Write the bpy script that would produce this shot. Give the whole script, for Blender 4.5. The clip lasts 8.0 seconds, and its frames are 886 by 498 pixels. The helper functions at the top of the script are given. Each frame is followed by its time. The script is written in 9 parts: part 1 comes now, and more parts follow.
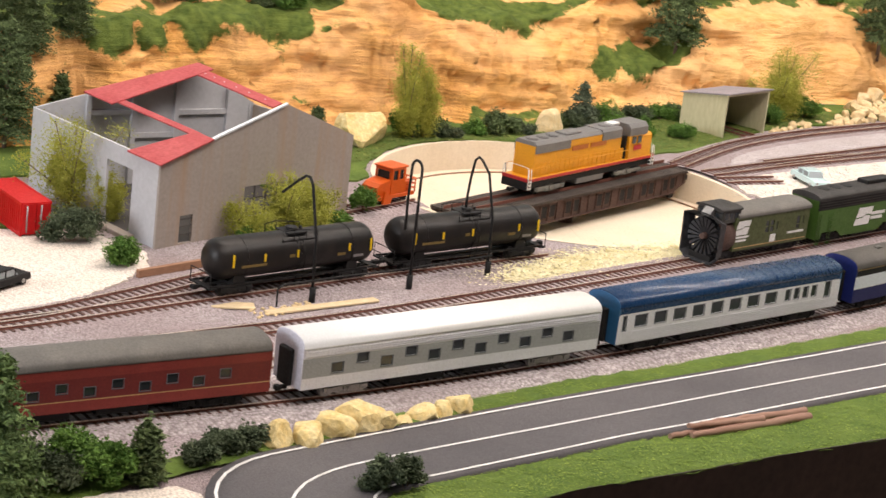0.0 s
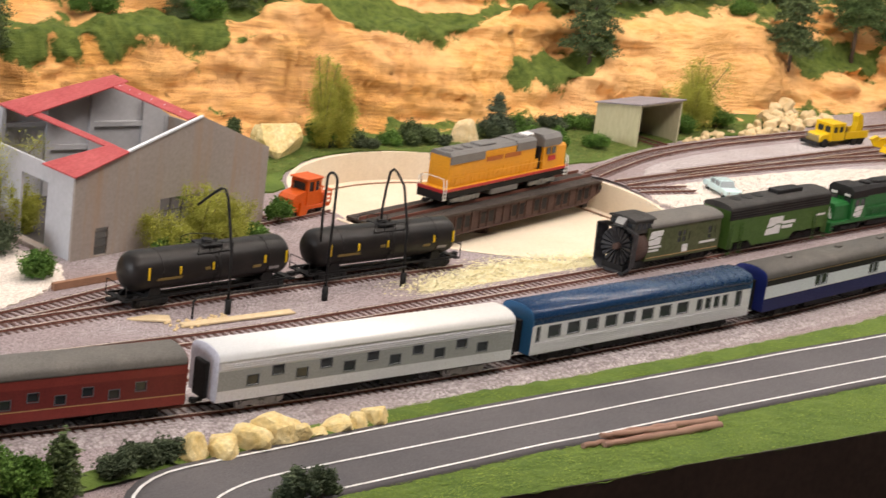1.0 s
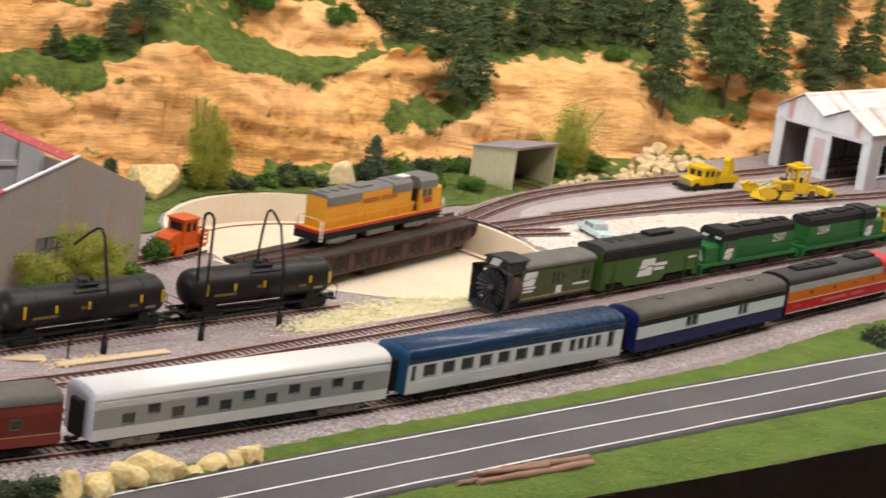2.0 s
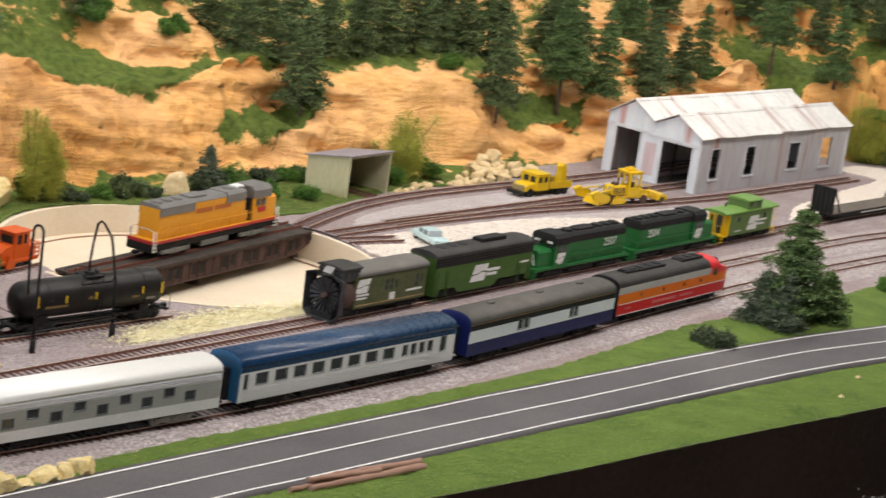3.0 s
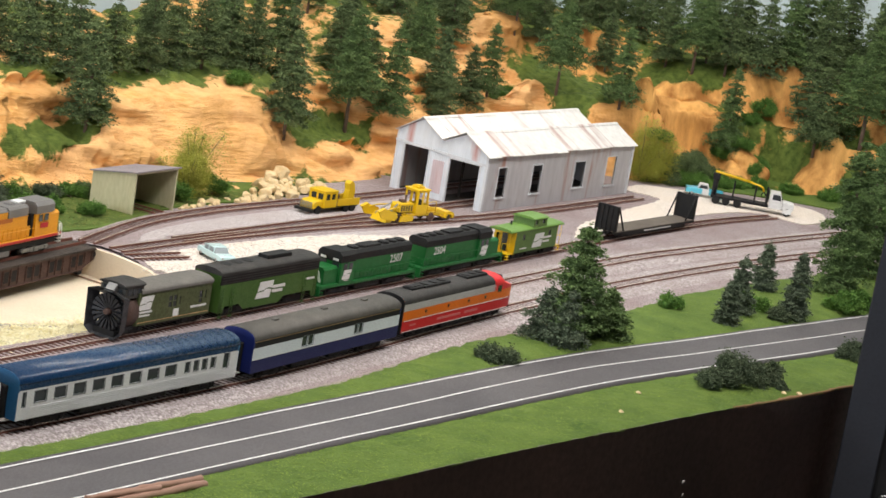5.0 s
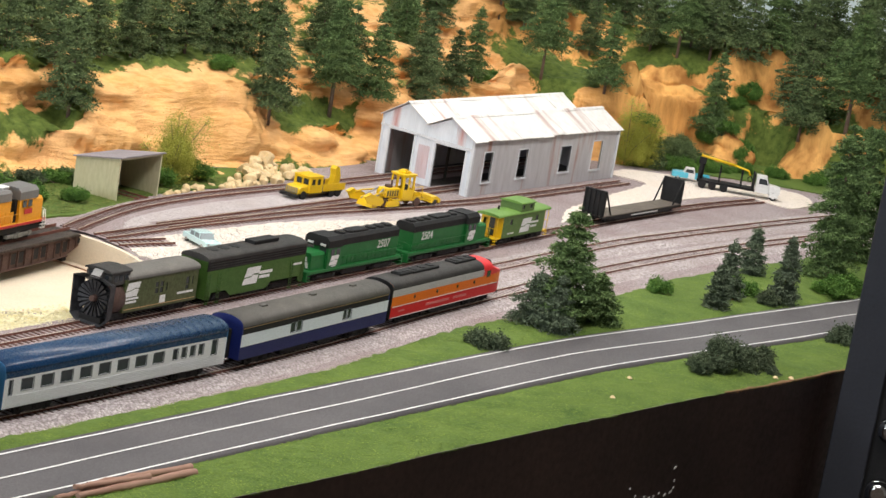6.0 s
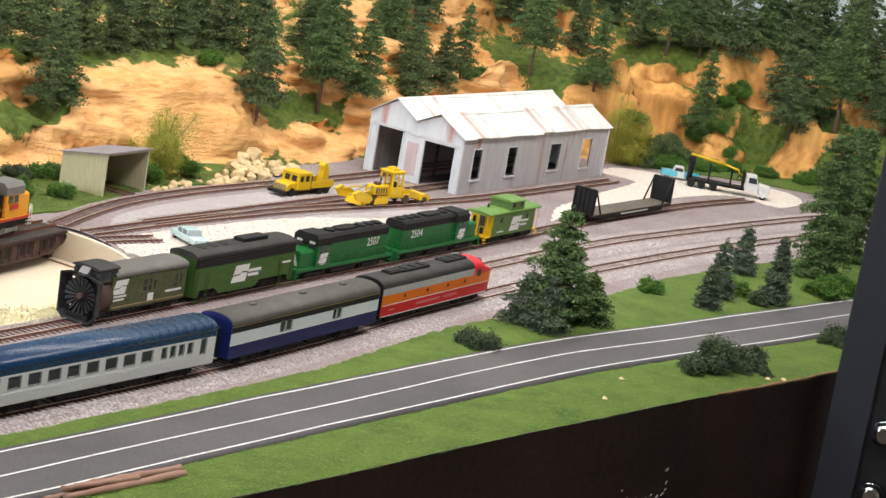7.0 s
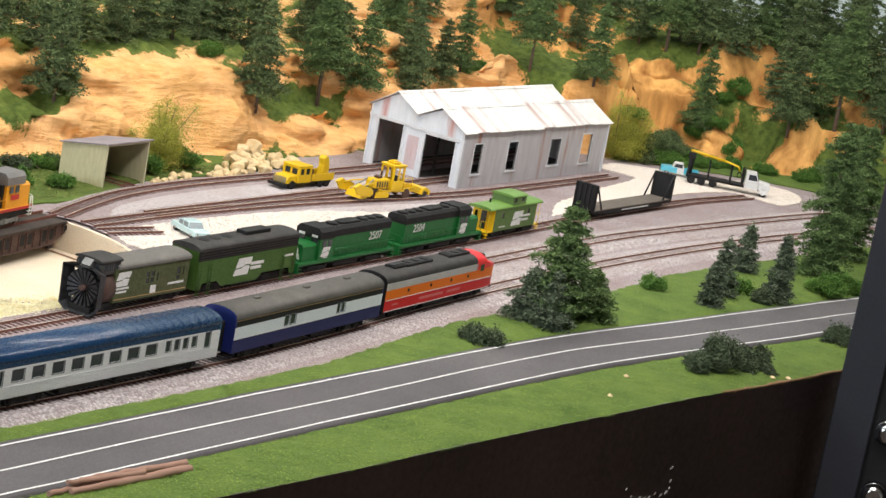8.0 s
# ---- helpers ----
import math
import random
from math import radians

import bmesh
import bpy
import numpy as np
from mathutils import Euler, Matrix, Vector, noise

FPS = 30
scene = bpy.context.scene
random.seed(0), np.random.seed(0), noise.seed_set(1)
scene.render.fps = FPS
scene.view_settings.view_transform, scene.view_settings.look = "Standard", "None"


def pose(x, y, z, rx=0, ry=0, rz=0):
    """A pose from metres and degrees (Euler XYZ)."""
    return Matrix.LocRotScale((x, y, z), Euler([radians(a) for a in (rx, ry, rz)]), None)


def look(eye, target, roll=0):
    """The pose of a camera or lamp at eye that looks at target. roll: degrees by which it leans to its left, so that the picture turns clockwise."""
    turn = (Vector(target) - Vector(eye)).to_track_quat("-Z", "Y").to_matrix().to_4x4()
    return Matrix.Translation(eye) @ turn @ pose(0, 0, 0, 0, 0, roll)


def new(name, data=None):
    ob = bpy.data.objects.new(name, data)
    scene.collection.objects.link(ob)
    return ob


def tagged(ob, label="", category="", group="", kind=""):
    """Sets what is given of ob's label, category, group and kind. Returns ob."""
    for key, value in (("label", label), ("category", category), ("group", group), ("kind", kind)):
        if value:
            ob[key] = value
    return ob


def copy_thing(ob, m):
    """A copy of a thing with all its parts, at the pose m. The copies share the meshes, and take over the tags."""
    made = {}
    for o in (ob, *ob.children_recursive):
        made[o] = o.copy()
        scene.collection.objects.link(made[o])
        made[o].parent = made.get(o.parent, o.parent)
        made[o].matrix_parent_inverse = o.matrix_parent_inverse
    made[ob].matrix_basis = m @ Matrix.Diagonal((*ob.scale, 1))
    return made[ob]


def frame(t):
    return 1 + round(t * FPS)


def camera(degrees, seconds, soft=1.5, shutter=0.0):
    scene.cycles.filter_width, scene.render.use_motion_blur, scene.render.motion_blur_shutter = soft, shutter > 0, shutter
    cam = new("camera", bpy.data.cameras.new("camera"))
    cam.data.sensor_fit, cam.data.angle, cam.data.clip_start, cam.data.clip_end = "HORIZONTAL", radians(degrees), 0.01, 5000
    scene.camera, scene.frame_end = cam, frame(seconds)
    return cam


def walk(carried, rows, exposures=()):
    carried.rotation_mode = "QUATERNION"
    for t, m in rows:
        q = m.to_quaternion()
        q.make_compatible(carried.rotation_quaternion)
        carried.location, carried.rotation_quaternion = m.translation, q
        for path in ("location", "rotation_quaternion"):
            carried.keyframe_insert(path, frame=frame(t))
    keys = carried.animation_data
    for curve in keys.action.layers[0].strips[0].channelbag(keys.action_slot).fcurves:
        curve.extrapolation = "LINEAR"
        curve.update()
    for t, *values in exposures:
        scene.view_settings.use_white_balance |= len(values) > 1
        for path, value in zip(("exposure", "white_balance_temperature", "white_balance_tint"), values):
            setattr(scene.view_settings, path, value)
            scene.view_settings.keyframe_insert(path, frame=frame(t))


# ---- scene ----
LENS = 24.0
PATH = [
    (0.0, pose(-2.3880, -1.3534, 0.4958, 74.047, -6.567, -41.633)),
    (0.5, pose(-2.3889, -1.3556, 0.4948, 74.027, -6.896, -42.500)),
    (1.0, pose(-2.3928, -1.3628, 0.5039, 74.463, -6.966, -43.831)),
    (1.5, pose(-2.4001, -1.3670, 0.5038, 75.437, -7.506, -45.259)),
    (2.8, pose(-2.4042, -1.3892, 0.5080, 76.752, -8.146, -50.549)),
    (3.0, pose(-2.4048, -1.3926, 0.5086, 76.951, -8.076, -51.417)),
    (3.5, pose(-2.4081, -1.4004, 0.5097, 77.578, -8.274, -53.177)),
    (4.0, pose(-2.4134, -1.4104, 0.5120, 77.886, -8.743, -54.406)),
    (4.5, pose(-2.4085, -1.4106, 0.5118, 78.061, -8.926, -55.500)),
    (5.0, pose(-2.4019, -1.4029, 0.5098, 78.284, -9.398, -56.938)),
    (6.5, pose(-2.3856, -1.3779, 0.5009, 77.988, -9.400, -57.694)),
    (7.0, pose(-2.3794, -1.3685, 0.5002, 77.970, -9.715, -57.978)),
    (7.5, pose(-2.3759, -1.3551, 0.4960, 77.968, -10.094, -58.185)),
    (8.0, pose(-2.3756, -1.3475, 0.4953, 77.838, -10.313, -58.210)),
]
cam = camera(LENS, 8.0, soft=1.5, shutter=0.5)
walk(cam, PATH, exposures=[(0.0, 0.10, 6950, 16), (0.5, 0.06, 6950, 16), (1.5, -0.07, 6900, 15), (3.0, -0.20, 6600, 11), (4.0, -0.14, 6500, 10), (5.0, -0.03, 6500, 9), (6.5, 0.05, 6450, 9), (8.0, 0.08, 6450, 9)])

# ---- light: a basement room with ceiling fluorescents over the aisle and over the layout ----
world = bpy.data.worlds.new("room_air")
scene.world = world
world.use_nodes = True
world.node_tree.nodes["Background"].inputs[0].default_value = (0.95, 0.97, 1.0, 1)
world.node_tree.nodes["Background"].inputs[1].default_value = 0.12


def area(name, loc, target, sx, sy, watts, color):
    data = bpy.data.lights.new(name, "AREA")
    data.shape, data.size, data.size_y, data.energy, data.color = "RECTANGLE", sx, sy, watts, color
    ob = new(name, data)
    ob.matrix_world = look(loc, target)
    return ob


area("ceiling_tube_light", (-1.6, -0.95, 1.45), (-1.4, -0.35, 0), 1.3, 0.16, 17, (1.0, 0.97, 0.94))
area("ceiling_tube_light", (-0.2, -0.85, 1.45), (-0.1, -0.2, 0), 1.3, 0.16, 15.5, (1.0, 0.97, 0.94))
area("ceiling_tube_light", (-1.0, 0.10, 1.45), (-0.9, 0.2, 0), 1.3, 0.16, 14.5, (1.0, 0.94, 0.86))
area("ceiling_tube_light", (0.5, 0.05, 1.45), (0.5, 0.1, 0), 1.3, 0.16, 12, (1.0, 0.94, 0.86))
# daylight from the basement window in the west wall
area("window_daylight", (-4.40, 0.2, 0.75), (-0.8, 0.0, 0.05), 1.2, 0.8, 55, (0.84, 0.92, 1.0))

# ---- materials ----
MATS = {}


def ramp_mix(nt, fac, a, b):
    mix = nt.nodes.new("ShaderNodeMix")
    mix.data_type = "RGBA"
    mix.inputs[6].default_value, mix.inputs[7].default_value = (*a, 1), (*b, 1)
    nt.links.new(fac, mix.inputs[0])
    return mix.outputs[2]


def noise_fac(nt, vec, scale, detail, lo, hi, rough=0.6):
    n = nt.nodes.new("ShaderNodeTexNoise")
    n.inputs["Scale"].default_value, n.inputs["Detail"].default_value, n.inputs["Roughness"].default_value = scale, detail, rough
    nt.links.new(vec, n.inputs["Vector"])
    r = nt.nodes.new("ShaderNodeMapRange")
    r.inputs["From Min"].default_value, r.inputs["From Max"].default_value = lo, hi
    nt.links.new(n.outputs["Fac"], r.inputs["Value"])
    return r.outputs["Result"], n.outputs["Fac"]


def mat(name, base, alt=None, rough=0.7, metal=0.0, coarse=25.0, fine=700.0, mixamt=1.0, bump=0.15, bumpdist=0.0006, spec=0.4,
        coat=0.0, rnd=0.0, stretch=None, grime=0.12):
    """A surface whose colour wanders between base and alt at a coarse scale, with fine grain, grime and relief."""
    if name in MATS:
        return MATS[name]
    m = bpy.data.materials.new(name)
    m.use_nodes = True
    nt = m.node_tree
    p = nt.nodes["Principled BSDF"]
    tc = nt.nodes.new("ShaderNodeTexCoord")
    vec = tc.outputs["Object"]
    if stretch:
        mp = nt.nodes.new("ShaderNodeMapping")
        mp.inputs["Scale"].default_value = stretch
        nt.links.new(vec, mp.inputs["Vector"])
        vec = mp.outputs["Vector"]
    alt = alt or tuple(c * 0.8 for c in base)
    f1, _ = noise_fac(nt, vec, coarse, 5, 0.5 - 0.22 / mixamt, 0.5 + 0.22 / mixamt)
    col = ramp_mix(nt, f1, base, alt)
    f2, raw = noise_fac(nt, vec, fine, 4, 0.3, 0.75)
    dark = nt.nodes.new("ShaderNodeMix")
    dark.data_type, dark.blend_type = "RGBA", "MULTIPLY"
    dark.inputs[7].default_value = (1 - grime * 2.4, 1 - grime * 2.5, 1 - grime * 2.6, 1)
    nt.links.new(f2, dark.inputs[0])
    nt.links.new(col, dark.inputs[6])
    col = dark.outputs[2]
    if rnd:
        oi = nt.nodes.new("ShaderNodeObjectInfo")
        hsv = nt.nodes.new("ShaderNodeHueSaturation")
        r = nt.nodes.new("ShaderNodeMapRange")
        r.inputs["To Min"].default_value, r.inputs["To Max"].default_value = 1 - rnd, 1 + rnd
        nt.links.new(oi.outputs["Random"], r.inputs["Value"])
        nt.links.new(r.outputs["Result"], hsv.inputs["Value"])
        nt.links.new(col, hsv.inputs["Color"])
        col = hsv.outputs["Color"]
    nt.links.new(col, p.inputs["Base Color"])
    rr = nt.nodes.new("ShaderNodeMapRange")
    rr.inputs["To Min"].default_value, rr.inputs["To Max"].default_value = max(rough - 0.08, 0.02), min(rough + 0.12, 1)
    nt.links.new(f2, rr.inputs["Value"])
    nt.links.new(rr.outputs["Result"], p.inputs["Roughness"])
    p.inputs["Metallic"].default_value = metal
    p.inputs["Specular IOR Level"].default_value = spec
    p.inputs["Coat Weight"].default_value = coat
    if bump:
        b = nt.nodes.new("ShaderNodeBump")
        b.inputs["Strength"].default_value, b.inputs["Distance"].default_value = bump, bumpdist
        nt.links.new(raw, b.inputs["Height"])
        nt.links.new(b.outputs["Normal"], p.inputs["Normal"])
    MATS[name] = m
    return m


def gravel_mat(name, a, b, c, grain=420.0, bump=0.9):
    """Loose stone: cells of differing shade with dark gaps and relief."""
    m = bpy.data.materials.new(name)
    m.use_nodes = True
    nt = m.node_tree
    p = nt.nodes["Principled BSDF"]
    tc = nt.nodes.new("ShaderNodeTexCoord")
    v = nt.nodes.new("ShaderNodeTexVoronoi")
    v.inputs["Scale"].default_value = grain
    nt.links.new(tc.outputs["Object"], v.inputs["Vector"])
    sep = nt.nodes.new("ShaderNodeSeparateColor")
    nt.links.new(v.outputs["Color"], sep.inputs["Color"])
    col = ramp_mix(nt, sep.outputs["Red"], a, b)
    f, _ = noise_fac(nt, tc.outputs["Object"], 9.0, 6, 0.38, 0.66)
    mix = nt.nodes.new("ShaderNodeMix")
    mix.data_type = "RGBA"
    mix.inputs[7].default_value = (*c, 1)
    nt.links.new(f, mix.inputs[0])
    nt.links.new(col, mix.inputs[6])
    gap = nt.nodes.new("ShaderNodeMapRange")
    gap.inputs["From Min"].default_value, gap.inputs["From Max"].default_value = 0.35, 0.8
    gap.inputs["To Min"].default_value, gap.inputs["To Max"].default_value = 0.0, 0.55
    nt.links.new(v.outputs["Distance"], gap.inputs["Value"])
    d = nt.nodes.new("ShaderNodeMix")
    d.data_type, d.blend_type = "RGBA", "MULTIPLY"
    d.inputs[7].default_value = (0.35, 0.32, 0.30, 1)
    nt.links.new(gap.outputs["Result"], d.inputs[0])
    nt.links.new(mix.outputs[2], d.inputs[6])
    nt.links.new(d.outputs[2], p.inputs["Base Color"])
    p.inputs["Roughness"].default_value = 0.95
    p.inputs["Specular IOR Level"].default_value = 0.2
    bm_ = nt.nodes.new("ShaderNodeBump")
    bm_.invert = True
    bm_.inputs["Strength"].default_value, bm_.inputs["Distance"].default_value = bump, 0.0012
    nt.links.new(v.outputs["Distance"], bm_.inputs["Height"])
    nt.links.new(bm_.outputs["Normal"], p.inputs["Normal"])
    MATS[name] = m
    return m


def glass_mat():
    m = bpy.data.materials.new("dark_window_glass")
    m.use_nodes = True
    p = m.node_tree.nodes["Principled BSDF"]
    p.inputs["Base Color"].default_value = (0.03, 0.035, 0.04, 1)
    p.inputs["Roughness"].default_value = 0.12
    MATS["glass"] = m
    return m


def corrugated(name, a, b, rust, pitch=900.0, axis="x", relief=0.5, flow=(1, 1, 0.12)):
    """Corrugated iron: ribs as relief, streaky zinc and rust."""
    m = mat(name, a, b, rough=0.62, metal=0.25, coarse=14, fine=120, grime=0.07, stretch=(1, 1, 0.18), bump=0)
    nt = m.node_tree
    p = nt.nodes["Principled BSDF"]
    src = p.inputs["Base Color"].links[0].from_socket
    tc = nt.nodes.new("ShaderNodeTexCoord")
    mp = nt.nodes.new("ShaderNodeMapping")
    mp.inputs["Scale"].default_value = flow
    nt.links.new(tc.outputs["Object"], mp.inputs["Vector"])
    f, _ = noise_fac(nt, mp.outputs["Vector"], 38.0, 5, 0.55, 0.70)
    mix = nt.nodes.new("ShaderNodeMix")
    mix.data_type = "RGBA"
    mix.inputs[7].default_value = (*rust, 1)
    nt.links.new(f, mix.inputs[0])
    nt.links.new(src, mix.inputs[6])
    nt.links.new(mix.outputs[2], p.inputs["Base Color"])
    w = nt.nodes.new("ShaderNodeTexWave")
    w.bands_direction = axis.upper()
    w.inputs["Scale"].default_value = pitch / 6.2832 * 0.5
    nt.links.new(tc.outputs["Object"], w.inputs["Vector"])
    bmp = nt.nodes.new("ShaderNodeBump")
    bmp.inputs["Strength"].default_value, bmp.inputs["Distance"].default_value = relief, 0.0007
    nt.links.new(w.outputs["Fac"], bmp.inputs["Height"])
    nt.links.new(bmp.outputs["Normal"], p.inputs["Normal"])
    return m


def leaf_mat(name, a, b, rough=0.75):
    """Foliage: shade by clump and by leaf."""
    m = bpy.data.materials.new(name)
    m.use_nodes = True
    nt = m.node_tree
    p = nt.nodes["Principled BSDF"]
    g = nt.nodes.new("ShaderNodeNewGeometry")
    tc = nt.nodes.new("ShaderNodeTexCoord")
    f, _ = noise_fac(nt, tc.outputs["Object"], 60.0, 3, 0.35, 0.65)
    add = nt.nodes.new("ShaderNodeMath")
    add.operation = "MULTIPLY_ADD"
    add.inputs[1].default_value, add.inputs[2].default_value = 0.55, 0.0
    nt.links.new(g.outputs["Random Per Island"], add.inputs[0])
    add2 = nt.nodes.new("ShaderNodeMath")
    add2.operation = "MULTIPLY_ADD"
    add2.inputs[1].default_value = 0.45
    nt.links.new(f, add2.inputs[0])
    nt.links.new(add.outputs[0], add2.inputs[2])
    col = ramp_mix(nt, add2.outputs[0], a, b)
    nt.links.new(col, p.inputs["Base Color"])
    p.inputs["Roughness"].default_value = rough
    p.inputs["Specular IOR Level"].default_value = 0.25
    MATS[name] = m
    return m


BALLAST = gravel_mat("grey_pink_ballast", (0.28, 0.228, 0.236), (0.56, 0.49, 0.498), (0.35, 0.275, 0.277), grain=760)
SHOULDER = gravel_mat("light_grey_ballast", (0.30, 0.258, 0.258), (0.64, 0.575, 0.580), (0.40, 0.338, 0.335), grain=430, bump=1.0)
CREAM = gravel_mat("cream_sawdust", (0.72, 0.62, 0.40), (0.90, 0.84, 0.62), (0.80, 0.74, 0.52), grain=300, bump=1.0)
CHALK = gravel_mat("white_chalk_gravel", (0.74, 0.65, 0.58), (0.86, 0.79, 0.73), (0.80, 0.70, 0.61), grain=620, bump=0.35)
TIE = mat("weathered_tie_brown", (0.072, 0.036, 0.029), (0.140, 0.074, 0.058), rough=0.9, coarse=60, fine=500, rnd=0.25)
RAIL = mat("rusty_rail_web", (0.165, 0.060, 0.043), (0.25, 0.10, 0.072), rough=0.65, metal=0.2, coarse=40)
RAILTOP = mat("worn_rail_head", (0.88, 0.78, 0.70), (0.70, 0.52, 0.44), rough=0.28, metal=0.5, coarse=30, spec=0.8)
ASPHALT = mat("grey_asphalt", (0.070, 0.064, 0.070), (0.116, 0.106, 0.111), rough=0.70, coarse=7, fine=900, bump=0.3, grime=0.13)
LINE = mat("white_road_paint", (0.86, 0.86, 0.85), (0.62, 0.61, 0.60), rough=0.7, coarse=90)
GRASS = mat("turf_ground", (0.062, 0.118, 0.015), (0.140, 0.208, 0.034), rough=0.95, coarse=22, fine=420, bump=0.9, bumpdist=0.0012, grime=0.13)
TUFT = leaf_mat("turf_tufts", (0.066, 0.122, 0.015), (0.225, 0.300, 0.056), 0.9)
PLASTER = mat("pit_plaster", (0.72, 0.60, 0.45), (0.78, 0.68, 0.54), rough=0.85, coarse=14, fine=500, grime=0.06)
FASCIA = mat("black_brown_fascia", (0.020, 0.011, 0.009), (0.046, 0.026, 0.021), rough=0.40, coarse=7, fine=160, grime=0.2)
BLACK = mat("flat_black_paint", (0.010, 0.010, 0.011), (0.020, 0.019, 0.019), rough=0.6, coarse=50, spec=0.22)
TANKBLACK = mat("tank_satin_black", (0.010, 0.0092, 0.0095), (0.022, 0.018, 0.016), rough=0.38, coarse=60, spec=0.22)
GREYROOF = mat("dusty_grey_roof", (0.105, 0.10, 0.092), (0.165, 0.152, 0.136), rough=0.66, coarse=40)
DARKROOF = mat("dark_grey_roof", (0.022, 0.021, 0.0205), (0.050, 0.046, 0.043), rough=0.6, coarse=50, spec=0.25)
STEEL = mat("grey_steel", (0.32, 0.31, 0.31), (0.42, 0.41, 0.40), rough=0.4, metal=0.7, coarse=60)
WHITE = mat("white_lettering", (0.80, 0.80, 0.79), (0.70, 0.70, 0.69), rough=0.5, coarse=300)
GLASS = glass_mat()
DIMGLASS = mat("dusty_grey_glass", (0.26, 0.30, 0.32), (0.34, 0.38, 0.40), rough=0.12, coarse=60, spec=0.6, bump=0)

# ---- tools; shapes are in millimetres, scaled to metres ----
U = 0.001


def bx(bm, x0, x1, y0, y1, z0, z1, bevel=0.0):
    vs = [bm.verts.new((x * U, y * U, z * U)) for x in (x0, x1) for y in (y0, y1) for z in (z0, z1)]
    fs = [bm.faces.new([vs[i] for i in q]) for q in ((0, 1, 3, 2), (4, 6, 7, 5), (0, 4, 5, 1), (2, 3, 7, 6), (0, 2, 6, 4), (1, 5, 7, 3))]
    if bevel:
        es = list({e for f in fs for e in f.edges})
        bmesh.ops.bevel(bm, geom=es, offset=bevel * U, segments=1, affect="EDGES", profile=0.5)
    return bm


def cyl(bm, a, b, r, seg=10, r2=None):
    a, b = Vector(a) * U, Vector(b) * U
    r2 = r if r2 is None else r2
    q = (b - a).to_track_quat("Z", "Y").to_matrix()
    ra, rb = [], []
    for i in range(seg):
        c = Vector((math.cos(2 * math.pi * i / seg), math.sin(2 * math.pi * i / seg), 0))
        ra.append(bm.verts.new(a + q @ (c * r * U)))
        rb.append(bm.verts.new(b + q @ (c * r2 * U)))
    for i in range(seg):
        j = (i + 1) % seg
        bm.faces.new((ra[i], ra[j], rb[j], rb[i])).smooth = seg > 6
    bm.faces.new(ra[::-1])
    bm.faces.new(rb)
    return bm


def tube(bm, pts, r, seg=6):
    pts = [Vector(p) * U for p in pts]
    rings = []
    for i, p in enumerate(pts):
        d = (pts[min(i + 1, len(pts) - 1)] - pts[max(i - 1, 0)]).normalized()
        q = d.to_track_quat("Z", "Y").to_matrix()
        rings.append([bm.verts.new(p + q @ Vector((math.cos(2 * math.pi * k / seg) * r * U, math.sin(2 * math.pi * k / seg) * r * U, 0))) for k in range(seg)])
    for a, b in zip(rings, rings[1:]):
        for k in range(seg):
            j = (k + 1) % seg
            bm.faces.new((a[k], a[j], b[j], b[k])).smooth = True
    bm.faces.new(rings[0][::-1])
    bm.faces.new(rings[-1])
    return bm


def prism(bm, prof, x0, x1, axis="x"):
    """A closed outline pushed along an axis: (y, z) along x, (x, z) along y, (x, y) along z."""
    def at(p, s):
        q = (s, p[0], p[1]) if axis == "x" else (p[0], s, p[1]) if axis == "y" else (p[0], p[1], s)
        return bm.verts.new((q[0] * U, q[1] * U, q[2] * U))
    a, b = [at(p, x0) for p in prof], [at(p, x1) for p in prof]
    n = len(prof)
    for i in range(n):
        bm.faces.new((a[i], a[(i + 1) % n], b[(i + 1) % n], b[i]))
    bm.faces.new(a[::-1])
    bm.faces.new(b)
    bmesh.ops.recalc_face_normals(bm, faces=bm.faces)
    return bm


def wall(bm, u0, u1, v0, v1, holes, t0, t1, axis="y"):
    """A panel with real openings: u along, v up, from t0 to t1 through its thickness."""
    us = sorted({u0, u1, *[h[0] for h in holes], *[h[1] for h in holes]})
    vs = sorted({v0, v1, *[h[2] for h in holes], *[h[3] for h in holes]})
    for ua, ub in zip(us, us[1:]):
        for va, vb in zip(vs, vs[1:]):
            um, vm = (ua + ub) / 2, (va + vb) / 2
            if u0 <= um <= u1 and v0 <= vm <= v1 and not any(h[0] < um < h[1] and h[2] < vm < h[3] for h in holes):
                if axis == "y":
                    bx(bm, ua, ub, t0, t1, va, vb)
                else:
                    bx(bm, t0, t1, ua, ub, va, vb)
    bmesh.ops.remove_doubles(bm, verts=bm.verts, dist=1e-7)
    bm.verts.index_update()
    seen = {}
    for f in bm.faces:
        seen.setdefault(tuple(sorted(v.index for v in f.verts)), []).append(f)
    bmesh.ops.delete(bm, geom=[f for fs in seen.values() if len(fs) > 1 for f in fs], context="FACES_ONLY")
    return bm


def obj(name, bm, material):
    me = bpy.data.meshes.new(name)
    bm.to_mesh(me)
    bm.free()
    for m in material if isinstance(material, (list, tuple)) else [material]:
        me.materials.append(m)
    return new(name, me)


def part(name, bm, material, parent, label=""):
    ob = obj(name, bm, material)
    ob.parent = parent
    return tagged(ob, label=label) if label else ob


def thing(name, m, label, category, group="", kind=""):
    ob = new(name)
    ob.matrix_world = m
    return tagged(ob, label, category, group, kind)


def at(x, y, z, yaw=0.0):
    return pose(x, y, z, 0, 0, yaw)


def B():
    return bmesh.new()


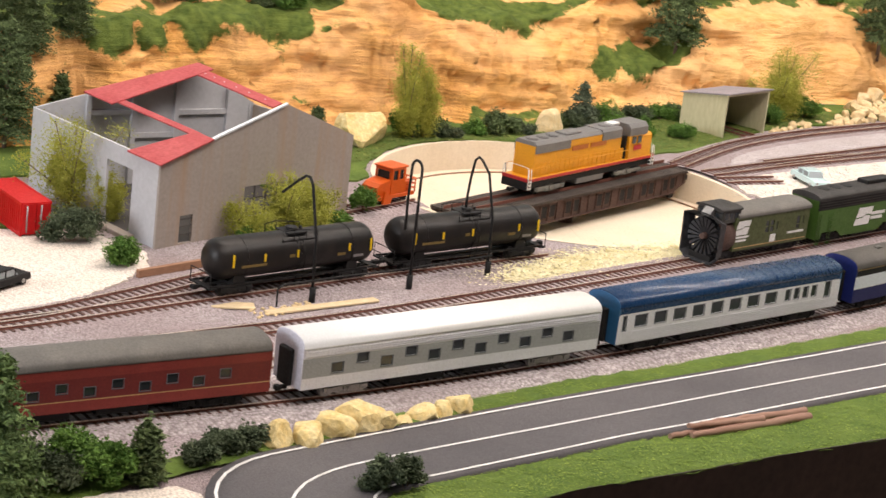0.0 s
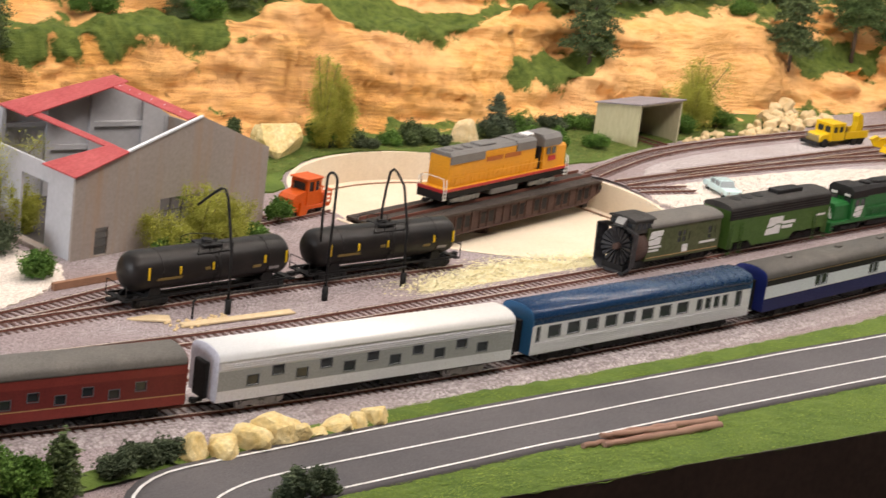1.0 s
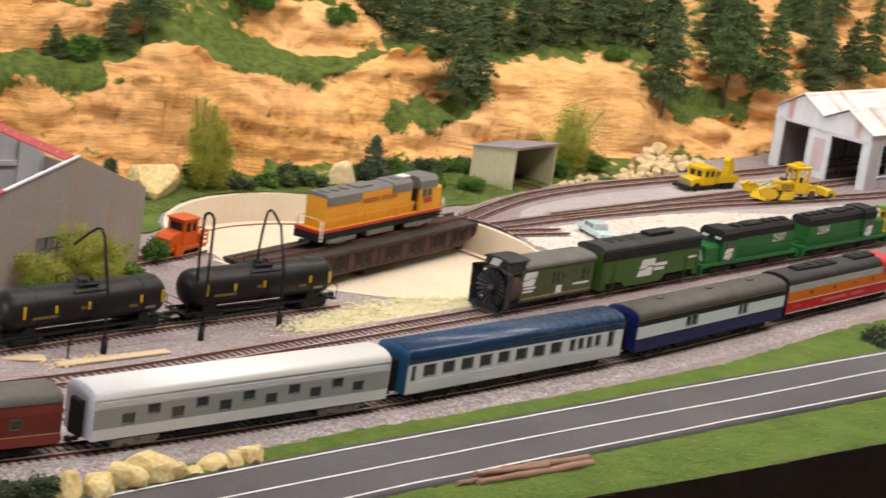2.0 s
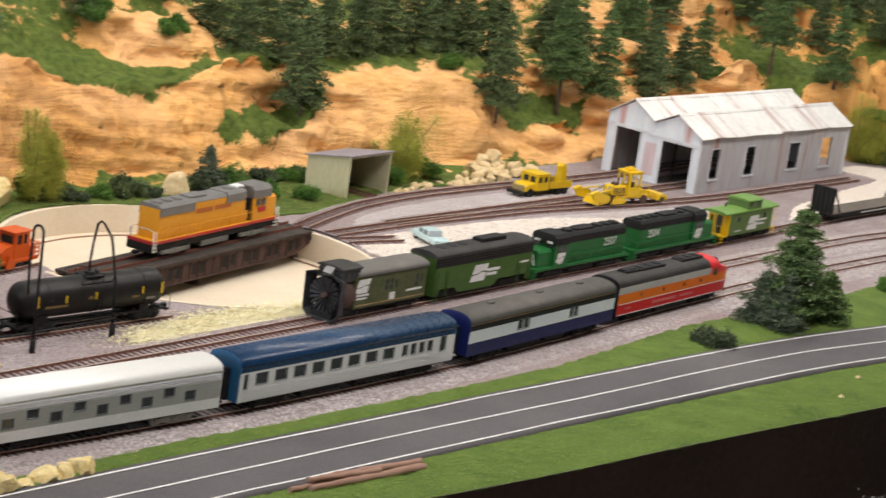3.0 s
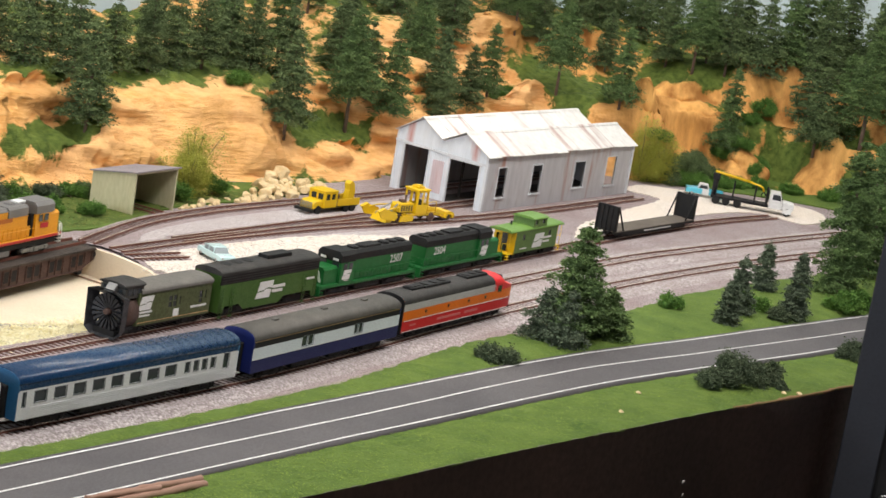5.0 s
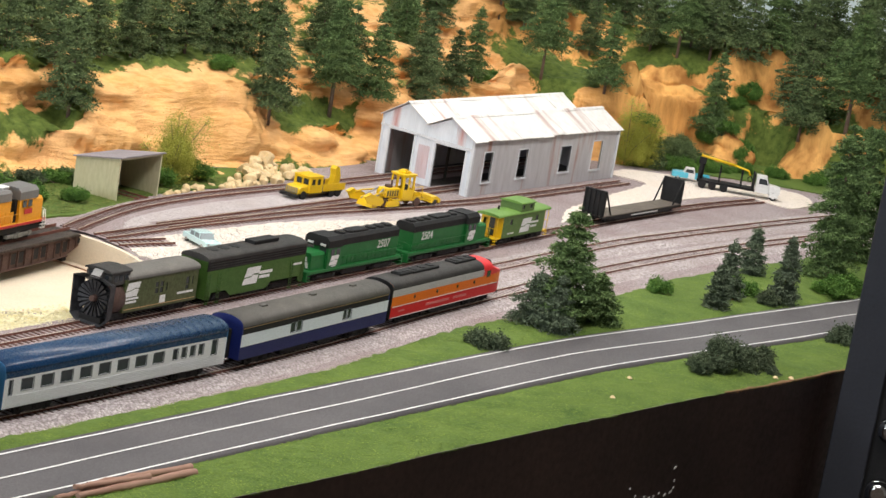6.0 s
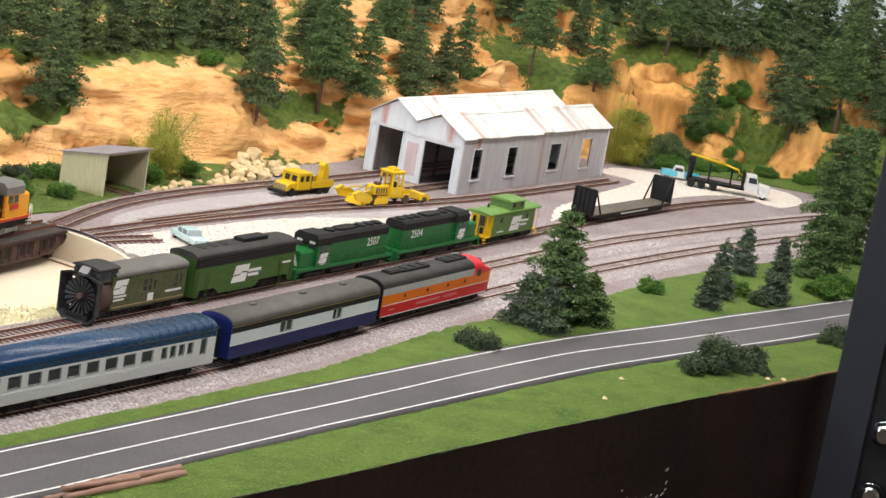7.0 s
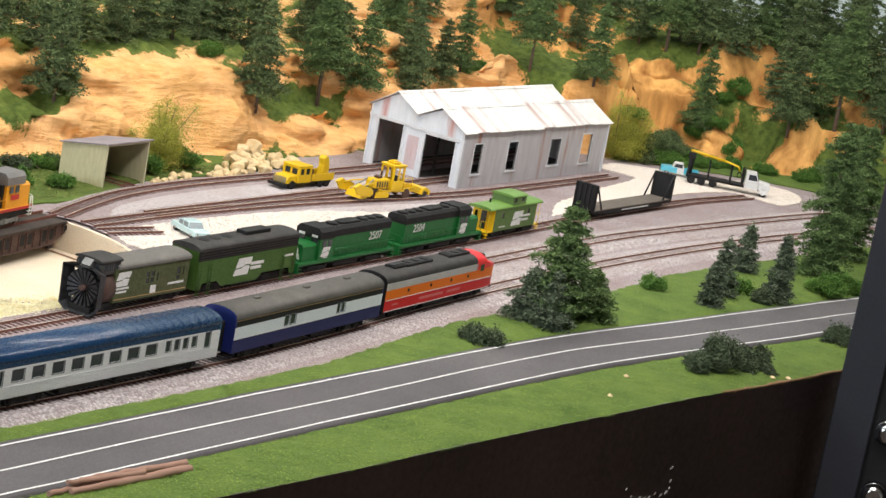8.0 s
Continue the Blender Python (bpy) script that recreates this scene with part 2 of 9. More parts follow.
def spline(pts, step=0.004):
    """A smooth line through the points, with near-even steps."""
    p = [np.array(q, float) for q in pts]
    p = [2 * p[0] - p[1], *p, 2 * p[-1] - p[-2]]
    out = []
    for a, b, c, d in zip(p, p[1:], p[2:], p[3:]):
        n = max(2, int(np.linalg.norm(c - b) / step))
        for i in range(n):
            t = i / n
            out.append(0.5 * (2 * b + (c - a) * t + (2 * a - 5 * b + 4 * c - d) * t * t + (3 * b - a - 3 * c + d) * t ** 3))
    out.append(p[-2])
    return np.array(out)


def along(line, s):
    """Place and heading at a distance along a line."""
    seg = np.linalg.norm(np.diff(line, axis=0), axis=1)
    cum = np.r_[0, np.cumsum(seg)]
    i = int(np.clip(np.searchsorted(cum, s) - 1, 0, len(seg) - 1))
    d = (line[i + 1] - line[i]) / seg[i]
    return line[i] + d * (s - cum[i]), math.degrees(math.atan2(d[1], d[0]))


def at_x(line, x):
    """Distance along a line that runs to the right, at x."""
    seg = np.linalg.norm(np.diff(line, axis=0), axis=1)
    return float(np.interp(x, line[:, 0], np.r_[0, np.cumsum(seg)]))


def seat(line, x, z=0.0056):
    """The pose of a rail vehicle whose middle stands at x on a track."""
    p, yaw = along(line, at_x(line, x))
    return at(p[0], p[1], z, yaw)


def text_mesh(word, size, depth=0.15):
    cu = bpy.data.curves.new("lettering", "FONT")
    cu.body, cu.size, cu.extrude, cu.align_x, cu.align_y = word, size * U, depth * U, "CENTER", "CENTER"
    ob = bpy.data.objects.new("lettering", cu)
    scene.collection.objects.link(ob)
    me = bpy.data.meshes.new_from_object(ob.evaluated_get(bpy.context.evaluated_depsgraph_get()))
    bpy.data.objects.remove(ob)
    return me


def letter(word, size, material, parent, x, y, z, rz=0.0, label=""):
    me = text_mesh(word, size)
    me.materials.append(material)
    ob = new("lettering", me)
    ob.parent = parent
    ob.matrix_local = pose(x * U, y * U, z * U, 90, 0, rz)
    return tagged(ob, label=label) if label else ob


# ---- the tracks ----
T1 = spline([(-2.15, -0.250), (-1.95, -0.272), (-1.73, -0.298), (-1.5, -0.334), (-1.25, -0.352), (-1.0, -0.356), (-0.82, -0.350), (-0.6, -0.334),
             (-0.3, -0.326), (-0.1, -0.329), (0.1, -0.340), (0.3, -0.360), (0.5, -0.390), (0.70, -0.425)])
T2 = spline([(-2.15, -0.185), (-1.73, -0.240), (-1.5, -0.272), (-1.25, -0.287), (-0.86, -0.281), (-0.6, -0.266), (-0.3, -0.257), (-0.05, -0.255),
             (0.09, -0.264), (0.242, -0.278), (0.4, -0.294), (0.6, -0.320), (0.70, -0.337)])
T3 = spline([(-2.15, -0.115), (-1.9, -0.150), (-1.67, -0.187), (-1.5, -0.205), (-1.35, -0.213), (-1.0, -0.210), (-0.7, -0.200), (-0.4, -0.192),
             (-0.1, -0.182), (0.1, -0.176), (0.346, -0.180), (0.535, -0.199)])
TANKS = spline([(-2.1, -0.080), (-1.8, -0.113), (-1.64, -0.126), (-1.5, -0.126), (-1.3, -0.127), (-1.112, -0.134)])
STUB = spline([(-1.80, -0.108), (-1.63, -0.114), (-1.53, -0.103), (-1.45, -0.088), (-1.34, -0.062)])
TA = spline([(-0.722, 0.056), (-0.66, 0.078), (-0.564, 0.105), (-0.45, 0.118), (-0.336, 0.119), (-0.2, 0.115), (-0.09, 0.112), (0.1, 0.113), (0.45, 0.113)])
TB = spline([(-0.715, 0.020), (-0.575, 0.022), (-0.478, 0.018), (-0.369, 0.012), (-0.269, 0.000), (-0.114, -0.022), (0.01, -0.033), (0.16, -0.036), (0.40, -0.036)])
TD = spline([(-0.60, 0.030), (-0.45, 0.032), (-0.3, 0.033), (-0.1, 0.034), (0.2, 0.034), (0.40, 0.034)])
ORANGE = spline([(-1.215, 0.034), (-1.15, 0.042), (-1.106, 0.051)])
TURN, RADIUS, TILT = (-0.9186, 0.026), 0.193, 9.8

# ---- the land: board, hill, road, turf ----
FOOT = np.array([(-2.3, 0.36), (-1.6, 0.33), (-1.2, 0.305), (-0.975, 0.268), (-0.9, 0.252), (-0.82, 0.243), (-0.7, 0.238), (-0.54, 0.245), (-0.44, 0.215),
                 (-0.3, 0.19), (-0.15, 0.188), (0.0, 0.19), (0.3, 0.19), (0.5, 0.13), (0.56, 0.04), (0.63, -0.015), (0.78, -0.06), (0.84, -0.16), (0.88, -0.4), (0.9, -0.95)])
GRID = [np.random.RandomState(s).rand(64, 64) for s in range(6)]


def vnoise(x, y, freq, seed):
    """Smooth value noise, 0 to 1, for arrays."""
    g = GRID[seed]
    x, y = x * freq + 31.7, y * freq + 17.3
    i, j = np.floor(x).astype(int), np.floor(y).astype(int)
    u, v = x - i, y - j
    u, v = u * u * (3 - 2 * u), v * v * (3 - 2 * v)
    a, b, c, d = g[i % 64, j % 64], g[(i + 1) % 64, j % 64], g[i % 64, (j + 1) % 64], g[(i + 1) % 64, (j + 1) % 64]
    return (a * (1 - u) + b * u) * (1 - v) + (c * (1 - u) + d * u) * v


def smooth(t):
    t = np.clip(t, 0, 1)
    return t * t * (3 - 2 * t)


SHELVES = [(-0.52, 0.305, 0.075, 0.040, 0.060), (-0.02, 0.250, 0.105, 0.050, 0.050), (-1.30, 0.42, 0.14, 0.05, 0.110), (-0.35, 0.42, 0.22, 0.06, 0.140),
           (0.42, 0.30, 0.12, 0.07, 0.085), (0.75, 0.22, 0.14, 0.10, 0.115)]
# hollows cut back into the foot: x, y, reach, depth
HOLLOWS = [(0.705, 0.045, 0.055, 0.130), (0.760, 0.100, 0.055, 0.150), (0.880, -0.040, 0.045, 0.075), (-0.685, 0.255, 0.016, 0.028), (0.875, -0.200, 0.05, 0.05), (-1.15, 0.31, 0.05, 0.03), (0.20, 0.20, 0.05, 0.02)]
# knobs of bare rock that stand out of the slope: x, y, half-width, half-depth, height
KNOBS = [(-1.04, 0.455, 0.075, 0.030, 0.040), (-0.90, 0.352, 0.050, 0.030, 0.022), (-0.62, 0.425, 0.085, 0.035, 0.026), (-0.54, 0.345, 0.035, 0.022, 0.022), (0.255, 0.325, 0.05, 0.03, 0.030),
         (0.46, 0.335, 0.05, 0.03, 0.035), (0.55, 0.35, 0.05, 0.03, 0.030), (0.45, 0.215, 0.055, 0.03, 0.018), (0.97, 0.04, 0.06, 0.05, 0.022), (0.885, -0.125, 0.025, 0.030, 0.034), (0.615, 0.065, 0.014, 0.070, 0.052), (0.815, -0.03, 0.025, 0.025, 0.022), (1.05, -0.18, 0.06, 0.05, 0.03)]
# where turf clings (+) or has slid off (-): x, y, half-width, half-depth, amount
SOD = [(-1.10, 0.385, 0.12, 0.025, 0.5), (-0.80, 0.435, 0.10, 0.040, 0.6), (-0.72, 0.345, 0.09, 0.020, 0.5), (-0.525, 0.303, 0.080, 0.018, 0.7), (-0.28, 0.362, 0.12, 0.025, 0.5), (-0.02, 0.272, 0.10, 0.026, 0.6),
       (0.60, 0.19, 0.10, 0.05, 0.6), (0.90, 0.14, 0.10, 0.06, 0.5), (0.86, -0.05, 0.05, 0.035, 0.3), (0.70, 0.03, 0.06, 0.06, 0.5), (0.80, -0.09, 0.04, 0.04, 0.5), (0.90, -0.02, 0.03, 0.05, 0.2), (0.86, -0.12, 0.06, 0.02, 0.4), (1.2, 0.06, 0.2, 0.1, 0.5), (0.88, -0.26, 0.06, 0.08, 0.7)]
SLID = [(-0.62, 0.42, 0.09, 0.028, 0.8), (-1.02, 0.45, 0.10, 0.022, 0.7), (-0.36, 0.275, 0.13, 0.045, 0.6), (-0.89, 0.352, 0.05, 0.018, 0.6), (0.47, 0.22, 0.05, 0.03, 0.8), (0.46, 0.335, 0.05, 0.025, 0.6),
        (0.255, 0.32, 0.05, 0.025, 0.6), (0.55, 0.345, 0.05, 0.02, 0.6), (0.76, 0.13, 0.10, 0.05, 0.8), (0.62, 0.07, 0.02, 0.06, 0.8), (0.96, 0.03, 0.05, 0.03, 0.7), (0.885, -0.13, 0.025, 0.028, 0.7), (1.05, -0.19, 0.05, 0.04, 0.6)]


def spread(x, y, rows):
    """Sum of soft-edged ovals."""
    k = np.zeros(np.shape(x))
    for sx, sy, rx, ry, amount in rows:
        k = k + amount * smooth(1.5 - np.hypot((x - sx) / rx, (y - sy) / ry))
    return k


# places where turf clings to the slope, and where bare rock shows: x, y, z, reach
TURF_WEST = [(-1.24, 0.37, 0.10, 0.023), (-1.18, 0.38, 0.09, 0.016), (-1.09, 0.38, 0.11, 0.027), (-1.04, 0.40, 0.10, 0.024), (-1.12, 0.39, 0.10, 0.019), (-0.95, 0.42, 0.11, 0.024), (-1.00, 0.38, 0.09, 0.016), (-0.97, 0.35, 0.10, 0.012),
             (-0.81, 0.40, 0.12, 0.025), (-0.75, 0.38, 0.11, 0.030), (-0.74, 0.33, 0.11, 0.025)]
ROCK_WEST = [(-1.13, 0.43, 0.11, 0.015), (-1.18, 0.45, 0.12, 0.021), (-1.16, 0.38, 0.09, 0.012), (-0.93, 0.34, 0.11, 0.026), (-0.90, 0.33, 0.11, 0.024), (-0.97, 0.37, 0.11, 0.012), (-1.09, 0.37, 0.08, 0.018), (-0.85, 0.32, 0.08, 0.031),
             (-0.76, 0.32, 0.07, 0.032), (-0.97, 0.33, 0.07, 0.031), (-0.93, 0.32, 0.07, 0.031)]
TURF_MID = [(-0.74, 0.39, 0.11, 0.028), (-0.69, 0.37, 0.10, 0.027), (-0.64, 0.37, 0.11, 0.028), (-0.58, 0.38, 0.12, 0.020), (-0.52, 0.38, 0.13, 0.016), (-0.48, 0.36, 0.12, 0.017), (-0.56, 0.47, 0.18, 0.032), (-0.54, 0.29, 0.05, 0.024),
            (-0.60, 0.29, 0.06, 0.019), (-0.48, 0.30, 0.06, 0.025), (-0.45, 0.28, 0.08, 0.020), (-0.30, 0.38, 0.13, 0.026), (-0.29, 0.34, 0.13, 0.024), (-0.25, 0.32, 0.12, 0.018), (-0.07, 0.36, 0.13, 0.019)]
ROCK_MID = [(-0.63, 0.42, 0.15, 0.028), (-0.54, 0.44, 0.16, 0.026), (-0.64, 0.41, 0.13, 0.017), (-0.61, 0.39, 0.13, 0.021), (-0.47, 0.49, 0.18, 0.021), (-0.57, 0.33, 0.10, 0.026), (-0.51, 0.34, 0.10, 0.018), (-0.61, 0.33, 0.09, 0.026),
            (-0.77, 0.34, 0.09, 0.026), (-0.51, 0.34, 0.07, 0.014), (-0.30, 0.27, 0.09, 0.041), (-0.37, 0.27, 0.09, 0.026), (-0.23, 0.27, 0.09, 0.036), (-0.18, 0.28, 0.10, 0.028), (-0.14, 0.32, 0.12, 0.012)]
TURF_UP = [(-0.01, 0.27, 0.05, 0.020), (0.05, 0.27, 0.05, 0.024), (0.08, 0.26, 0.06, 0.021), (0.05, 0.29, 0.06, 0.018), (0.58, 0.31, 0.14, 0.030), (0.56, 0.24, 0.12, 0.038), (0.53, 0.18, 0.11, 0.030), (0.62, 0.17, 0.12, 0.033),
           (0.40, 0.39, 0.15, 0.027)]
ROCK_UP = [(0.05, 0.30, 0.09, 0.018), (0.08, 0.28, 0.08, 0.016), (0.23, 0.29, 0.11, 0.027), (0.13, 0.25, 0.10, 0.015), (0.11, 0.24, 0.06, 0.018), (0.11, 0.23, 0.04, 0.021), (0.50, 0.35, 0.15, 0.020), (0.51, 0.29, 0.10, 0.025),
           (0.44, 0.22, 0.10, 0.026), (0.84, 0.30, 0.15, 0.018), (0.55, 0.12, 0.09, 0.020)]
TURF_EAST = [(0.86, 0.20, 0.14, 0.023), (0.83, 0.14, 0.15, 0.023), (0.88, 0.11, 0.14, 0.021), (0.85, 0.00, 0.09, 0.034), (0.82, 0.02, 0.06, 0.029), (0.91, 0.02, 0.12, 0.023), (0.92, -0.01, 0.07, 0.025), (0.90, -0.05, 0.02, 0.035),
             (0.92, -0.08, 0.05, 0.031), (0.89, -0.13, 0.09, 0.029), (1.16, 0.07, 0.18, 0.047), (1.04, -0.18, 0.14, 0.022), (0.88, -0.18, 0.02, 0.032), (0.73, 0.04, 0.00, 0.032), (0.59, 0.03, 0.00, 0.018)]
ROCK_EAST = [(0.59, 0.07, 0.14, 0.027), (0.80, 0.12, 0.11, 0.038), (0.80, 0.08, 0.08, 0.032), (0.78, 0.12, 0.06, 0.027), (0.88, 0.09, 0.11, 0.019), (0.89, 0.05, 0.14, 0.021), (0.95, 0.03, 0.15, 0.024), (0.97, 0.01, 0.14, 0.024),
             (0.88, 0.03, 0.11, 0.015), (0.94, -0.03, 0.08, 0.019), (0.93, -0.02, 0.05, 0.014), (0.78, -0.03, 0.03, 0.022), (0.79, -0.06, 0.03, 0.017), (0.83, -0.11, 0.01, 0.023), (0.87, -0.12, 0.04, 0.017), (0.89, -0.14, 0.07, 0.013),
             (1.07, -0.18, 0.17, 0.020), (0.99, -0.21, 0.12, 0.025), (0.60, 0.09, 0.09, 0.016), (0.60, 0.05, 0.06, 0.013)]


def near_any(x, y, z, balls):
    """How near each place lies to any of the balls, 0 to 1, with a ragged edge."""
    k = np.zeros(np.shape(x))
    rag = 0.55 * (vnoise(x - 0.6 * y, z * 1.5, 45, 2) - 0.5) + 0.35 * (vnoise(x + y, z, 110, 3) - 0.5)
    for bx_, by, bz, r in balls:
        k = np.maximum(k, smooth((1.95 + rag - np.sqrt((x - bx_) ** 2 + (y - by) ** 2 + (z - bz) ** 2) / r) / 1.35))
    return k


def hill(x, y, bare=False):
    """Height of the hill over the board, and how far each place lies behind its foot."""
    x, y = np.asarray(x, float), np.asarray(y, float)
    d = np.full(x.shape, 9.0)
    for (ax, ay), (bx_, by) in zip(FOOT, FOOT[1:]):
        t = np.clip(((x - ax) * (bx_ - ax) + (y - ay) * (by - ay)) / ((bx_ - ax) ** 2 + (by - ay) ** 2), 0, 1)
        d = np.minimum(d, np.hypot(x - ax - t * (bx_ - ax), y - ay - t * (by - ay)))
    inside = (y > np.interp(x, FOOT[:, 0], FOOT[:, 1])) & (x < 0.86) | (x >= 0.86) & (y > -0.9) & (x > np.interp(-y, [-0.9, 0.16, 0.4, 0.95], [0.6, 0.84, 0.88, 0.9]))
    d = np.where(inside, d, -d)
    n = vnoise(x, y, 7, 0) - 0.5
    back = d * 1.0
    for hx, hy, r, deep in HOLLOWS:
        back = back - deep * np.exp(-((x - hx) ** 2 + (y - hy) ** 2) / (r * r))
    back = np.where(d > 0, np.maximum(back, 0.16 * d), d)
    w = back + (0.055 + 0.04 * smooth((x + 0.6) / 0.4)) * (n + 0.5 * (vnoise(x, y, 13, 4) - 0.5)) * smooth(d / 0.05) + 0.03 * (vnoise(x, y, 23, 1) - 0.5) * smooth(d / 0.04)
    w = np.where(d > 0, np.maximum(w, 0.10 * d), w)
    tall = 0.085 + 0.045 * vnoise(x, y * 0.2, 2.6, 2)
    z = tall * smooth(w / 0.085) + 0.018 * smooth((w - 0.10) / 0.07) + (0.062 * smooth((w - 0.17 - 0.04 * n) / 0.08) + 0.02 * smooth((w - 0.28) / 0.2)) * (1 - 0.85 * smooth((x + 0.55) / 0.12) * smooth((0.30 - x) / 0.15))
    for sx, sy, rx, ry, sz in SHELVES:
        k = smooth(1.35 - np.hypot((x - sx) / rx, (y - sy) / ry))
        z = z * (1 - k) + (sz + 0.05 * (y - sy)) * k
    z = z + smooth(d / 0.03) * spread(x + 0.02 * n, y + 0.03 * n, KNOBS)
    if bare:
        return z, d
    rough = smooth(d / 0.02)
    z = z + rough * (0.012 * (vnoise(x, y, 38, 3) - 0.5) + 0.005 * (vnoise(x, y, 90, 4) - 0.5))
    return np.where(d > 0, np.maximum(z, 0.0) - 0.0015, -0.004), d


def hill_height(x, y):
    return float(hill(np.array([x]), np.array([y]))[0][0])


def sheet(name, xs, ys, zfun, keep, material, carve=None, **tags):
    """A ground sheet on a grid."""
    gx, gy = np.meshgrid(xs, ys, indexing="ij")
    z, ok = zfun(gx, gy), keep(gx, gy)
    idx = -np.ones(gx.shape, int)
    cell = ok[:-1, :-1] & ok[1:, :-1] & ok[1:, 1:] & ok[:-1, 1:]
    used = np.zeros(gx.shape, bool)
    for a, b in ((slice(None, -1), slice(None, -1)), (slice(1, None), slice(None, -1)), (slice(1, None), slice(1, None)), (slice(None, -1), slice(1, None))):
        used[a, b] |= cell
    idx[used] = np.arange(used.sum())
    verts = np.stack([gx[used], gy[used], z[used]], -1)
    if carve:
        verts = carve(verts)
    i, j = np.nonzero(cell)
    faces = np.stack([idx[i, j], idx[i + 1, j], idx[i + 1, j + 1], idx[i, j + 1]], -1)
    me = bpy.data.meshes.new(name)
    me.from_pydata(verts.tolist(), [], faces.tolist())
    me.polygons.foreach_set("use_smooth", [True] * len(me.polygons))
    me.materials.append(material)
    return tagged(new(name, me), **tags)


def hill_mat():
    """Carved ochre plaster on the steep faces, turf where it lies flat."""
    m = bpy.data.materials.new("ochre_cliff_and_turf")
    m.use_nodes = True
    nt = m.node_tree
    p = nt.nodes["Principled BSDF"]
    tc = nt.nodes.new("ShaderNodeTexCoord")
    cover = nt.nodes.new("ShaderNodeAttribute")
    cover.attribute_name = "turf_cover"
    f, _ = noise_fac(nt, tc.outputs["Object"], 46.0, 8, 0.25, 0.75, 0.7)
    add = nt.nodes.new("ShaderNodeMath")
    add.operation = "MULTIPLY_ADD"
    add.inputs[1].default_value = 1.05
    nt.links.new(f, add.inputs[0])
    nt.links.new(cover.outputs["Fac"], add.inputs[2])
    mask = nt.nodes.new("ShaderNodeMapRange")
    mask.inputs["From Min"].default_value, mask.inputs["From Max"].default_value = 0.92, 1.10
    nt.links.new(add.outputs[0], mask.inputs["Value"])
    mp = nt.nodes.new("ShaderNodeMapping")
    mp.inputs["Scale"].default_value = (1, 1, 6.0)
    mp.inputs["Rotation"].default_value = (0.12, -0.10, 0.0)
    nt.links.new(tc.outputs["Object"], mp.inputs["Vector"])
    s, sraw = noise_fac(nt, mp.outputs["Vector"], 42.0, 8, 0.36, 0.62, 0.62)
    plain = ramp_mix(nt, s, (0.66, 0.325, 0.092), (0.88, 0.505, 0.195))
    mw = nt.nodes.new("ShaderNodeMapping")
    mw.inputs["Scale"].default_value = (1, 1, 13.0)
    mw.inputs["Rotation"].default_value = (0.10, -0.06, 0.0)
    nt.links.new(tc.outputs["Object"], mw.inputs["Vector"])
    beds, braw = noise_fac(nt, mw.outputs["Vector"], 24.0, 8, 0.34, 0.64, 0.66)
    banded = ramp_mix(nt, beds, (0.39, 0.153, 0.032), (0.79, 0.415, 0.116))
    west = nt.nodes.new("ShaderNodeMapRange")
    west.inputs["From Min"].default_value, west.inputs["From Max"].default_value = -0.60, -0.85
    axes = nt.nodes.new("ShaderNodeSeparateXYZ")
    nt.links.new(tc.outputs["Object"], axes.inputs[0])
    nt.links.new(axes.outputs["X"], west.inputs["Value"])
    both = nt.nodes.new("ShaderNodeMix")
    both.data_type = "RGBA"
    nt.links.new(west.outputs["Result"], both.inputs[0])
    nt.links.new(plain, both.inputs[6])
    nt.links.new(banded, both.inputs[7])
    rock = both.outputs[2]
    relief = nt.nodes.new("ShaderNodeMix")
    nt.links.new(west.outputs["Result"], relief.inputs[0])
    nt.links.new(sraw, relief.inputs[2])
    nt.links.new(braw, relief.inputs[3])
    c, _ = noise_fac(nt, tc.outputs["Object"], 8.0, 4, 0.35, 0.68)
    pale = nt.nodes.new("ShaderNodeMix")
    pale.data_type = "RGBA"
    pale.inputs[7].default_value = (0.86, 0.505, 0.255, 1)
    soft = nt.nodes.new("ShaderNodeMath")
    soft.operation = "MULTIPLY"
    soft.inputs[1].default_value = 0.58
    nt.links.new(c, soft.inputs[0])
    nt.links.new(soft.outputs[0], pale.inputs[0])
    nt.links.new(rock, pale.inputs[6])
    d_, _ = noise_fac(nt, tc.outputs["Object"], 5.0, 5, 0.56, 0.80)
    brown = nt.nodes.new("ShaderNodeMix")
    brown.data_type = "RGBA"
    brown.inputs[7].default_value = (0.40, 0.165, 0.042, 1)
    nt.links.new(d_, brown.inputs[0])
    nt.links.new(pale.outputs[2], brown.inputs[6])
    shaded_east = nt.nodes.new("ShaderNodeAttribute")
    shaded_east.attribute_name = "shaded_east"
    mv = nt.nodes.new("ShaderNodeMapping")
    mv.inputs["Scale"].default_value = (1, 1, 0.22)
    mv.inputs["Rotation"].default_value = (0.5, -0.75, 0.0)
    nt.links.new(tc.outputs["Object"], mv.inputs["Vector"])
    v, vraw = noise_fac(nt, mv.outputs["Vector"], 34.0, 7, 0.36, 0.66, 0.6)
    # erosion streaks of the east, browned to paint in the slope's shade
    shaded_runs = ramp_mix(nt, v, (0.36, 0.155, 0.042), (0.80, 0.43, 0.135))
    runs = nt.nodes.new("ShaderNodeMix")
    runs.data_type = "RGBA"
    nt.links.new(shaded_east.outputs["Fac"], runs.inputs[0])
    nt.links.new(brown.outputs[2], runs.inputs[6])
    nt.links.new(shaded_runs, runs.inputs[7])
    high = nt.nodes.new("ShaderNodeMix")
    nt.links.new(shaded_east.outputs["Fac"], high.inputs[0])
    nt.links.new(relief.outputs[0], high.inputs[2])
    nt.links.new(vraw, high.inputs[3])
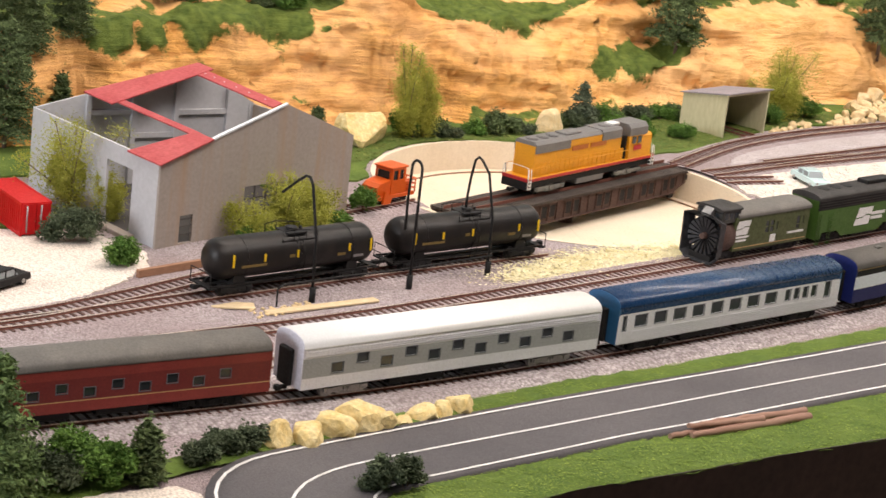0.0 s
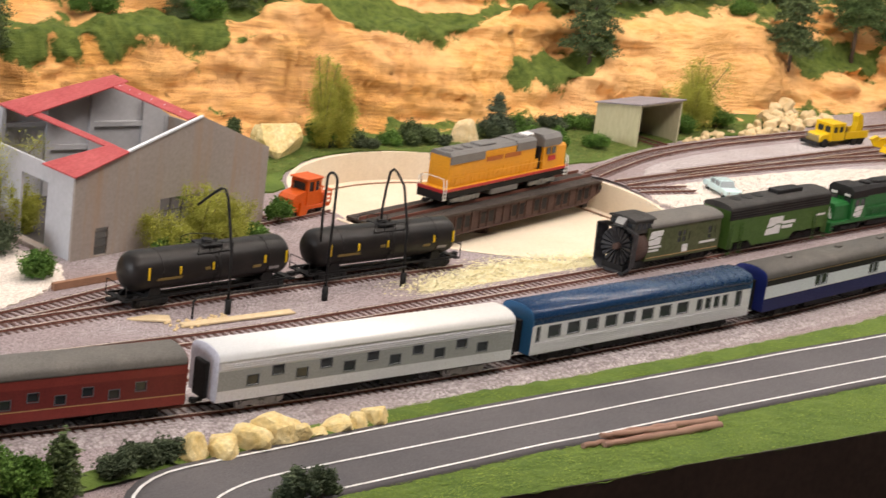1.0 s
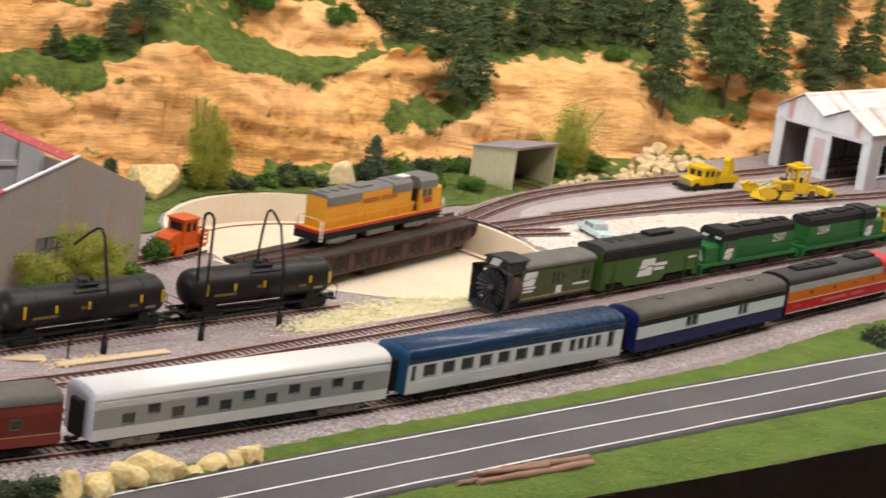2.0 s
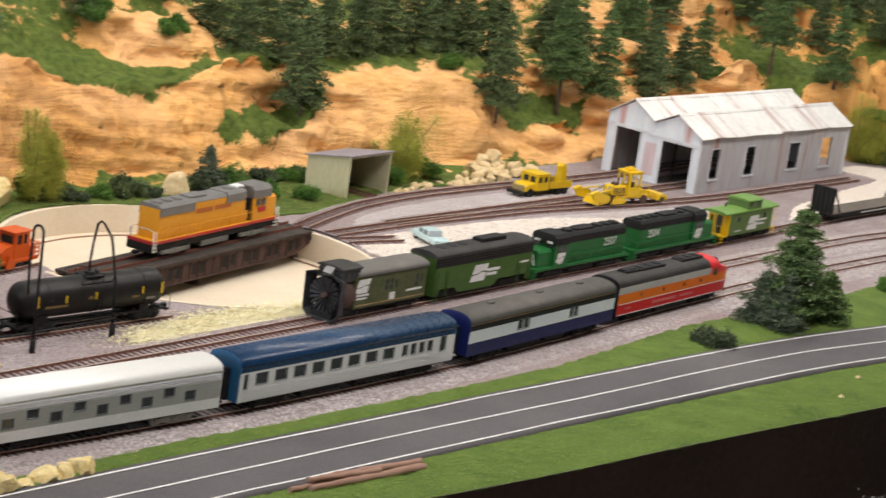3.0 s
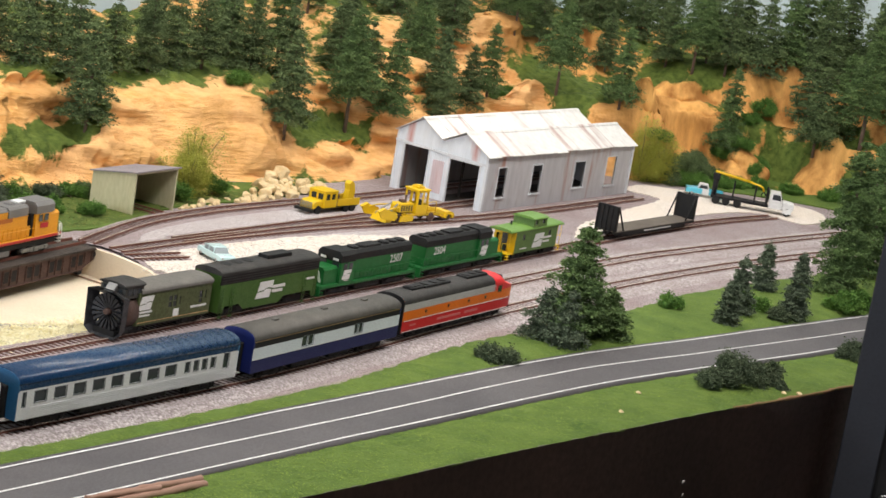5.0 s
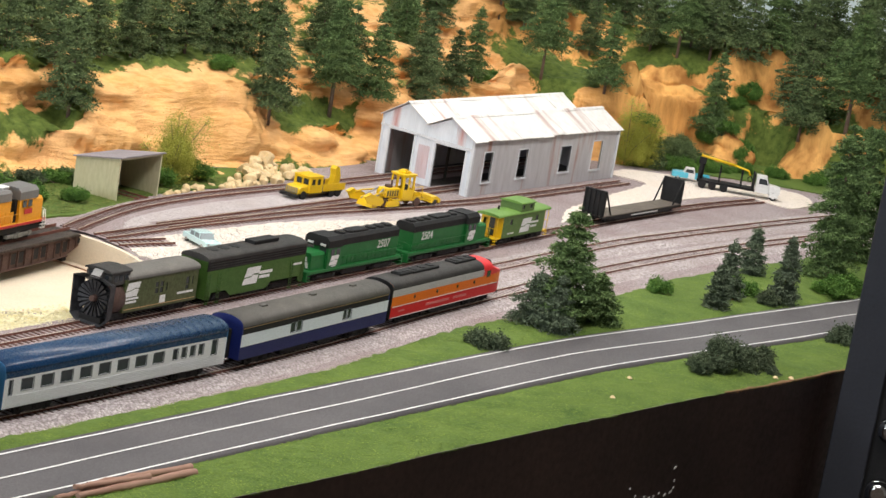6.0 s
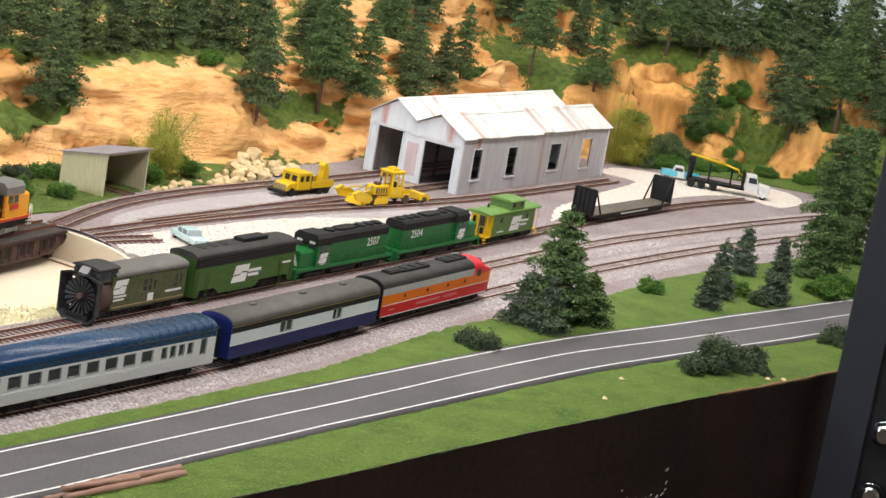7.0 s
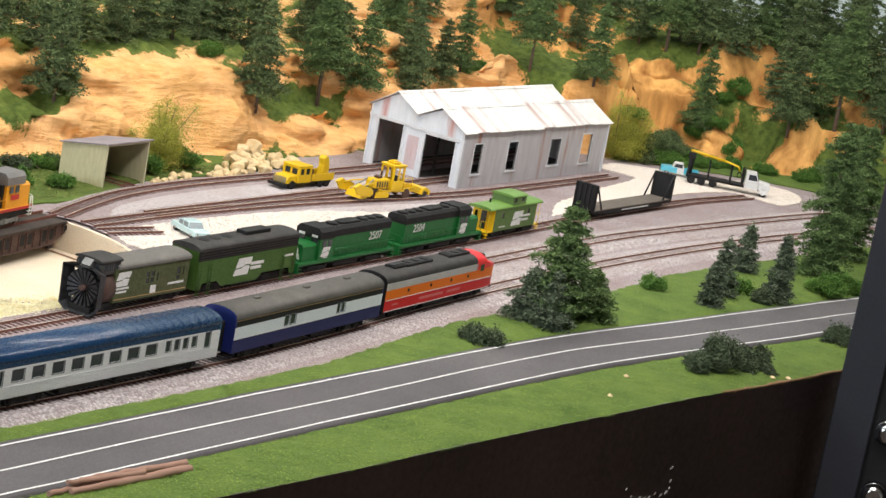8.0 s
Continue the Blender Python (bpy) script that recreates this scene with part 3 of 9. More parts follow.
    g, _ = noise_fac(nt, tc.outputs["Object"], 90.0, 6, 0.3, 0.7)
    turf = ramp_mix(nt, g, (0.040, 0.070, 0.011), (0.140, 0.180, 0.036))
    mix = nt.nodes.new("ShaderNodeMix")
    mix.data_type = "RGBA"
    nt.links.new(mask.outputs["Result"], mix.inputs[0])
    nt.links.new(runs.outputs[2], mix.inputs[6])
    nt.links.new(turf, mix.inputs[7])
    nt.links.new(mix.outputs[2], p.inputs["Base Color"])
    p.inputs["Roughness"].default_value = 0.9
    p.inputs["Specular IOR Level"].default_value = 0.25
    b = nt.nodes.new("ShaderNodeBump")
    b.inputs["Strength"].default_value, b.inputs["Distance"].default_value = 1.0, 0.0036
    nt.links.new(high.outputs[0], b.inputs["Height"])
    nt.links.new(b.outputs["Normal"], p.inputs["Normal"])
    return m


HILL = hill_mat()
FIELD = {}


def steepness(x, y):
    e = 0.008
    gx = (hill(x + e, y, True)[0] - hill(x - e, y, True)[0]) / (2 * e)
    gy = (hill(x, y + e, True)[0] - hill(x, y - e, True)[0]) / (2 * e)
    return gx, gy, np.hypot(gx, gy)


def carve(v):
    """Push the steep faces in and out in uneven, slightly tilted layers, so that ledges overhang."""
    x, y, z = v[:, 0], v[:, 1], v[:, 2]
    gx, gy, steep = steepness(x, y)
    cover = smooth(1.0 - (steep - 0.35) / 0.8) * 0.62 + 0.30 * (vnoise(x, y, 9, 2) - 0.5) + spread(x, y, SOD) - spread(x, y, SLID)
    cover = cover + 0.70 * near_any(x, y, z, TURF_WEST + TURF_MID + TURF_UP + TURF_EAST) - 0.75 * near_any(x, y, z, ROCK_WEST + ROCK_MID + ROCK_UP + ROCK_EAST)
    FIELD["turf_cover"] = cover
    # eastern part, where rock takes the streaked colour with shade painted in
    FIELD["shaded_east"] = smooth((x - 0.50) / 0.10)
    amount = smooth((steep - 0.25) / 0.7) * smooth(z / 0.015) * smooth((0.75 - cover) / 0.3)
    amount = amount * (1 - 0.8 * smooth(1.5 - np.hypot((x + 0.30) / 0.11, (y - 0.27) / 0.06)))
    s = x - 0.6 * y
    tilt = z + 0.10 * s + 0.05 * (vnoise(s, z, 5, 1) - 0.5)
    layer = 1.2 * (vnoise(s, tilt * 9, 8, 3) - 0.5) + 0.9 * (vnoise(s, tilt * 8, 17, 5) - 0.5)
    fine = vnoise(s, tilt * 6, 42, 0) - 0.5
    grit = vnoise(s, tilt * 2.2, 130, 2) - 0.5
    flat = 1 - 0.45 * smooth((-0.5 - x) / 0.2)
    east = smooth((x - 0.55) / 0.08)
    flat = flat * (1 - 0.7 * east)
    flute = east * amount * 0.020 * (vnoise(s * 1.0, x + y + 0.25 * z, 15, 1) + 0.5 * vnoise(s, y + 0.3 * z, 34, 5) - 0.75)
    out = flute + amount * (0.020 * layer * flat + (0.012 * fine + 0.005 * grit) * (1 - 0.75 * east))
    big = 0.024 * (vnoise(s, z, 14, 4) - 0.5) * amount
    k = (out + big) / np.maximum(steep, 0.3)
    return np.stack([x - gx * k, y - gy * k, z + 0.25 * out], -1)


land = sheet("hill", np.arange(-1.95, 1.36, 0.0033), np.arange(-0.92, 0.80, 0.0033), lambda x, y: hill(x, y)[0], lambda x, y: hill(x, y)[1] > -0.006, HILL, carve,
      label="carved ochre plaster hillside with strips of green turf", category="hill", kind="structure")
for field in FIELD:
    sod = land.data.attributes.new(field, "FLOAT", "POINT")
    sod.data.foreach_set("value", FIELD[field])

EDGE = [(-2.25, -0.530), (-1.9, -0.533), (-1.52, -0.537), (-1.455, -0.540), (-1.385, -0.550), (-1.30, -0.559), (-1.20, -0.573), (-1.088, -0.587), (-0.981, -0.598), (-0.868, -0.612), (-0.741, -0.629), (-0.60, -0.648), (-0.51, -0.665),
        (-0.40, -0.681), (-0.343, -0.689), (-0.1, -0.750), (0.3, -0.865), (0.9, -1.04), (1.36, -1.16)]
EDGE_LINE = spline(EDGE, 0.02)


def ground():
    bm = B()
    outer = [(*p, 0.0) for p in EDGE_LINE] + [(1.36, 0.86, 0.0), (-2.25, 0.86, 0.0)]
    loops = [outer, [(TURN[0] + (RADIUS + 0.004) * math.cos(2 * math.pi * i / 96), TURN[1] + (RADIUS + 0.004) * math.sin(2 * math.pi * i / 96), 0.0) for i in range(96)]]
    edges = []
    for loop in loops:
        vs = [bm.verts.new(p) for p in loop]
        edges += [bm.edges.new((vs[i], vs[(i + 1) % len(vs)])) for i in range(len(vs))]
    bmesh.ops.triangle_fill(bm, edges=edges, use_beauty=True, use_dissolve=False)
    for f in bm.faces:
        if f.normal.z < 0:
            f.normal_flip()
    return tagged(obj("ground", bm, BALLAST), "pinkish grey ballast spread over the railway yard", "ground", kind="structure")


ground()


def ribbon(name, a, b, z, material, rows=2, wob=0.0, lift=0.0, thick=0.0, **tags):
    """A strip between two lines of equal count; lift bulges it, thick gives it an edge."""
    bm = B()
    n = len(a)
    grid = []
    for i in range(n):
        row = []
        for k in range(rows + 1):
            t = k / rows
            x, y = a[i] * (1 - t) + b[i] * t
            h = z + lift * math.sin(math.pi * t) ** 0.5 + wob * (noise.noise((x * 90, y * 90, 0.3)) + 0.6 * noise.noise((x * 260, y * 260, 1.3)))
            row.append(bm.verts.new((x, y, h)))
        grid.append(row)
    for i in range(n - 1):
        for k in range(rows):
            bm.faces.new((grid[i][k], grid[i + 1][k], grid[i + 1][k + 1], grid[i][k + 1])).smooth = True
    bmesh.ops.recalc_face_normals(bm, faces=bm.faces)
    if sum(f.normal.z for f in bm.faces) < 0:
        bmesh.ops.reverse_faces(bm, faces=bm.faces)
    if thick:
        rim = [e for e in bm.edges if e.is_boundary]
        ext = bmesh.ops.extrude_edge_only(bm, edges=rim)
        for v in ext["geom"]:
            if isinstance(v, bmesh.types.BMVert):
                v.co.z -= thick
        bmesh.ops.recalc_face_normals(bm, faces=bm.faces)
    return tagged(obj(name, bm, material), **tags)


def even(line, n):
    line = np.asarray(line, float)
    s = np.r_[0, np.cumsum(np.linalg.norm(np.diff(line, axis=0), axis=1))]
    t = np.linspace(0, s[-1], n)
    return np.stack([np.interp(t, s, line[:, 0]), np.interp(t, s, line[:, 1])], -1)


def shifted(line, off):
    line = np.asarray(line, float)
    d = np.gradient(line, axis=0)
    d /= np.linalg.norm(d, axis=1, keepdims=True)
    return line + off * np.stack([-d[:, 1], d[:, 0]], -1)


ROAD_TOP = spline([(-1.722, -0.53), (-1.708, -0.485), (-1.687, -0.446), (-1.672, -0.430), (-1.655, -0.419), (-1.638, -0.413), (-1.618, -0.411), (-1.560, -0.412), (-1.464, -0.415), (-1.413, -0.417), (-1.308, -0.422),
                   (-1.250, -0.426), (-1.160, -0.431), (-1.068, -0.436), (-0.998, -0.440), (-0.844, -0.451), (-0.752, -0.457), (-0.659, -0.464), (-0.593, -0.471), (-0.515, -0.481), (-0.367, -0.506), (-0.253, -0.523),
                   (-0.136, -0.542), (-0.006, -0.563), (0.3, -0.618), (0.8, -0.745)], 0.01)
ROAD_MID = spline([(-1.672, -0.53), (-1.665, -0.495), (-1.651, -0.473), (-1.639, -0.464), (-1.628, -0.457), (-1.603, -0.449), (-1.566, -0.447), (-1.472, -0.451), (-1.369, -0.456), (-1.287, -0.460), (-1.198, -0.465), (-1.113, -0.470),
                   (-1.034, -0.476), (-0.893, -0.485), (-0.807, -0.489), (-0.713, -0.495), (-0.605, -0.505), (-0.526, -0.518), (-0.430, -0.536), (-0.368, -0.546), (-0.268, -0.563), (-0.150, -0.583), (-0.083, -0.593), (0.25, -0.655), (0.78, -0.79)], 0.01)
ROAD_LOW = spline([(-1.622, -0.53), (-1.614, -0.505), (-1.598, -0.489), (-1.575, -0.483), (-1.527, -0.484), (-1.454, -0.487), (-1.378, -0.489), (-1.325, -0.493), (-1.236, -0.498), (-1.156, -0.503), (-1.078, -0.508), (-1.018, -0.512),
                   (-0.943, -0.518), (-0.863, -0.524), (-0.777, -0.530), (-0.682, -0.538), (-0.603, -0.547), (-0.490, -0.565), (-0.400, -0.581), (-0.283, -0.602), (-0.162, -0.622), (0.2, -0.695), (0.76, -0.84)], 0.01)
ra, rb = even(ROAD_TOP, 160), even(ROAD_LOW, 160)
ribbon("road", shifted(ra, 0.006), shifted(rb, -0.006), 0.0060, ASPHALT, rows=8, wob=0.00012, thick=0.0060,
       label="two-lane dark grey asphalt model road with worn edges", category="road", kind="structure")
for line, w in ((ROAD_TOP, 0.0011), (ROAD_MID, 0.0010), (ROAD_LOW, 0.0010)):
    e = even(line, 170)
    wob = np.array([[0, 0.0006 * noise.noise((p[0] * 14, p[1] * 14, 4))] for p in e])
    ribbon("road_line", shifted(e + wob, w), shifted(e + wob, -w), 0.00645, LINE, rows=1, label="thin white painted road line", category="road marking", kind="structure")

GR_TOP = spline([(-1.625, -0.386), (-1.5, -0.385), (-1.37, -0.385), (-1.28, -0.391), (-1.19, -0.396), (-1.03, -0.404), (-0.88, -0.405), (-0.74, -0.393), (-0.61, -0.386), (-0.45, -0.396), (-0.31, -0.396),
                 (-0.12, -0.390), (0.15, -0.415), (0.5, -0.455), (0.88, -0.53)], 0.008)


def jitter(line, amt, f=60):
    return np.array([[p[0], p[1] + amt * (noise.noise((p[0] * f, p[1] * f, 2.2)) + 0.6 * noise.noise((p[0] * f * 3.1, 5, 2)))] for p in line])


ga = even(GR_TOP, 420)
gb = even(shifted(ROAD_TOP[ROAD_TOP[:, 0] > -1.62], 0.004), 420)
ribbon("turf", jitter(ga, 0.004), gb, 0.0028, GRASS, rows=10, wob=0.0012, lift=0.0026, label="bright green foam turf strip between ballast and road", category="grass", kind="structure")
gc = even(shifted(ROAD_LOW[ROAD_LOW[:, 0] > -1.60], -0.004), 420)
gd = even(EDGE_LINE[(EDGE_LINE[:, 0] > -1.60) & (EDGE_LINE[:, 0] < 0.88)], 420)
ribbon("turf", gc, jitter(gd, 0.0015), 0.0030, GRASS, rows=16, wob=0.0014, lift=0.002, label="bright green foam turf verge along the board's edge", category="grass", kind="structure")


def patch(name, pts, z, material, jit=0.006, **tags):
    """A thin irregular spill on the ground."""
    line = spline([*pts, pts[0]], 0.005)[:-1]
    d = np.gradient(np.r_[line[-1:], line, line[:1]], axis=0)[1:-1]
    d /= np.linalg.norm(d, axis=1, keepdims=True)
    side = np.stack([-d[:, 1], d[:, 0]], -1)
    j = np.array([jit * (noise.noise((p[0] * 70, p[1] * 70, 7)) + 0.7 * noise.noise((p[0] * 210, p[1] * 210, 3))) for p in line])
    line = line + side * j[:, None]
    bm = B()
    top = [bm.verts.new((p[0], p[1], z)) for p in line]
    low = [bm.verts.new((p[0], p[1], -0.001)) for p in line]
    n = len(line)
    edges = [bm.edges.new((top[k], top[(k + 1) % n])) for k in range(n)]
    bmesh.ops.triangle_fill(bm, edges=edges, use_beauty=True, use_dissolve=False)
    for f in bm.faces:
        if f.normal.z < 0:
            f.normal_flip()
    for k in range(n):
        bm.faces.new((low[k], low[(k + 1) % n], top[(k + 1) % n], top[k]))
    return tagged(obj(name, bm, material), **tags)


patch("chalk_yard", [(-1.90, -0.075), (-1.62, -0.095), (-1.53, -0.078), (-1.47, -0.045), (-1.445, -0.01), (-1.47, 0.06), (-1.60, 0.10), (-1.90, 0.06)], 0.0016, CHALK,
      label="pale chalk gravel yard beside the ruined shed", category="gravel", kind="structure")
patch("chalk_lot", [(-0.735, -0.050), (-0.70, -0.008), (-0.60, 0.000), (-0.45, -0.005), (-0.33, -0.030), (-0.20, -0.075), (-0.05, -0.115), (-0.10, -0.150), (-0.4, -0.160), (-0.68, -0.150)], 0.0016, CHALK,
      label="white chalk gravel parking lot beside the turntable", category="gravel", kind="structure")
patch("chalk_lot", [(0.0, -0.150), (0.10, -0.105), (0.28, -0.075), (0.44, -0.050), (0.45, 0.01), (0.53, 0.02), (0.60, -0.06), (0.70, -0.17), (0.66, -0.235), (0.55, -0.245), (0.54, -0.165), (0.35, -0.135), (0.15, -0.145)], 0.0016, CHALK,
      jit=0.004, label="cream chalk gravel lot behind the engine house", category="gravel", kind="structure")
YARD = gravel_mat("pale_lavender_ballast", (0.42, 0.375, 0.385), (0.74, 0.69, 0.70), (0.52, 0.45, 0.45), grain=760)
patch("yard_gravel", [(-0.66, 0.035), (-0.60, 0.075), (-0.50, 0.098), (-0.36, 0.100), (-0.20, 0.097), (-0.06, 0.092), (-0.03, 0.06), (-0.20, 0.020), (-0.38, 0.034), (-0.52, 0.040)], 0.0012, YARD, jit=0.006,
      label="pale lavender-grey ballast between the shed leads", category="gravel", kind="structure")
patch("yard_gravel", [(-0.70, 0.005), (-0.52, -0.004), (-0.36, -0.010), (-0.24, -0.024), (-0.10, -0.050), (-0.06, -0.085), (-0.24, -0.068), (-0.38, -0.030), (-0.52, -0.012), (-0.68, -0.022)], 0.0012, YARD, jit=0.006,
      label="pale lavender-grey ballast beside the engine house lead", category="gravel", kind="structure")
patch("sawdust_spill", [(-1.205, -0.180), (-1.165, -0.160), (-1.105, -0.152), (-1.05, -0.150), (-0.99, -0.168), (-0.90, -0.178), (-0.80, -0.166), (-0.74, -0.130), (-0.715, -0.150), (-0.78, -0.184), (-0.95, -0.187), (-1.08, -0.189), (-1.16, -0.189)], 0.0018, CREAM,
      jit=0.008, label="spilled cream sawdust in front of the turntable pit", category="gravel", kind="structure")
patch("sand_patch", [(-1.90, -0.40), (-1.78, -0.405), (-1.72, -0.412), (-1.69, -0.43), (-1.72, -0.52), (-1.90, -0.52)], 0.0016, CHALK, label="pale sand corner beside the road's bend", category="sand", kind="structure")
patch("turf_bank", [(-1.22, 0.05), (-1.19, 0.12), (-1.10, 0.125), (-1.06, 0.17), (-0.96, 0.222), (-0.85, 0.208), (-0.745, 0.125), (-0.66, 0.105), (-0.56, 0.122), (-0.47, 0.150), (-0.30, 0.150), (-0.15, 0.162),
                    (-0.15, 0.205), (-0.50, 0.275), (-0.90, 0.285), (-1.25, 0.34), (-1.45, 0.36), (-1.45, 0.24), (-1.24, 0.21)], 0.0020, GRASS, jit=0.003,
      label="green turf bank at the cliff's foot behind the turntable", category="grass", kind="structure")
patch("turf_bank", [(-1.62, 0.11), (-1.47, 0.10), (-1.46, 0.22), (-1.60, 0.34), (-1.95, 0.36), (-1.95, 0.10)], 0.0020, GRASS, jit=0.004, label="green turf behind the red box", category="grass", kind="structure")
patch("turf_bank", [(0.56, 0.06), (0.63, -0.02), (0.70, -0.10), (0.76, -0.22), (0.80, -0.42), (0.92, -0.40), (0.90, 0.0), (0.62, 0.12)], 0.0020, GRASS, jit=0.004, label="green turf slope beyond the gravel lot", category="grass", kind="structure")
ribbon("turf", even(spline([(-1.95, -0.362), (-1.80, -0.372), (-1.62, -0.386)], 0.01), 90), even(spline([(-1.95, -0.42), (-1.80, -0.41), (-1.62, -0.402)], 0.01), 90), 0.0020, GRASS, rows=8, wob=0.0015, lift=0.002,
       label="patchy green turf under the hedge", category="grass", kind="structure")


def flakes(name, n, where, size, material, tilt=0.8, **tags):
    """Countless flat chips lying about."""
    rng = np.random.RandomState(6)
    v, f = [], []
    for _ in range(n):
        x, y, z = where(rng)
        a, s = rng.rand() * 6.28, size * (0.4 + rng.rand())
        c, d = math.cos(a) * s, math.sin(a) * s
        k = len(v)
        t = (rng.rand(4) - 0.3) * size * tilt
        v += [(x + c, y + d, z + t[0]), (x - d * 0.6, y + c * 0.6, z + t[1]), (x - c, y - d, z + t[2]), (x + d * 0.6, y - c * 0.6, z + t[3])]
        f += [(k, k + 1, k + 2), (k, k + 2, k + 3)]
    me = bpy.data.meshes.new(name)
    me.from_pydata(v, [], f)
    me.materials.append(material)
    return tagged(new(name, me), **tags)


def on_bank(rng):
    while True:
        x = rng.uniform(-1.22, -0.16)
        foot = np.interp(x, FOOT[:, 0], FOOT[:, 1])
        y = rng.uniform(0.10, foot)
        if y > np.interp(x, [-1.22, -1.06, -0.96, -0.85, -0.745, -0.66, -0.56, -0.47, -0.15], [0.13, 0.175, 0.225, 0.212, 0.13, 0.11, 0.127, 0.155, 0.166]):
            return x, y, 0.0024


BANK = leaf_mat("mottled_bank_turf", (0.060, 0.090, 0.020), (0.20, 0.235, 0.060), 0.9)
flakes("bank_turf", 9000, on_bank, 0.0022, BANK, 0.45, label="mottled green foam crumbs along the cliff's foot", category="grass", kind="stuff")
CHIP = leaf_mat("yellow_white_sawdust_chips", (0.62, 0.52, 0.24), (0.88, 0.84, 0.62), 0.9)
STONECHIP = leaf_mat("grey_and_white_stone_chips", (0.20, 0.16, 0.14), (0.82, 0.78, 0.74), 0.9)
SPILL = spline([(-1.185, -0.178), (-1.12, -0.166), (-1.05, -0.160), (-0.97, -0.176), (-0.88, -0.176), (-0.79, -0.172), (-0.73, -0.145)], 0.005)


def on_spill(rng):
    p = SPILL[rng.randint(len(SPILL))]
    return p[0] + rng.normal() * 0.022, p[1] + rng.normal() * 0.013, 0.0024


flakes("sawdust_chips", 13000, on_spill, 0.0014, CHIP, label="yellow-white sawdust chips scattered before the turntable", category="sawdust", kind="stuff")


def on_lot(rng):
    while True:
        x, y = rng.uniform(-0.76, -0.05), rng.uniform(-0.165, 0.01)
        if y < np.interp(x, [-0.74, -0.6, -0.3, -0.05], [-0.04, 0.005, -0.03, -0.11]):
            return x, y, 0.0018


flakes("stone_chips", 6000, on_lot, 0.0012, STONECHIP, label="mottled grey and white stone chips over the chalk lot", category="gravel", kind="stuff")


def between(a, b, z):
    def where(rng):
        i, u, t = rng.randint(len(a) - 1), rng.rand(), rng.rand()
        p = (a[i] * (1 - u) + a[i + 1] * u) * (1 - t) + (b[i] * (1 - u) + b[i + 1] * u) * t
        return p[0], p[1], z + 0.0022 * math.sin(math.pi * t) ** 0.5
    return where


flakes("turf_crumbs", 26000, between(ga, gb, 0.0033), 0.0008, TUFT, 0.5, label="short bright green foam crumbs on the turf strip", category="grass", kind="stuff")
flakes("turf_crumbs", 50000, between(gc, gd, 0.0035), 0.0008, TUFT, 0.5, label="short bright green foam crumbs on the verge", category="grass", kind="stuff")

SOIL = mat("red_brown_soil_rim", (0.30, 0.15, 0.08), (0.20, 0.13, 0.06), rough=0.95, coarse=60, fine=500, grime=0.2)
ea = even(EDGE_LINE[(EDGE_LINE[:, 0] > -0.58) & (EDGE_LINE[:, 0] < -0.22)], 160)
eb = np.array([p + np.array([0.001, 0.0012 + 0.0075 * max(0.0, noise.noise((p[0] * 22, 3, 1)) + 0.5 * noise.noise((p[0] * 80, 7, 1)))]) for p in ea])
ribbon("soil_rim", eb, ea, 0.0046, SOIL, rows=2, wob=0.0003, thick=0.003, label="bare red-brown soil along the board's edge", category="soil", kind="structure")

# ---- the board's front, the room ----


def fascia():
    bm = B()
    top = [bm.verts.new((*p, 0.0035)) for p in EDGE_LINE]
    low = [bm.verts.new((*p, -0.42)) for p in EDGE_LINE]
    back = [bm.verts.new((p[0] + 0.004, p[1] + 0.018, 0.0005)) for p in EDGE_LINE]
    for i in range(len(top) - 1):
        bm.faces.new((low[i], low[i + 1], top[i + 1], top[i]))
        bm.faces.new((top[i], top[i + 1], back[i + 1], back[i]))
    return tagged(obj("fascia", bm, FASCIA), "dark brown-black painted hardboard fascia with pale scuffs", "fascia", kind="structure")


fascia()
SCUFF = mat("pale_scuff", (0.62, 0.60, 0.58), (0.4, 0.38, 0.36), rough=0.8)

# ---- track ----


def tie_mesh():
    bm = B()
    bx(bm, -1.25, 1.25, -15, 15, -1.6, 0)
    me = bpy.data.meshes.new("tie")
    bm.to_mesh(me)
    bm.free()
    me.materials.append(TIE)
    return me


TIE_MESH = tie_mesh()


def rail_mesh(line, off, z):
    """A rail of flat-bottom section swept along a line, with a bright head."""
    prof = [(-1.0, -2.1), (1.0, -2.1), (1.0, -1.7), (0.3, -1.5), (0.3, -0.7), (0.58, -0.6), (0.58, 0.0), (-0.58, 0.0), (-0.58, -0.6), (-0.3, -0.7), (-0.3, -1.5), (-1.0, -1.7)]
    bm = B()
    p = shifted(line, off)
    d = np.gradient(line, axis=0)
    d /= np.linalg.norm(d, axis=1, keepdims=True)
    rings = []
    for q, e in zip(p[::2], d[::2]):
        rings.append([bm.verts.new((q[0] - e[1] * a * U, q[1] + e[0] * a * U, z + b * U)) for a, b in prof])
    n = len(prof)
    for r0, r1 in zip(rings, rings[1:]):
        for k in range(n):
            f = bm.faces.new((r0[k], r0[(k + 1) % n], r1[(k + 1) % n], r1[k]))
            f.material_index = 1 if 5 <= k <= 7 else 0
    bm.faces.new(rings[0][::-1])
    bm.faces.new(rings[-1])
    bmesh.ops.recalc_face_normals(bm, faces=bm.faces)
    return bm


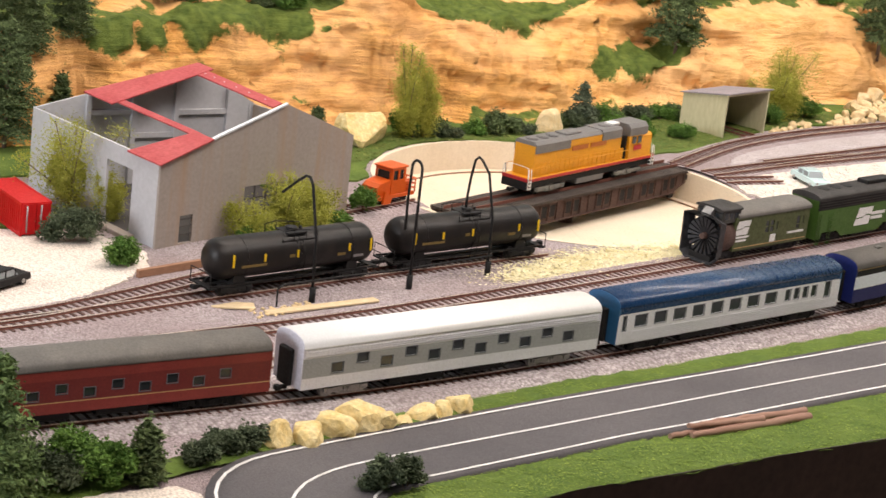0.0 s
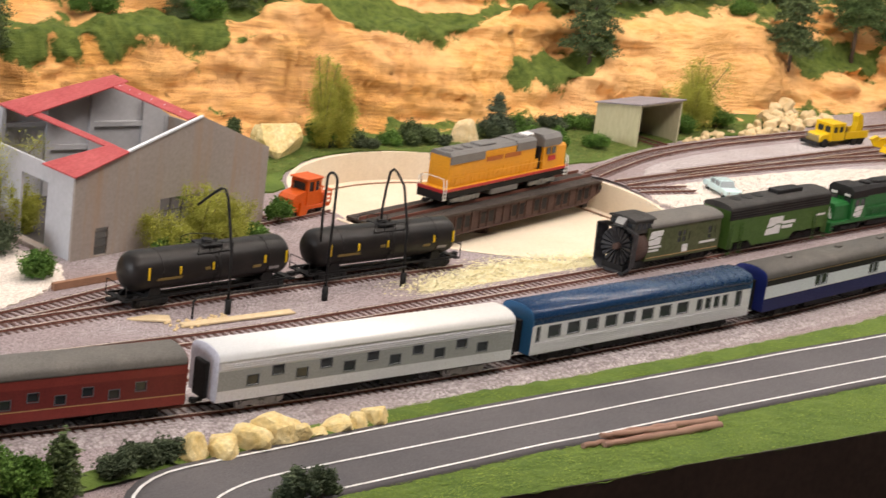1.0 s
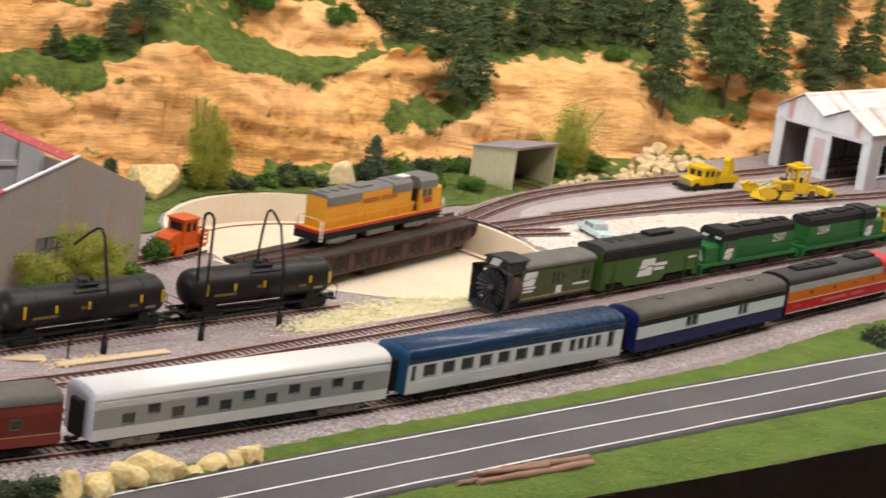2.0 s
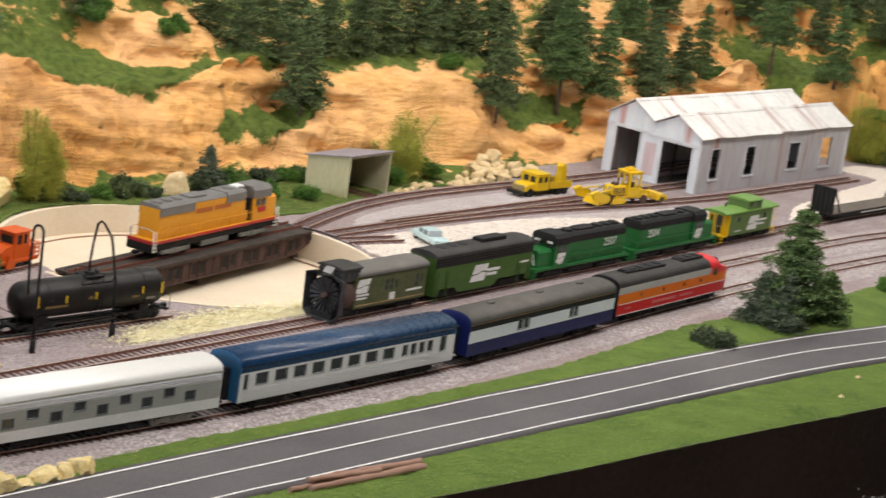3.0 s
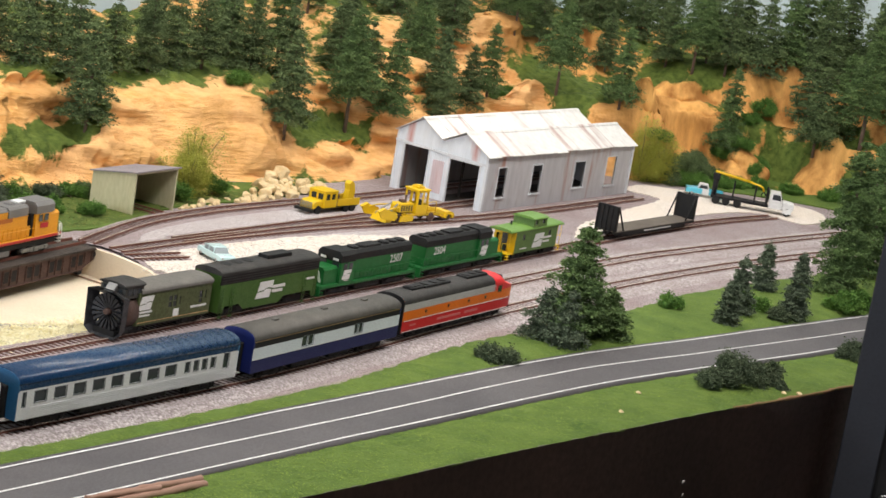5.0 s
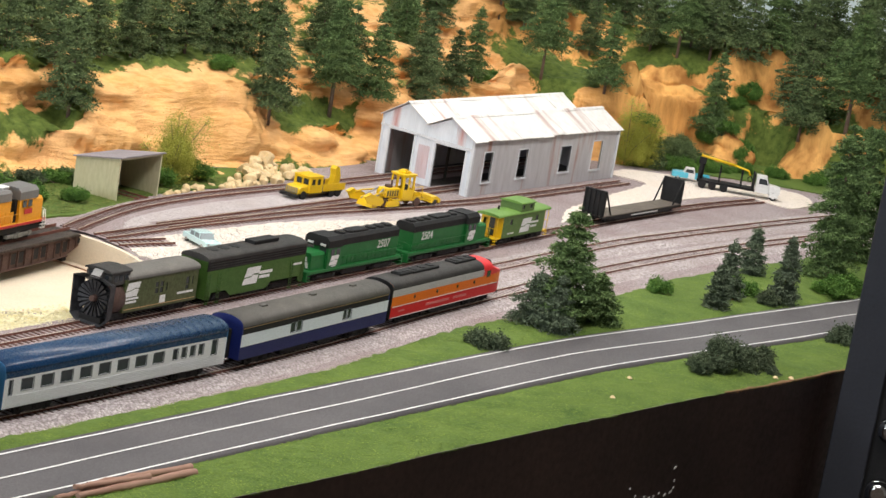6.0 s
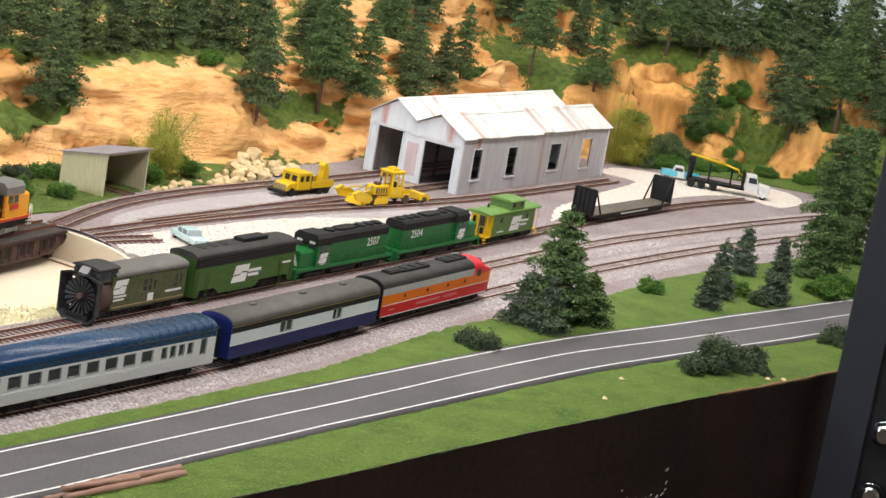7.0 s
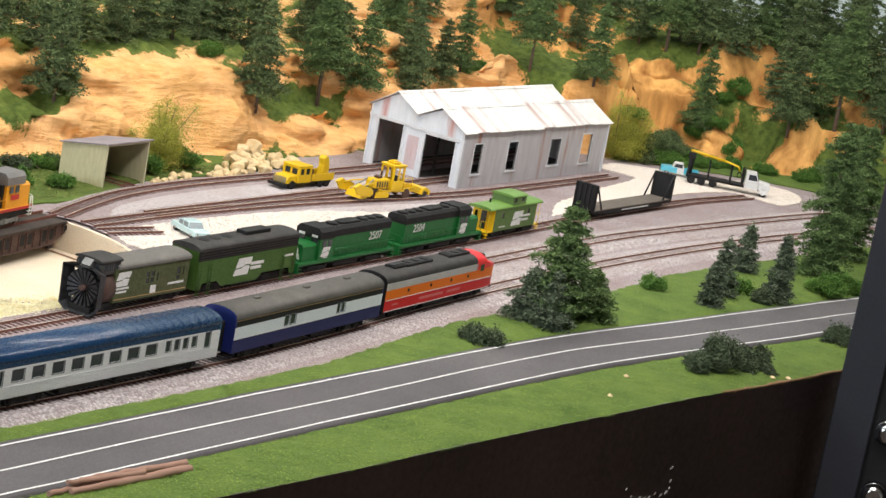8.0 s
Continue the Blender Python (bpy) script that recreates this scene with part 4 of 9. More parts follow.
def bed(line, half, z):
    """Sloped stone bed under a track."""
    bm = B()
    offs = [(-half - 0.010, -0.0005), (-half, z), (half, z), (half + 0.010, -0.0005)]
    sides = [shifted(line, o) for o, _ in offs]
    grid = [[bm.verts.new((sides[k][i][0] + 0.002 * noise.noise((i * 0.9, k * 7, 1)), sides[k][i][1] + 0.003 * noise.noise((i * 0.7, k * 5, 2)), offs[k][1])) for k in range(4)] for i in range(0, len(line), 2)]
    for a, b in zip(grid, grid[1:]):
        for k in range(3):
            bm.faces.new((a[k], b[k], b[k + 1], a[k + 1])).smooth = True
    bmesh.ops.recalc_face_normals(bm, faces=bm.faces)
    if sum(f.normal.z for f in bm.faces) < 0:
        bmesh.ops.reverse_faces(bm, faces=bm.faces)
    return bm


def track(line, label, top=0.0056, stone=None, half=0.024, pitch=0.0072, most=300):
    t = thing("railway_track", Matrix(), label, "railway track", kind="structure")
    for s in (-1, 1):
        part("rail", rail_mesh(line, s * 0.00870, top), [RAIL, RAILTOP], t, "rusty rail with a polished head")
    if stone:
        part("ballast_bed", bed(line, half, top - (0.0022 if stone is SHOULDER else 0.0027)), stone, t, "crushed stone ballast bed")
    total = float(np.linalg.norm(np.diff(line, axis=0), axis=1).sum())
    rng = random.Random(3)
    spots = [s * pitch for s in range(1, int(total / pitch))]
    near = spots if len(spots) <= most else spots[30:30 + most]
    rest = [s for s in spots if s not in near]
    for s in near:
        p, yaw = along(line, s)
        o = new("tie", TIE_MESH)
        o.parent = t
        o.matrix_local = at(p[0], p[1] + rng.uniform(-0.0006, 0.0006), top - 0.0021 + rng.uniform(-0.00012, 0.00012), yaw + rng.uniform(-1.5, 1.5))
    if rest:
        bm = B()
        for s in rest:
            p, yaw = along(line, s)
            k = len(bm.verts)
            bx(bm, -1.25, 1.25, -15, 15, -1.6, 0)
            bm.verts.ensure_lookup_table()
            bmesh.ops.transform(bm, matrix=at(p[0], p[1], top - 0.0021, yaw), verts=bm.verts[k:])
        tagged(part("ties", bm, TIE, t, "brown wooden ties"), kind="stuff")
    return t


track(T1, "main line track on light grey ballast beside the road", stone=SHOULDER, half=0.026)
track(T2, "second main line track with rusty rails on grey ballast", stone=SHOULDER, half=0.024)
track(T3, "siding track under the snow plow train on brown ballast", top=0.0054, stone=BALLAST, half=0.022)
track(TANKS, "rusty oil siding track ending before the turntable", top=0.0050, stone=BALLAST, half=0.017)
track(STUB, "diverging stub track beside the ruined shed", top=0.0047, stone=BALLAST, half=0.017)
track(TA, "curved lead track from the turntable to the engine house", top=0.0052, stone=BALLAST, half=0.019)
track(TB, "lead track running along the engine house wall", top=0.0049, stone=BALLAST, half=0.019)
track(TD, "lead track into the engine house's open bay", top=0.0046, stone=BALLAST, half=0.019)
track(ORANGE, "short stub track at the turntable's rim", top=0.0050, stone=BALLAST, half=0.017)
track(spline([(-0.722, -0.006), (-0.69, -0.013), (-0.650, -0.023)]), "short rusty stub track at the edge of the chalk lot", top=0.0046, stone=BALLAST, half=0.015)

# ---- turntable ----
PITRAIL = mat("ring_rail_rust", (0.36, 0.20, 0.13), (0.45, 0.28, 0.19), rough=0.6, metal=0.2)
GIRDER = mat("rusty_dark_girder", (0.060, 0.032, 0.026), (0.11, 0.060, 0.048), rough=0.75, coarse=40, fine=500, grime=0.2)
DECK = mat("dark_bridge_deck", (0.045, 0.036, 0.032), (0.085, 0.066, 0.056), rough=0.85, coarse=50)


def turntable_pit():
    t = thing("turntable_pit", at(*TURN, 0), "round tan plaster turntable pit with a pale rim", "turntable pit", kind="structure")
    n, r, dep = 96, RADIUS * 1000, -30
    bm = B()
    rings = []
    for rr, z in ((r + 4, 0.6), (r - 1, 0.6), (r - 1, dep), (r * 0.94, dep - 0.6), (r * 0.5, dep - 1.0), (5, dep - 1.2)):
        rings.append([bm.verts.new((rr * U * math.cos(2 * math.pi * i / n), rr * U * math.sin(2 * math.pi * i / n), z * U + (0.0004 * noise.noise((i * 0.4, rr, 1))))) for i in range(n)])
    for a, b in zip(rings, rings[1:]):
        for i in range(n):
            bm.faces.new((a[i], a[(i + 1) % n], b[(i + 1) % n], b[i])).smooth = False
    bm.faces.new(rings[-1])
    bmesh.ops.recalc_face_normals(bm, faces=bm.faces)
    if rings[-1][0].link_faces[0].normal.z < 0:
        bmesh.ops.reverse_faces(bm, faces=bm.faces)
    part("pit_shell", bm, PLASTER, t)
    bm = B()
    tube(bm, [((r - 14) * math.cos(2 * math.pi * i / 90), (r - 14) * math.sin(2 * math.pi * i / 90), dep + 0.4) for i in range(91)], 0.9, 5)
    part("ring_rail", bm, PITRAIL, t, "rusty circular pit rail")
    return t


turntable_pit()


def turntable_bridge():
    t = thing("turntable_bridge", at(*TURN, 0.003, TILT), "rusty brown plate girder turntable bridge with a plank deck", "turntable")
    L = RADIUS * 1000 - 4
    for s in (-1, 1):
        bm = B()
        y = s * 21
        # deep in the middle, shallower at the ends
        prof = [(-L, -1.5), (L, -1.5), (L, -13), (L - 22, -21), (-L + 22, -21), (-L, -13)]
        prism(bm, prof, y - 0.8, y + 0.8, "y")
        g = part("girder", bm, GIRDER, t, "riveted plate girder with stiffeners")
        bm = B()
        bx(bm, -L, L, y - 3.0, y + 3.0, -2.3, -0.9)
        bx(bm, -L + 22, L - 22, y - 2.6, y + 2.6, -21.6, -20.4)
        part("flange", bm, GIRDER, g)
        x = -L + 4
        while x < L - 2:
            low = -20.5 if abs(x) < L - 22 else -14
            bm = B()
            bx(bm, x - 0.7, x + 0.7, y + s * 0.8, y + s * 2.4, low, -2.2)
            part("stiffener", bm, GIRDER, g)
            # black plates on the closed web stand in for dark openings
            if int(x / 13.6) % 3:
                bm = B()
                bx(bm, x + 3, x + 11, y + s * 0.7, y + s * 1.1, low + 4, -5)
                part("web_panel", bm, BLACK, g, "black plate standing in for a dark opening in the girder web")
            x += 13.6
    for i in range(int(2 * L / 5.2)):
        bm = B()
        x = -L + 2.6 + i * 5.2
        bx(bm, x - 2.2, x + 2.2, -25, 25, -0.6, 1.6)
        part("deck_plank", bm, DECK, t)
    for s in (-1, 1):
        bm = B()
        bx(bm, -L, L, s * 8.7 - 0.5, s * 8.7 + 0.5, 1.6, 4.6)
        part("rail", bm, RAIL, t, "rail")
    bm = B()
    cyl(bm, (0, 0, -34), (0, 0, -2), 9, 14)
    part("pivot", bm, GIRDER, t)
    for s in (-1, 1):
        bm = B()
        bx(bm, s * (L - 16) - 4, s * (L - 16) + 4, -16, 16, -29, -14)
        part("end_truck", bm, BLACK, t)
    return t


turntable_bridge()

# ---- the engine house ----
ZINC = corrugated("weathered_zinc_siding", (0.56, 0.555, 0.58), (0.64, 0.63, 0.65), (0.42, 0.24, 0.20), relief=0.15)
# paler, bluer zinc for the front: light from the left in the colour
ZINCF = corrugated("lit_zinc_front", (0.72, 0.77, 0.84), (0.82, 0.85, 0.90), (0.56, 0.30, 0.28), axis="y", pitch=1300)
ROOFTIN = corrugated("pale_tin_roof", (0.88, 0.87, 0.85), (0.76, 0.73, 0.71), (0.50, 0.36, 0.33), pitch=1400, relief=0.25, flow=(1, 0.12, 0.12))
TRIM = mat("pale_zinc_trim", (0.80, 0.82, 0.86), (0.66, 0.68, 0.72), rough=0.6, coarse=50)
ROSE = corrugated("rust_pink_sheet", (0.62, 0.44, 0.46), (0.74, 0.68, 0.72), (0.46, 0.20, 0.19), axis="y", pitch=1300)
# near-black inside colour: the shade indoors is put into it
INSIDE = mat("shaded_shed_inside", (0.060, 0.055, 0.052), (0.09, 0.08, 0.075), rough=0.9)


def engine_house():
    t = thing("engine_house", at(0, 0, 0), "two-bay corrugated zinc engine house with a rust-streaked double gable roof", "engine house")
    L1, L2, W, EV, EB, RG, HI, VA = 423, 425, 148, 77, 84, 101, 107, 84
    wins = [(33, 55, 18, 59), (127, 152, 18, 58), (249, 279, 19, 57), (346, 376, 17, 60)]
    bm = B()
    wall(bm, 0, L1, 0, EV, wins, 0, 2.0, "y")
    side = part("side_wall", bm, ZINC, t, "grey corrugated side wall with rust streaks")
    for a, b, lo, hi in wins:
        bm = B()
        bx(bm, a - 1.6, a, -0.8, 1.4, lo - 1.5, hi + 1.5)
        bx(bm, b, b + 1.6, -0.8, 1.4, lo - 1.5, hi + 1.5)
        bx(bm, a, b, -0.8, 1.4, hi, hi + 1.6)
        part("window_frame", bm, TRIM, side, "pale wooden window frame without glass")
        bm = B()
        bx(bm, a - 2.6, b + 2.6, -2.2, 1.4, lo - 2.6, lo, 0.3)
        part("window_sill", bm, TRIM, side)
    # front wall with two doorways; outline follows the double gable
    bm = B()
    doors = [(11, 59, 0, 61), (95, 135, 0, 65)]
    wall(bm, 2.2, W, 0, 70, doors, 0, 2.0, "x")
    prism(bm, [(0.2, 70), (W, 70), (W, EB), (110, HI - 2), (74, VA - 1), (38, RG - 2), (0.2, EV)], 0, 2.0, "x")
    front = part("front_wall", bm, ZINCF, t, "corrugated front wall coloured pale as if lit, with two tall doorways")
    for a, b, lo, hi in doors:
        bm = B()
        bx(bm, -1.2, 0.2, a - 2.4, a, 0, hi + 2)
        bx(bm, -1.2, 0.2, b, b + 2.4, 0, hi + 2)
        bx(bm, -1.2, 0.2, a, b, hi, hi + 2.4)
        part("door_frame", bm, TRIM, front, "pale door frame")
    bm = B()
    prism(bm, [(-2.5, 62.2), (W + 2.5, 67.2), (W + 2.5, 70.4), (-2.5, 65.4)], -2.2, -1.3, "x")
    part("header_board", bm, TRIM, front, "pale board under the gables")
    bm = B()
    bx(bm, -0.9, -0.1, 68, 86, 9, 54)
    part("wall_sheet", bm, ROSE, front, "rust-pink corrugated sheet on the pier")
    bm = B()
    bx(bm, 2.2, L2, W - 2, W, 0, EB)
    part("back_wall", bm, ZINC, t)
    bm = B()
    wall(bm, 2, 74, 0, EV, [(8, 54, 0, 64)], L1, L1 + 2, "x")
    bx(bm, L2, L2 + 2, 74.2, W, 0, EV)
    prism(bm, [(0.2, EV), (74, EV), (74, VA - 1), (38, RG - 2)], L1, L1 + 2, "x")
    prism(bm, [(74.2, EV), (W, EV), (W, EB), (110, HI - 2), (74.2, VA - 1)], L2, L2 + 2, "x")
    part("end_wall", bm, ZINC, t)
    bm = B()
    bx(bm, -1.6, 3.2, -1.6, 1.8, 0, EV - 1)
    part("corner_board", bm, TRIM, t, "pale corner board")
    bm = B()
    bx(bm, L1 - 2, L1 + 3, -1.6, 1.8, 0, EV - 1)
    part("corner_board", bm, TRIM, t, "pale corner board")
    bm = B()
    bx(bm, -1.6, 3.2, W - 1.2, W + 1.6, 0, EB - 1)
    part("corner_board", bm, TRIM, t, "pale corner board")
    # floor and trusses coloured dark for the shade under the roof
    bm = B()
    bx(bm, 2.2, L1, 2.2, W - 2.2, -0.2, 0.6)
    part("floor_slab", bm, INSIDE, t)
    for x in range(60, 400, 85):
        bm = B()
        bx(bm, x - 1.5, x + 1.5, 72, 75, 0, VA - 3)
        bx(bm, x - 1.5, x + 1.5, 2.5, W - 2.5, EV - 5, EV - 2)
        part("roof_truss", bm, INSIDE, t, "timber post and tie beam coloured dark for the shade indoors")

    def slope(y0, z0, y1, z1, x0, x1, rng):
        n = max(1, round((x1 - x0) / 31))
        for i in range(n):
            a, b = x0 + (x1 - x0) * i / n, x0 + (x1 - x0) * (i + 1) / n
            dz = rng.uniform(-1.1, 1.1)
            over = rng.uniform(0.0, 2.6)
            bm = B()
            sy = -1 if y0 < y1 else 1
            e0 = (y0 + sy * over, z0 - over * 0.35 + dz)
            e1 = (y1, z1 + dz * 0.4)
            prism(bm, [e0, e1, (e1[0], e1[1] + 0.8), (e0[0], e0[1] + 0.8)], a - 0.8, b + 0.9, "x")
            part("roof_sheet", bm, ROOFTIN, t)

    rng = random.Random(11)
    slope(-4, EV - 1.2, 38, RG, -5, L1 + 5, rng)
    slope(74, VA, 38, RG + 0.4, -6, L1 + 5, rng)
    slope(74, VA + 0.5, 110, HI, -4, L2 + 5, rng)
    slope(W + 3, EB - 1.0, 110, HI + 0.4, -5, L2 + 5, rng)
    for y, top in ((38, RG), (110, HI)):
        bm = B()
        prism(bm, [(y - 4, top - 1.0), (y, top + 1.9), (y + 4, top - 1.0), (y, top + 1.1)], -6, (L1 if y < 74 else L2) + 6, "x")
        part("ridge_cap", bm, ROOFTIN, t, "folded tin ridge cap")
    return t


engine_house()

def streaked(name, a, b, stain):
    """Dull painted wall with brown water streaks running down."""
    m = mat(name, a, b, rough=0.85, coarse=16, fine=300, grime=0.08, bump=0.08)
    nt = m.node_tree
    p = nt.nodes["Principled BSDF"]
    src = p.inputs["Base Color"].links[0].from_socket
    tc = nt.nodes.new("ShaderNodeTexCoord")
    mp = nt.nodes.new("ShaderNodeMapping")
    mp.inputs["Scale"].default_value = (1, 1, 0.06)
    nt.links.new(tc.outputs["Object"], mp.inputs["Vector"])
    f, _ = noise_fac(nt, mp.outputs["Vector"], 60.0, 4, 0.48, 0.85)
    mix = nt.nodes.new("ShaderNodeMix")
    mix.data_type = "RGBA"
    mix.inputs[7].default_value = (*stain, 1)
    nt.links.new(f, mix.inputs[0])
    nt.links.new(src, mix.inputs[6])
    nt.links.new(mix.outputs[2], p.inputs["Base Color"])
    return m


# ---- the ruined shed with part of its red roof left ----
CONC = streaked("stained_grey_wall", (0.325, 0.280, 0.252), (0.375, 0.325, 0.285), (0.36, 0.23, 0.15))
# unstained, lighter copy of the wall colour, with the cool side light painted in
CONC_LIT = mat("lit_grey_wall", (0.44, 0.44, 0.46), (0.52, 0.52, 0.54), rough=0.85, coarse=18, fine=240, grime=0.05, bump=0.05)
RED = mat("faded_red_roofing", (0.42, 0.055, 0.060), (0.52, 0.10, 0.10), rough=0.6, coarse=35, fine=300, grime=0.12)


def ruined_shed():
    """A shed on a skewed plan: the back wall runs aslant to the gable front."""
    W, EV, AP, K = 234, 73, 110, 143
    BL, BA, BR = (29, 195), (178, 146), (236, 127)
    t = thing("ruined_shed", at(-1.4285, 0.0, 0, 8.5), "roofless grey concrete shed with remnants of red roofing", "ruined building")

    def turned(bm, a, b):
        yaw = math.degrees(math.atan2(b[1] - a[1], b[0] - a[0]))
        bmesh.ops.transform(bm, matrix=at(a[0] * U, a[1] * U, 0, yaw), verts=bm.verts)
        return bm

    bm = B()
    holes = [(26, 41, 1, 25), (100, 181, 14, 41)]
    wall(bm, 0, W, 0, EV, holes, 0, 2.4, "y")
    prism(bm, [(0, EV), (W, EV), (K, AP)], 0, 2.4, "y")
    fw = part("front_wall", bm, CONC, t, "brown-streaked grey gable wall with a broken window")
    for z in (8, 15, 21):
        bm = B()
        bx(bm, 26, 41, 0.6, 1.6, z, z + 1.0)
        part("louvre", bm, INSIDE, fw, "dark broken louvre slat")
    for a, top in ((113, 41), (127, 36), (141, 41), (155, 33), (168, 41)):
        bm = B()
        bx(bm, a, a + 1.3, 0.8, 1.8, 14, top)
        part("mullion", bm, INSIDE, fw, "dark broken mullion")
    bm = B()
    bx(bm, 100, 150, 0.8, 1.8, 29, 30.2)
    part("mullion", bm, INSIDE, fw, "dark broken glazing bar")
    LL = math.hypot(*BL)
    bm = B()
    wall(bm, 2.0, LL, 0, EV, [(39, 78, 2, 57.5), (108, 161, 19, 45)], -2.4, 0, "y")
    part("side_wall", turned(bm, (0, 0), BL), CONC_LIT, t, "side wall coloured pale bluish as if lit, with a doorway and a window opening")
    bm = B()
    bx(bm, 30, 84, 0, 10, 0, 4, 0.5)
    part("doorstep", turned(bm, (0, 0), BL), CONC, t, "concrete doorstep slab")
    bm = B()
    bx(bm, 2.4, math.hypot(BR[0] - W, BR[1]), 0, 2.4, 0, EV)
    part("side_wall", turned(bm, (W, 0), BR), CONC, t)
    LB = math.hypot(BR[0] - BL[0], BR[1] - BL[1])
    KB = math.hypot(BA[0] - BL[0], BA[1] - BL[1])
    bm = B()
    bx(bm, 0, LB, 0, 2.4, 0, EV)
    prism(bm, [(0, EV), (LB, EV), (KB, AP)], 0, 2.4, "y")
    part("back_wall", turned(bm, BL, BR), CONC_LIT, t, "pale grey back gable wall with pilasters")
    # the slab's dark colour carries the shade low inside the walls
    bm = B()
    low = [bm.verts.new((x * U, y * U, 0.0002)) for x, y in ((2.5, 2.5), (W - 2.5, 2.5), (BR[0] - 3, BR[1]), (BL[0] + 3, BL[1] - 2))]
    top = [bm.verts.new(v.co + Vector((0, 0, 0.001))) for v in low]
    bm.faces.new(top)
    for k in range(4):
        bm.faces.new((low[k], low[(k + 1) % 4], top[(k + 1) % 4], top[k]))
    part("floor_slab", bm, INSIDE, t, "floor slab coloured dark for the shade between the walls")
    # frames on the inside of the back wall
    for u, z in ((50, 84), (94, 94), (136, 103), (189, 88)):
        bm = B()
        bx(bm, u - 2.2, u + 2.2, -4.5, 0, 0, z)
        part("pilaster", turned(bm, BL, BR), CONC_LIT, t)
    for u0, u1, z in ((52.2, 91.8, 66), (96.2, 133.8, 44), (138.2, 186.8, 65)):
        bm = B()
        bx(bm, u0, u1, -3.5, 0, z, z + 4.5)
        part("wall_beam", turned(bm, BL, BR), CONC_LIT, t)
    for u in (70, 128):
        bm = B()
        bx(bm, u, u + 4, 2.4, 6, 0, EV)
        part("pilaster", turned(bm, (W, 0), BR), CONC_LIT, t)

    # roof remnants on the near slope: f from eave to ridge, g from front to back
    def spot(f, g, up):
        a, b = (K * f, -0.5), (BL[0] + (BA[0] - BL[0]) * f, BL[1] + (BA[1] - BL[1]) * f)
        return Vector(((a[0] + (b[0] - a[0]) * g) * U, (a[1] + (b[1] - a[1]) * g) * U, (EV + (AP - EV) * f + up) * U))

    def panel(name, corners, material, label="", up=0.4, thick=1.2):
        bm = B()
        ring = [[bm.verts.new(spot(f, g, up + dz)) for f, g in corners] for dz in (0, thick)]
        bm.faces.new(ring[1])
        bm.faces.new(ring[0][::-1])
        for k in range(4):
            bm.faces.new((ring[0][k], ring[0][(k + 1) % 4], ring[1][(k + 1) % 4], ring[1][k]))
        bmesh.ops.recalc_face_normals(bm, faces=bm.faces)
        return part(name, bm, material, t, label)

    panel("roof_panel", ((-0.03, -0.02), (0.385, -0.02), (0.385, 0.13), (-0.03, 0.225)), RED, "red corrugated roofing remnant at the eave")
    panel("roof_panel", ((0.31, 0.77), (1.01, 0.85), (1.01, 1.03), (0.31, 1.03)), RED, "red corrugated roofing remnant along the back gable")
    strip = panel("roof_strip", ((0.90, 0.03), (0.975, 0.03), (0.975, 0.86), (0.90, 0.86)), RED, "red ridge strip full of nail holes", 0.0)
    panel("purlin", ((0.355, 0.10), (0.40, 0.10), (0.40, 0.80), (0.355, 0.80)), RED, "red-painted purlin", -0.6)
    panel("barge_board", ((0.385, -0.008), (1.0, -0.008), (1.0, 0.014), (0.385, 0.014)), TRIM, "pale flashing along the gable", -0.6, 1.6)
    for g in (0.16, 0.33, 0.47, 0.60, 0.71, 0.82):
        bm = B()
        p = spot(0.938, g, 1.2) / U
        cyl(bm, p, p + Vector((-0.12, 0, 0.4)), 0.55, 8)
        part("nail_plate", bm, TRIM, strip, "pale round nail plate")
    return t


ruined_shed()


# ---- the small olive speeder shed ----
OLIVE = mat("olive_drab_board", (0.52, 0.48, 0.30), (0.58, 0.54, 0.36), rough=0.8, coarse=20, fine=260, stretch=(1, 1, 0.3), grime=0.08)
TAR = mat("tar_paper_roof", (0.26, 0.23, 0.25), (0.34, 0.30, 0.32), rough=0.8, coarse=40)


def speeder_shed():
    t = thing("speeder_shed", at(-0.557, 0.137, 0, 5), "open-fronted olive board speeder shed with a sloping tar roof", "shed")
    W, D, F, K = 84, 62, 52, 42
    for x in (0, W - 2):
        bm = B()
        prism(bm, [(0, 0), (D, 0), (D, K), (0, F)], x, x + 2, "x")
        part("side_wall", bm, OLIVE, t)
    bm = B()
    bx(bm, 2, W - 2, D - 2, D, 0, K - 1)
    part("back_wall", bm, OLIVE, t)
    bm = B()
    prism(bm, [(-3, F + 0.4), (D + 3, K - 0.6), (D + 3, K + 0.8), (-3, F + 1.9)], -3, W + 3, "x")
    part("roof", bm, TAR, t, "grey tar paper roof")
    bm = B()
    bx(bm, 2, W - 2, 0.2, 1.8, F - 2.6, F - 0.2)
    part("lintel", bm, OLIVE, t)
    for x in (33, 50):
        bm = B()
        bx(bm, x, x + 1.2, -9, D - 3, 2.6, 4.4)
        part("rail", bm, RAIL, t, "rusty rail")
    for k in range(9):
        bm = B()
        bx(bm, 27, 57, -7 + k * 7.5, -4 + k * 7.5, 0.6, 2.6)
        part("tie", bm, TIE, t)
    return t


speeder_shed()

# ---- rolling stock; local x along the car, z from the rail head ----
CHROME = mat("brushed_silver_side", (0.84, 0.84, 0.88), (0.74, 0.74, 0.78), rough=0.34, metal=0.22, coarse=30)
PALE = mat("pale_silver_roof", (0.80, 0.79, 0.77), (0.74, 0.73, 0.71), rough=0.42, metal=0.1, coarse=20, grime=0.05)
LILAC = mat("lilac_white_end", (0.66, 0.66, 0.74), (0.60, 0.60, 0.68), rough=0.5)
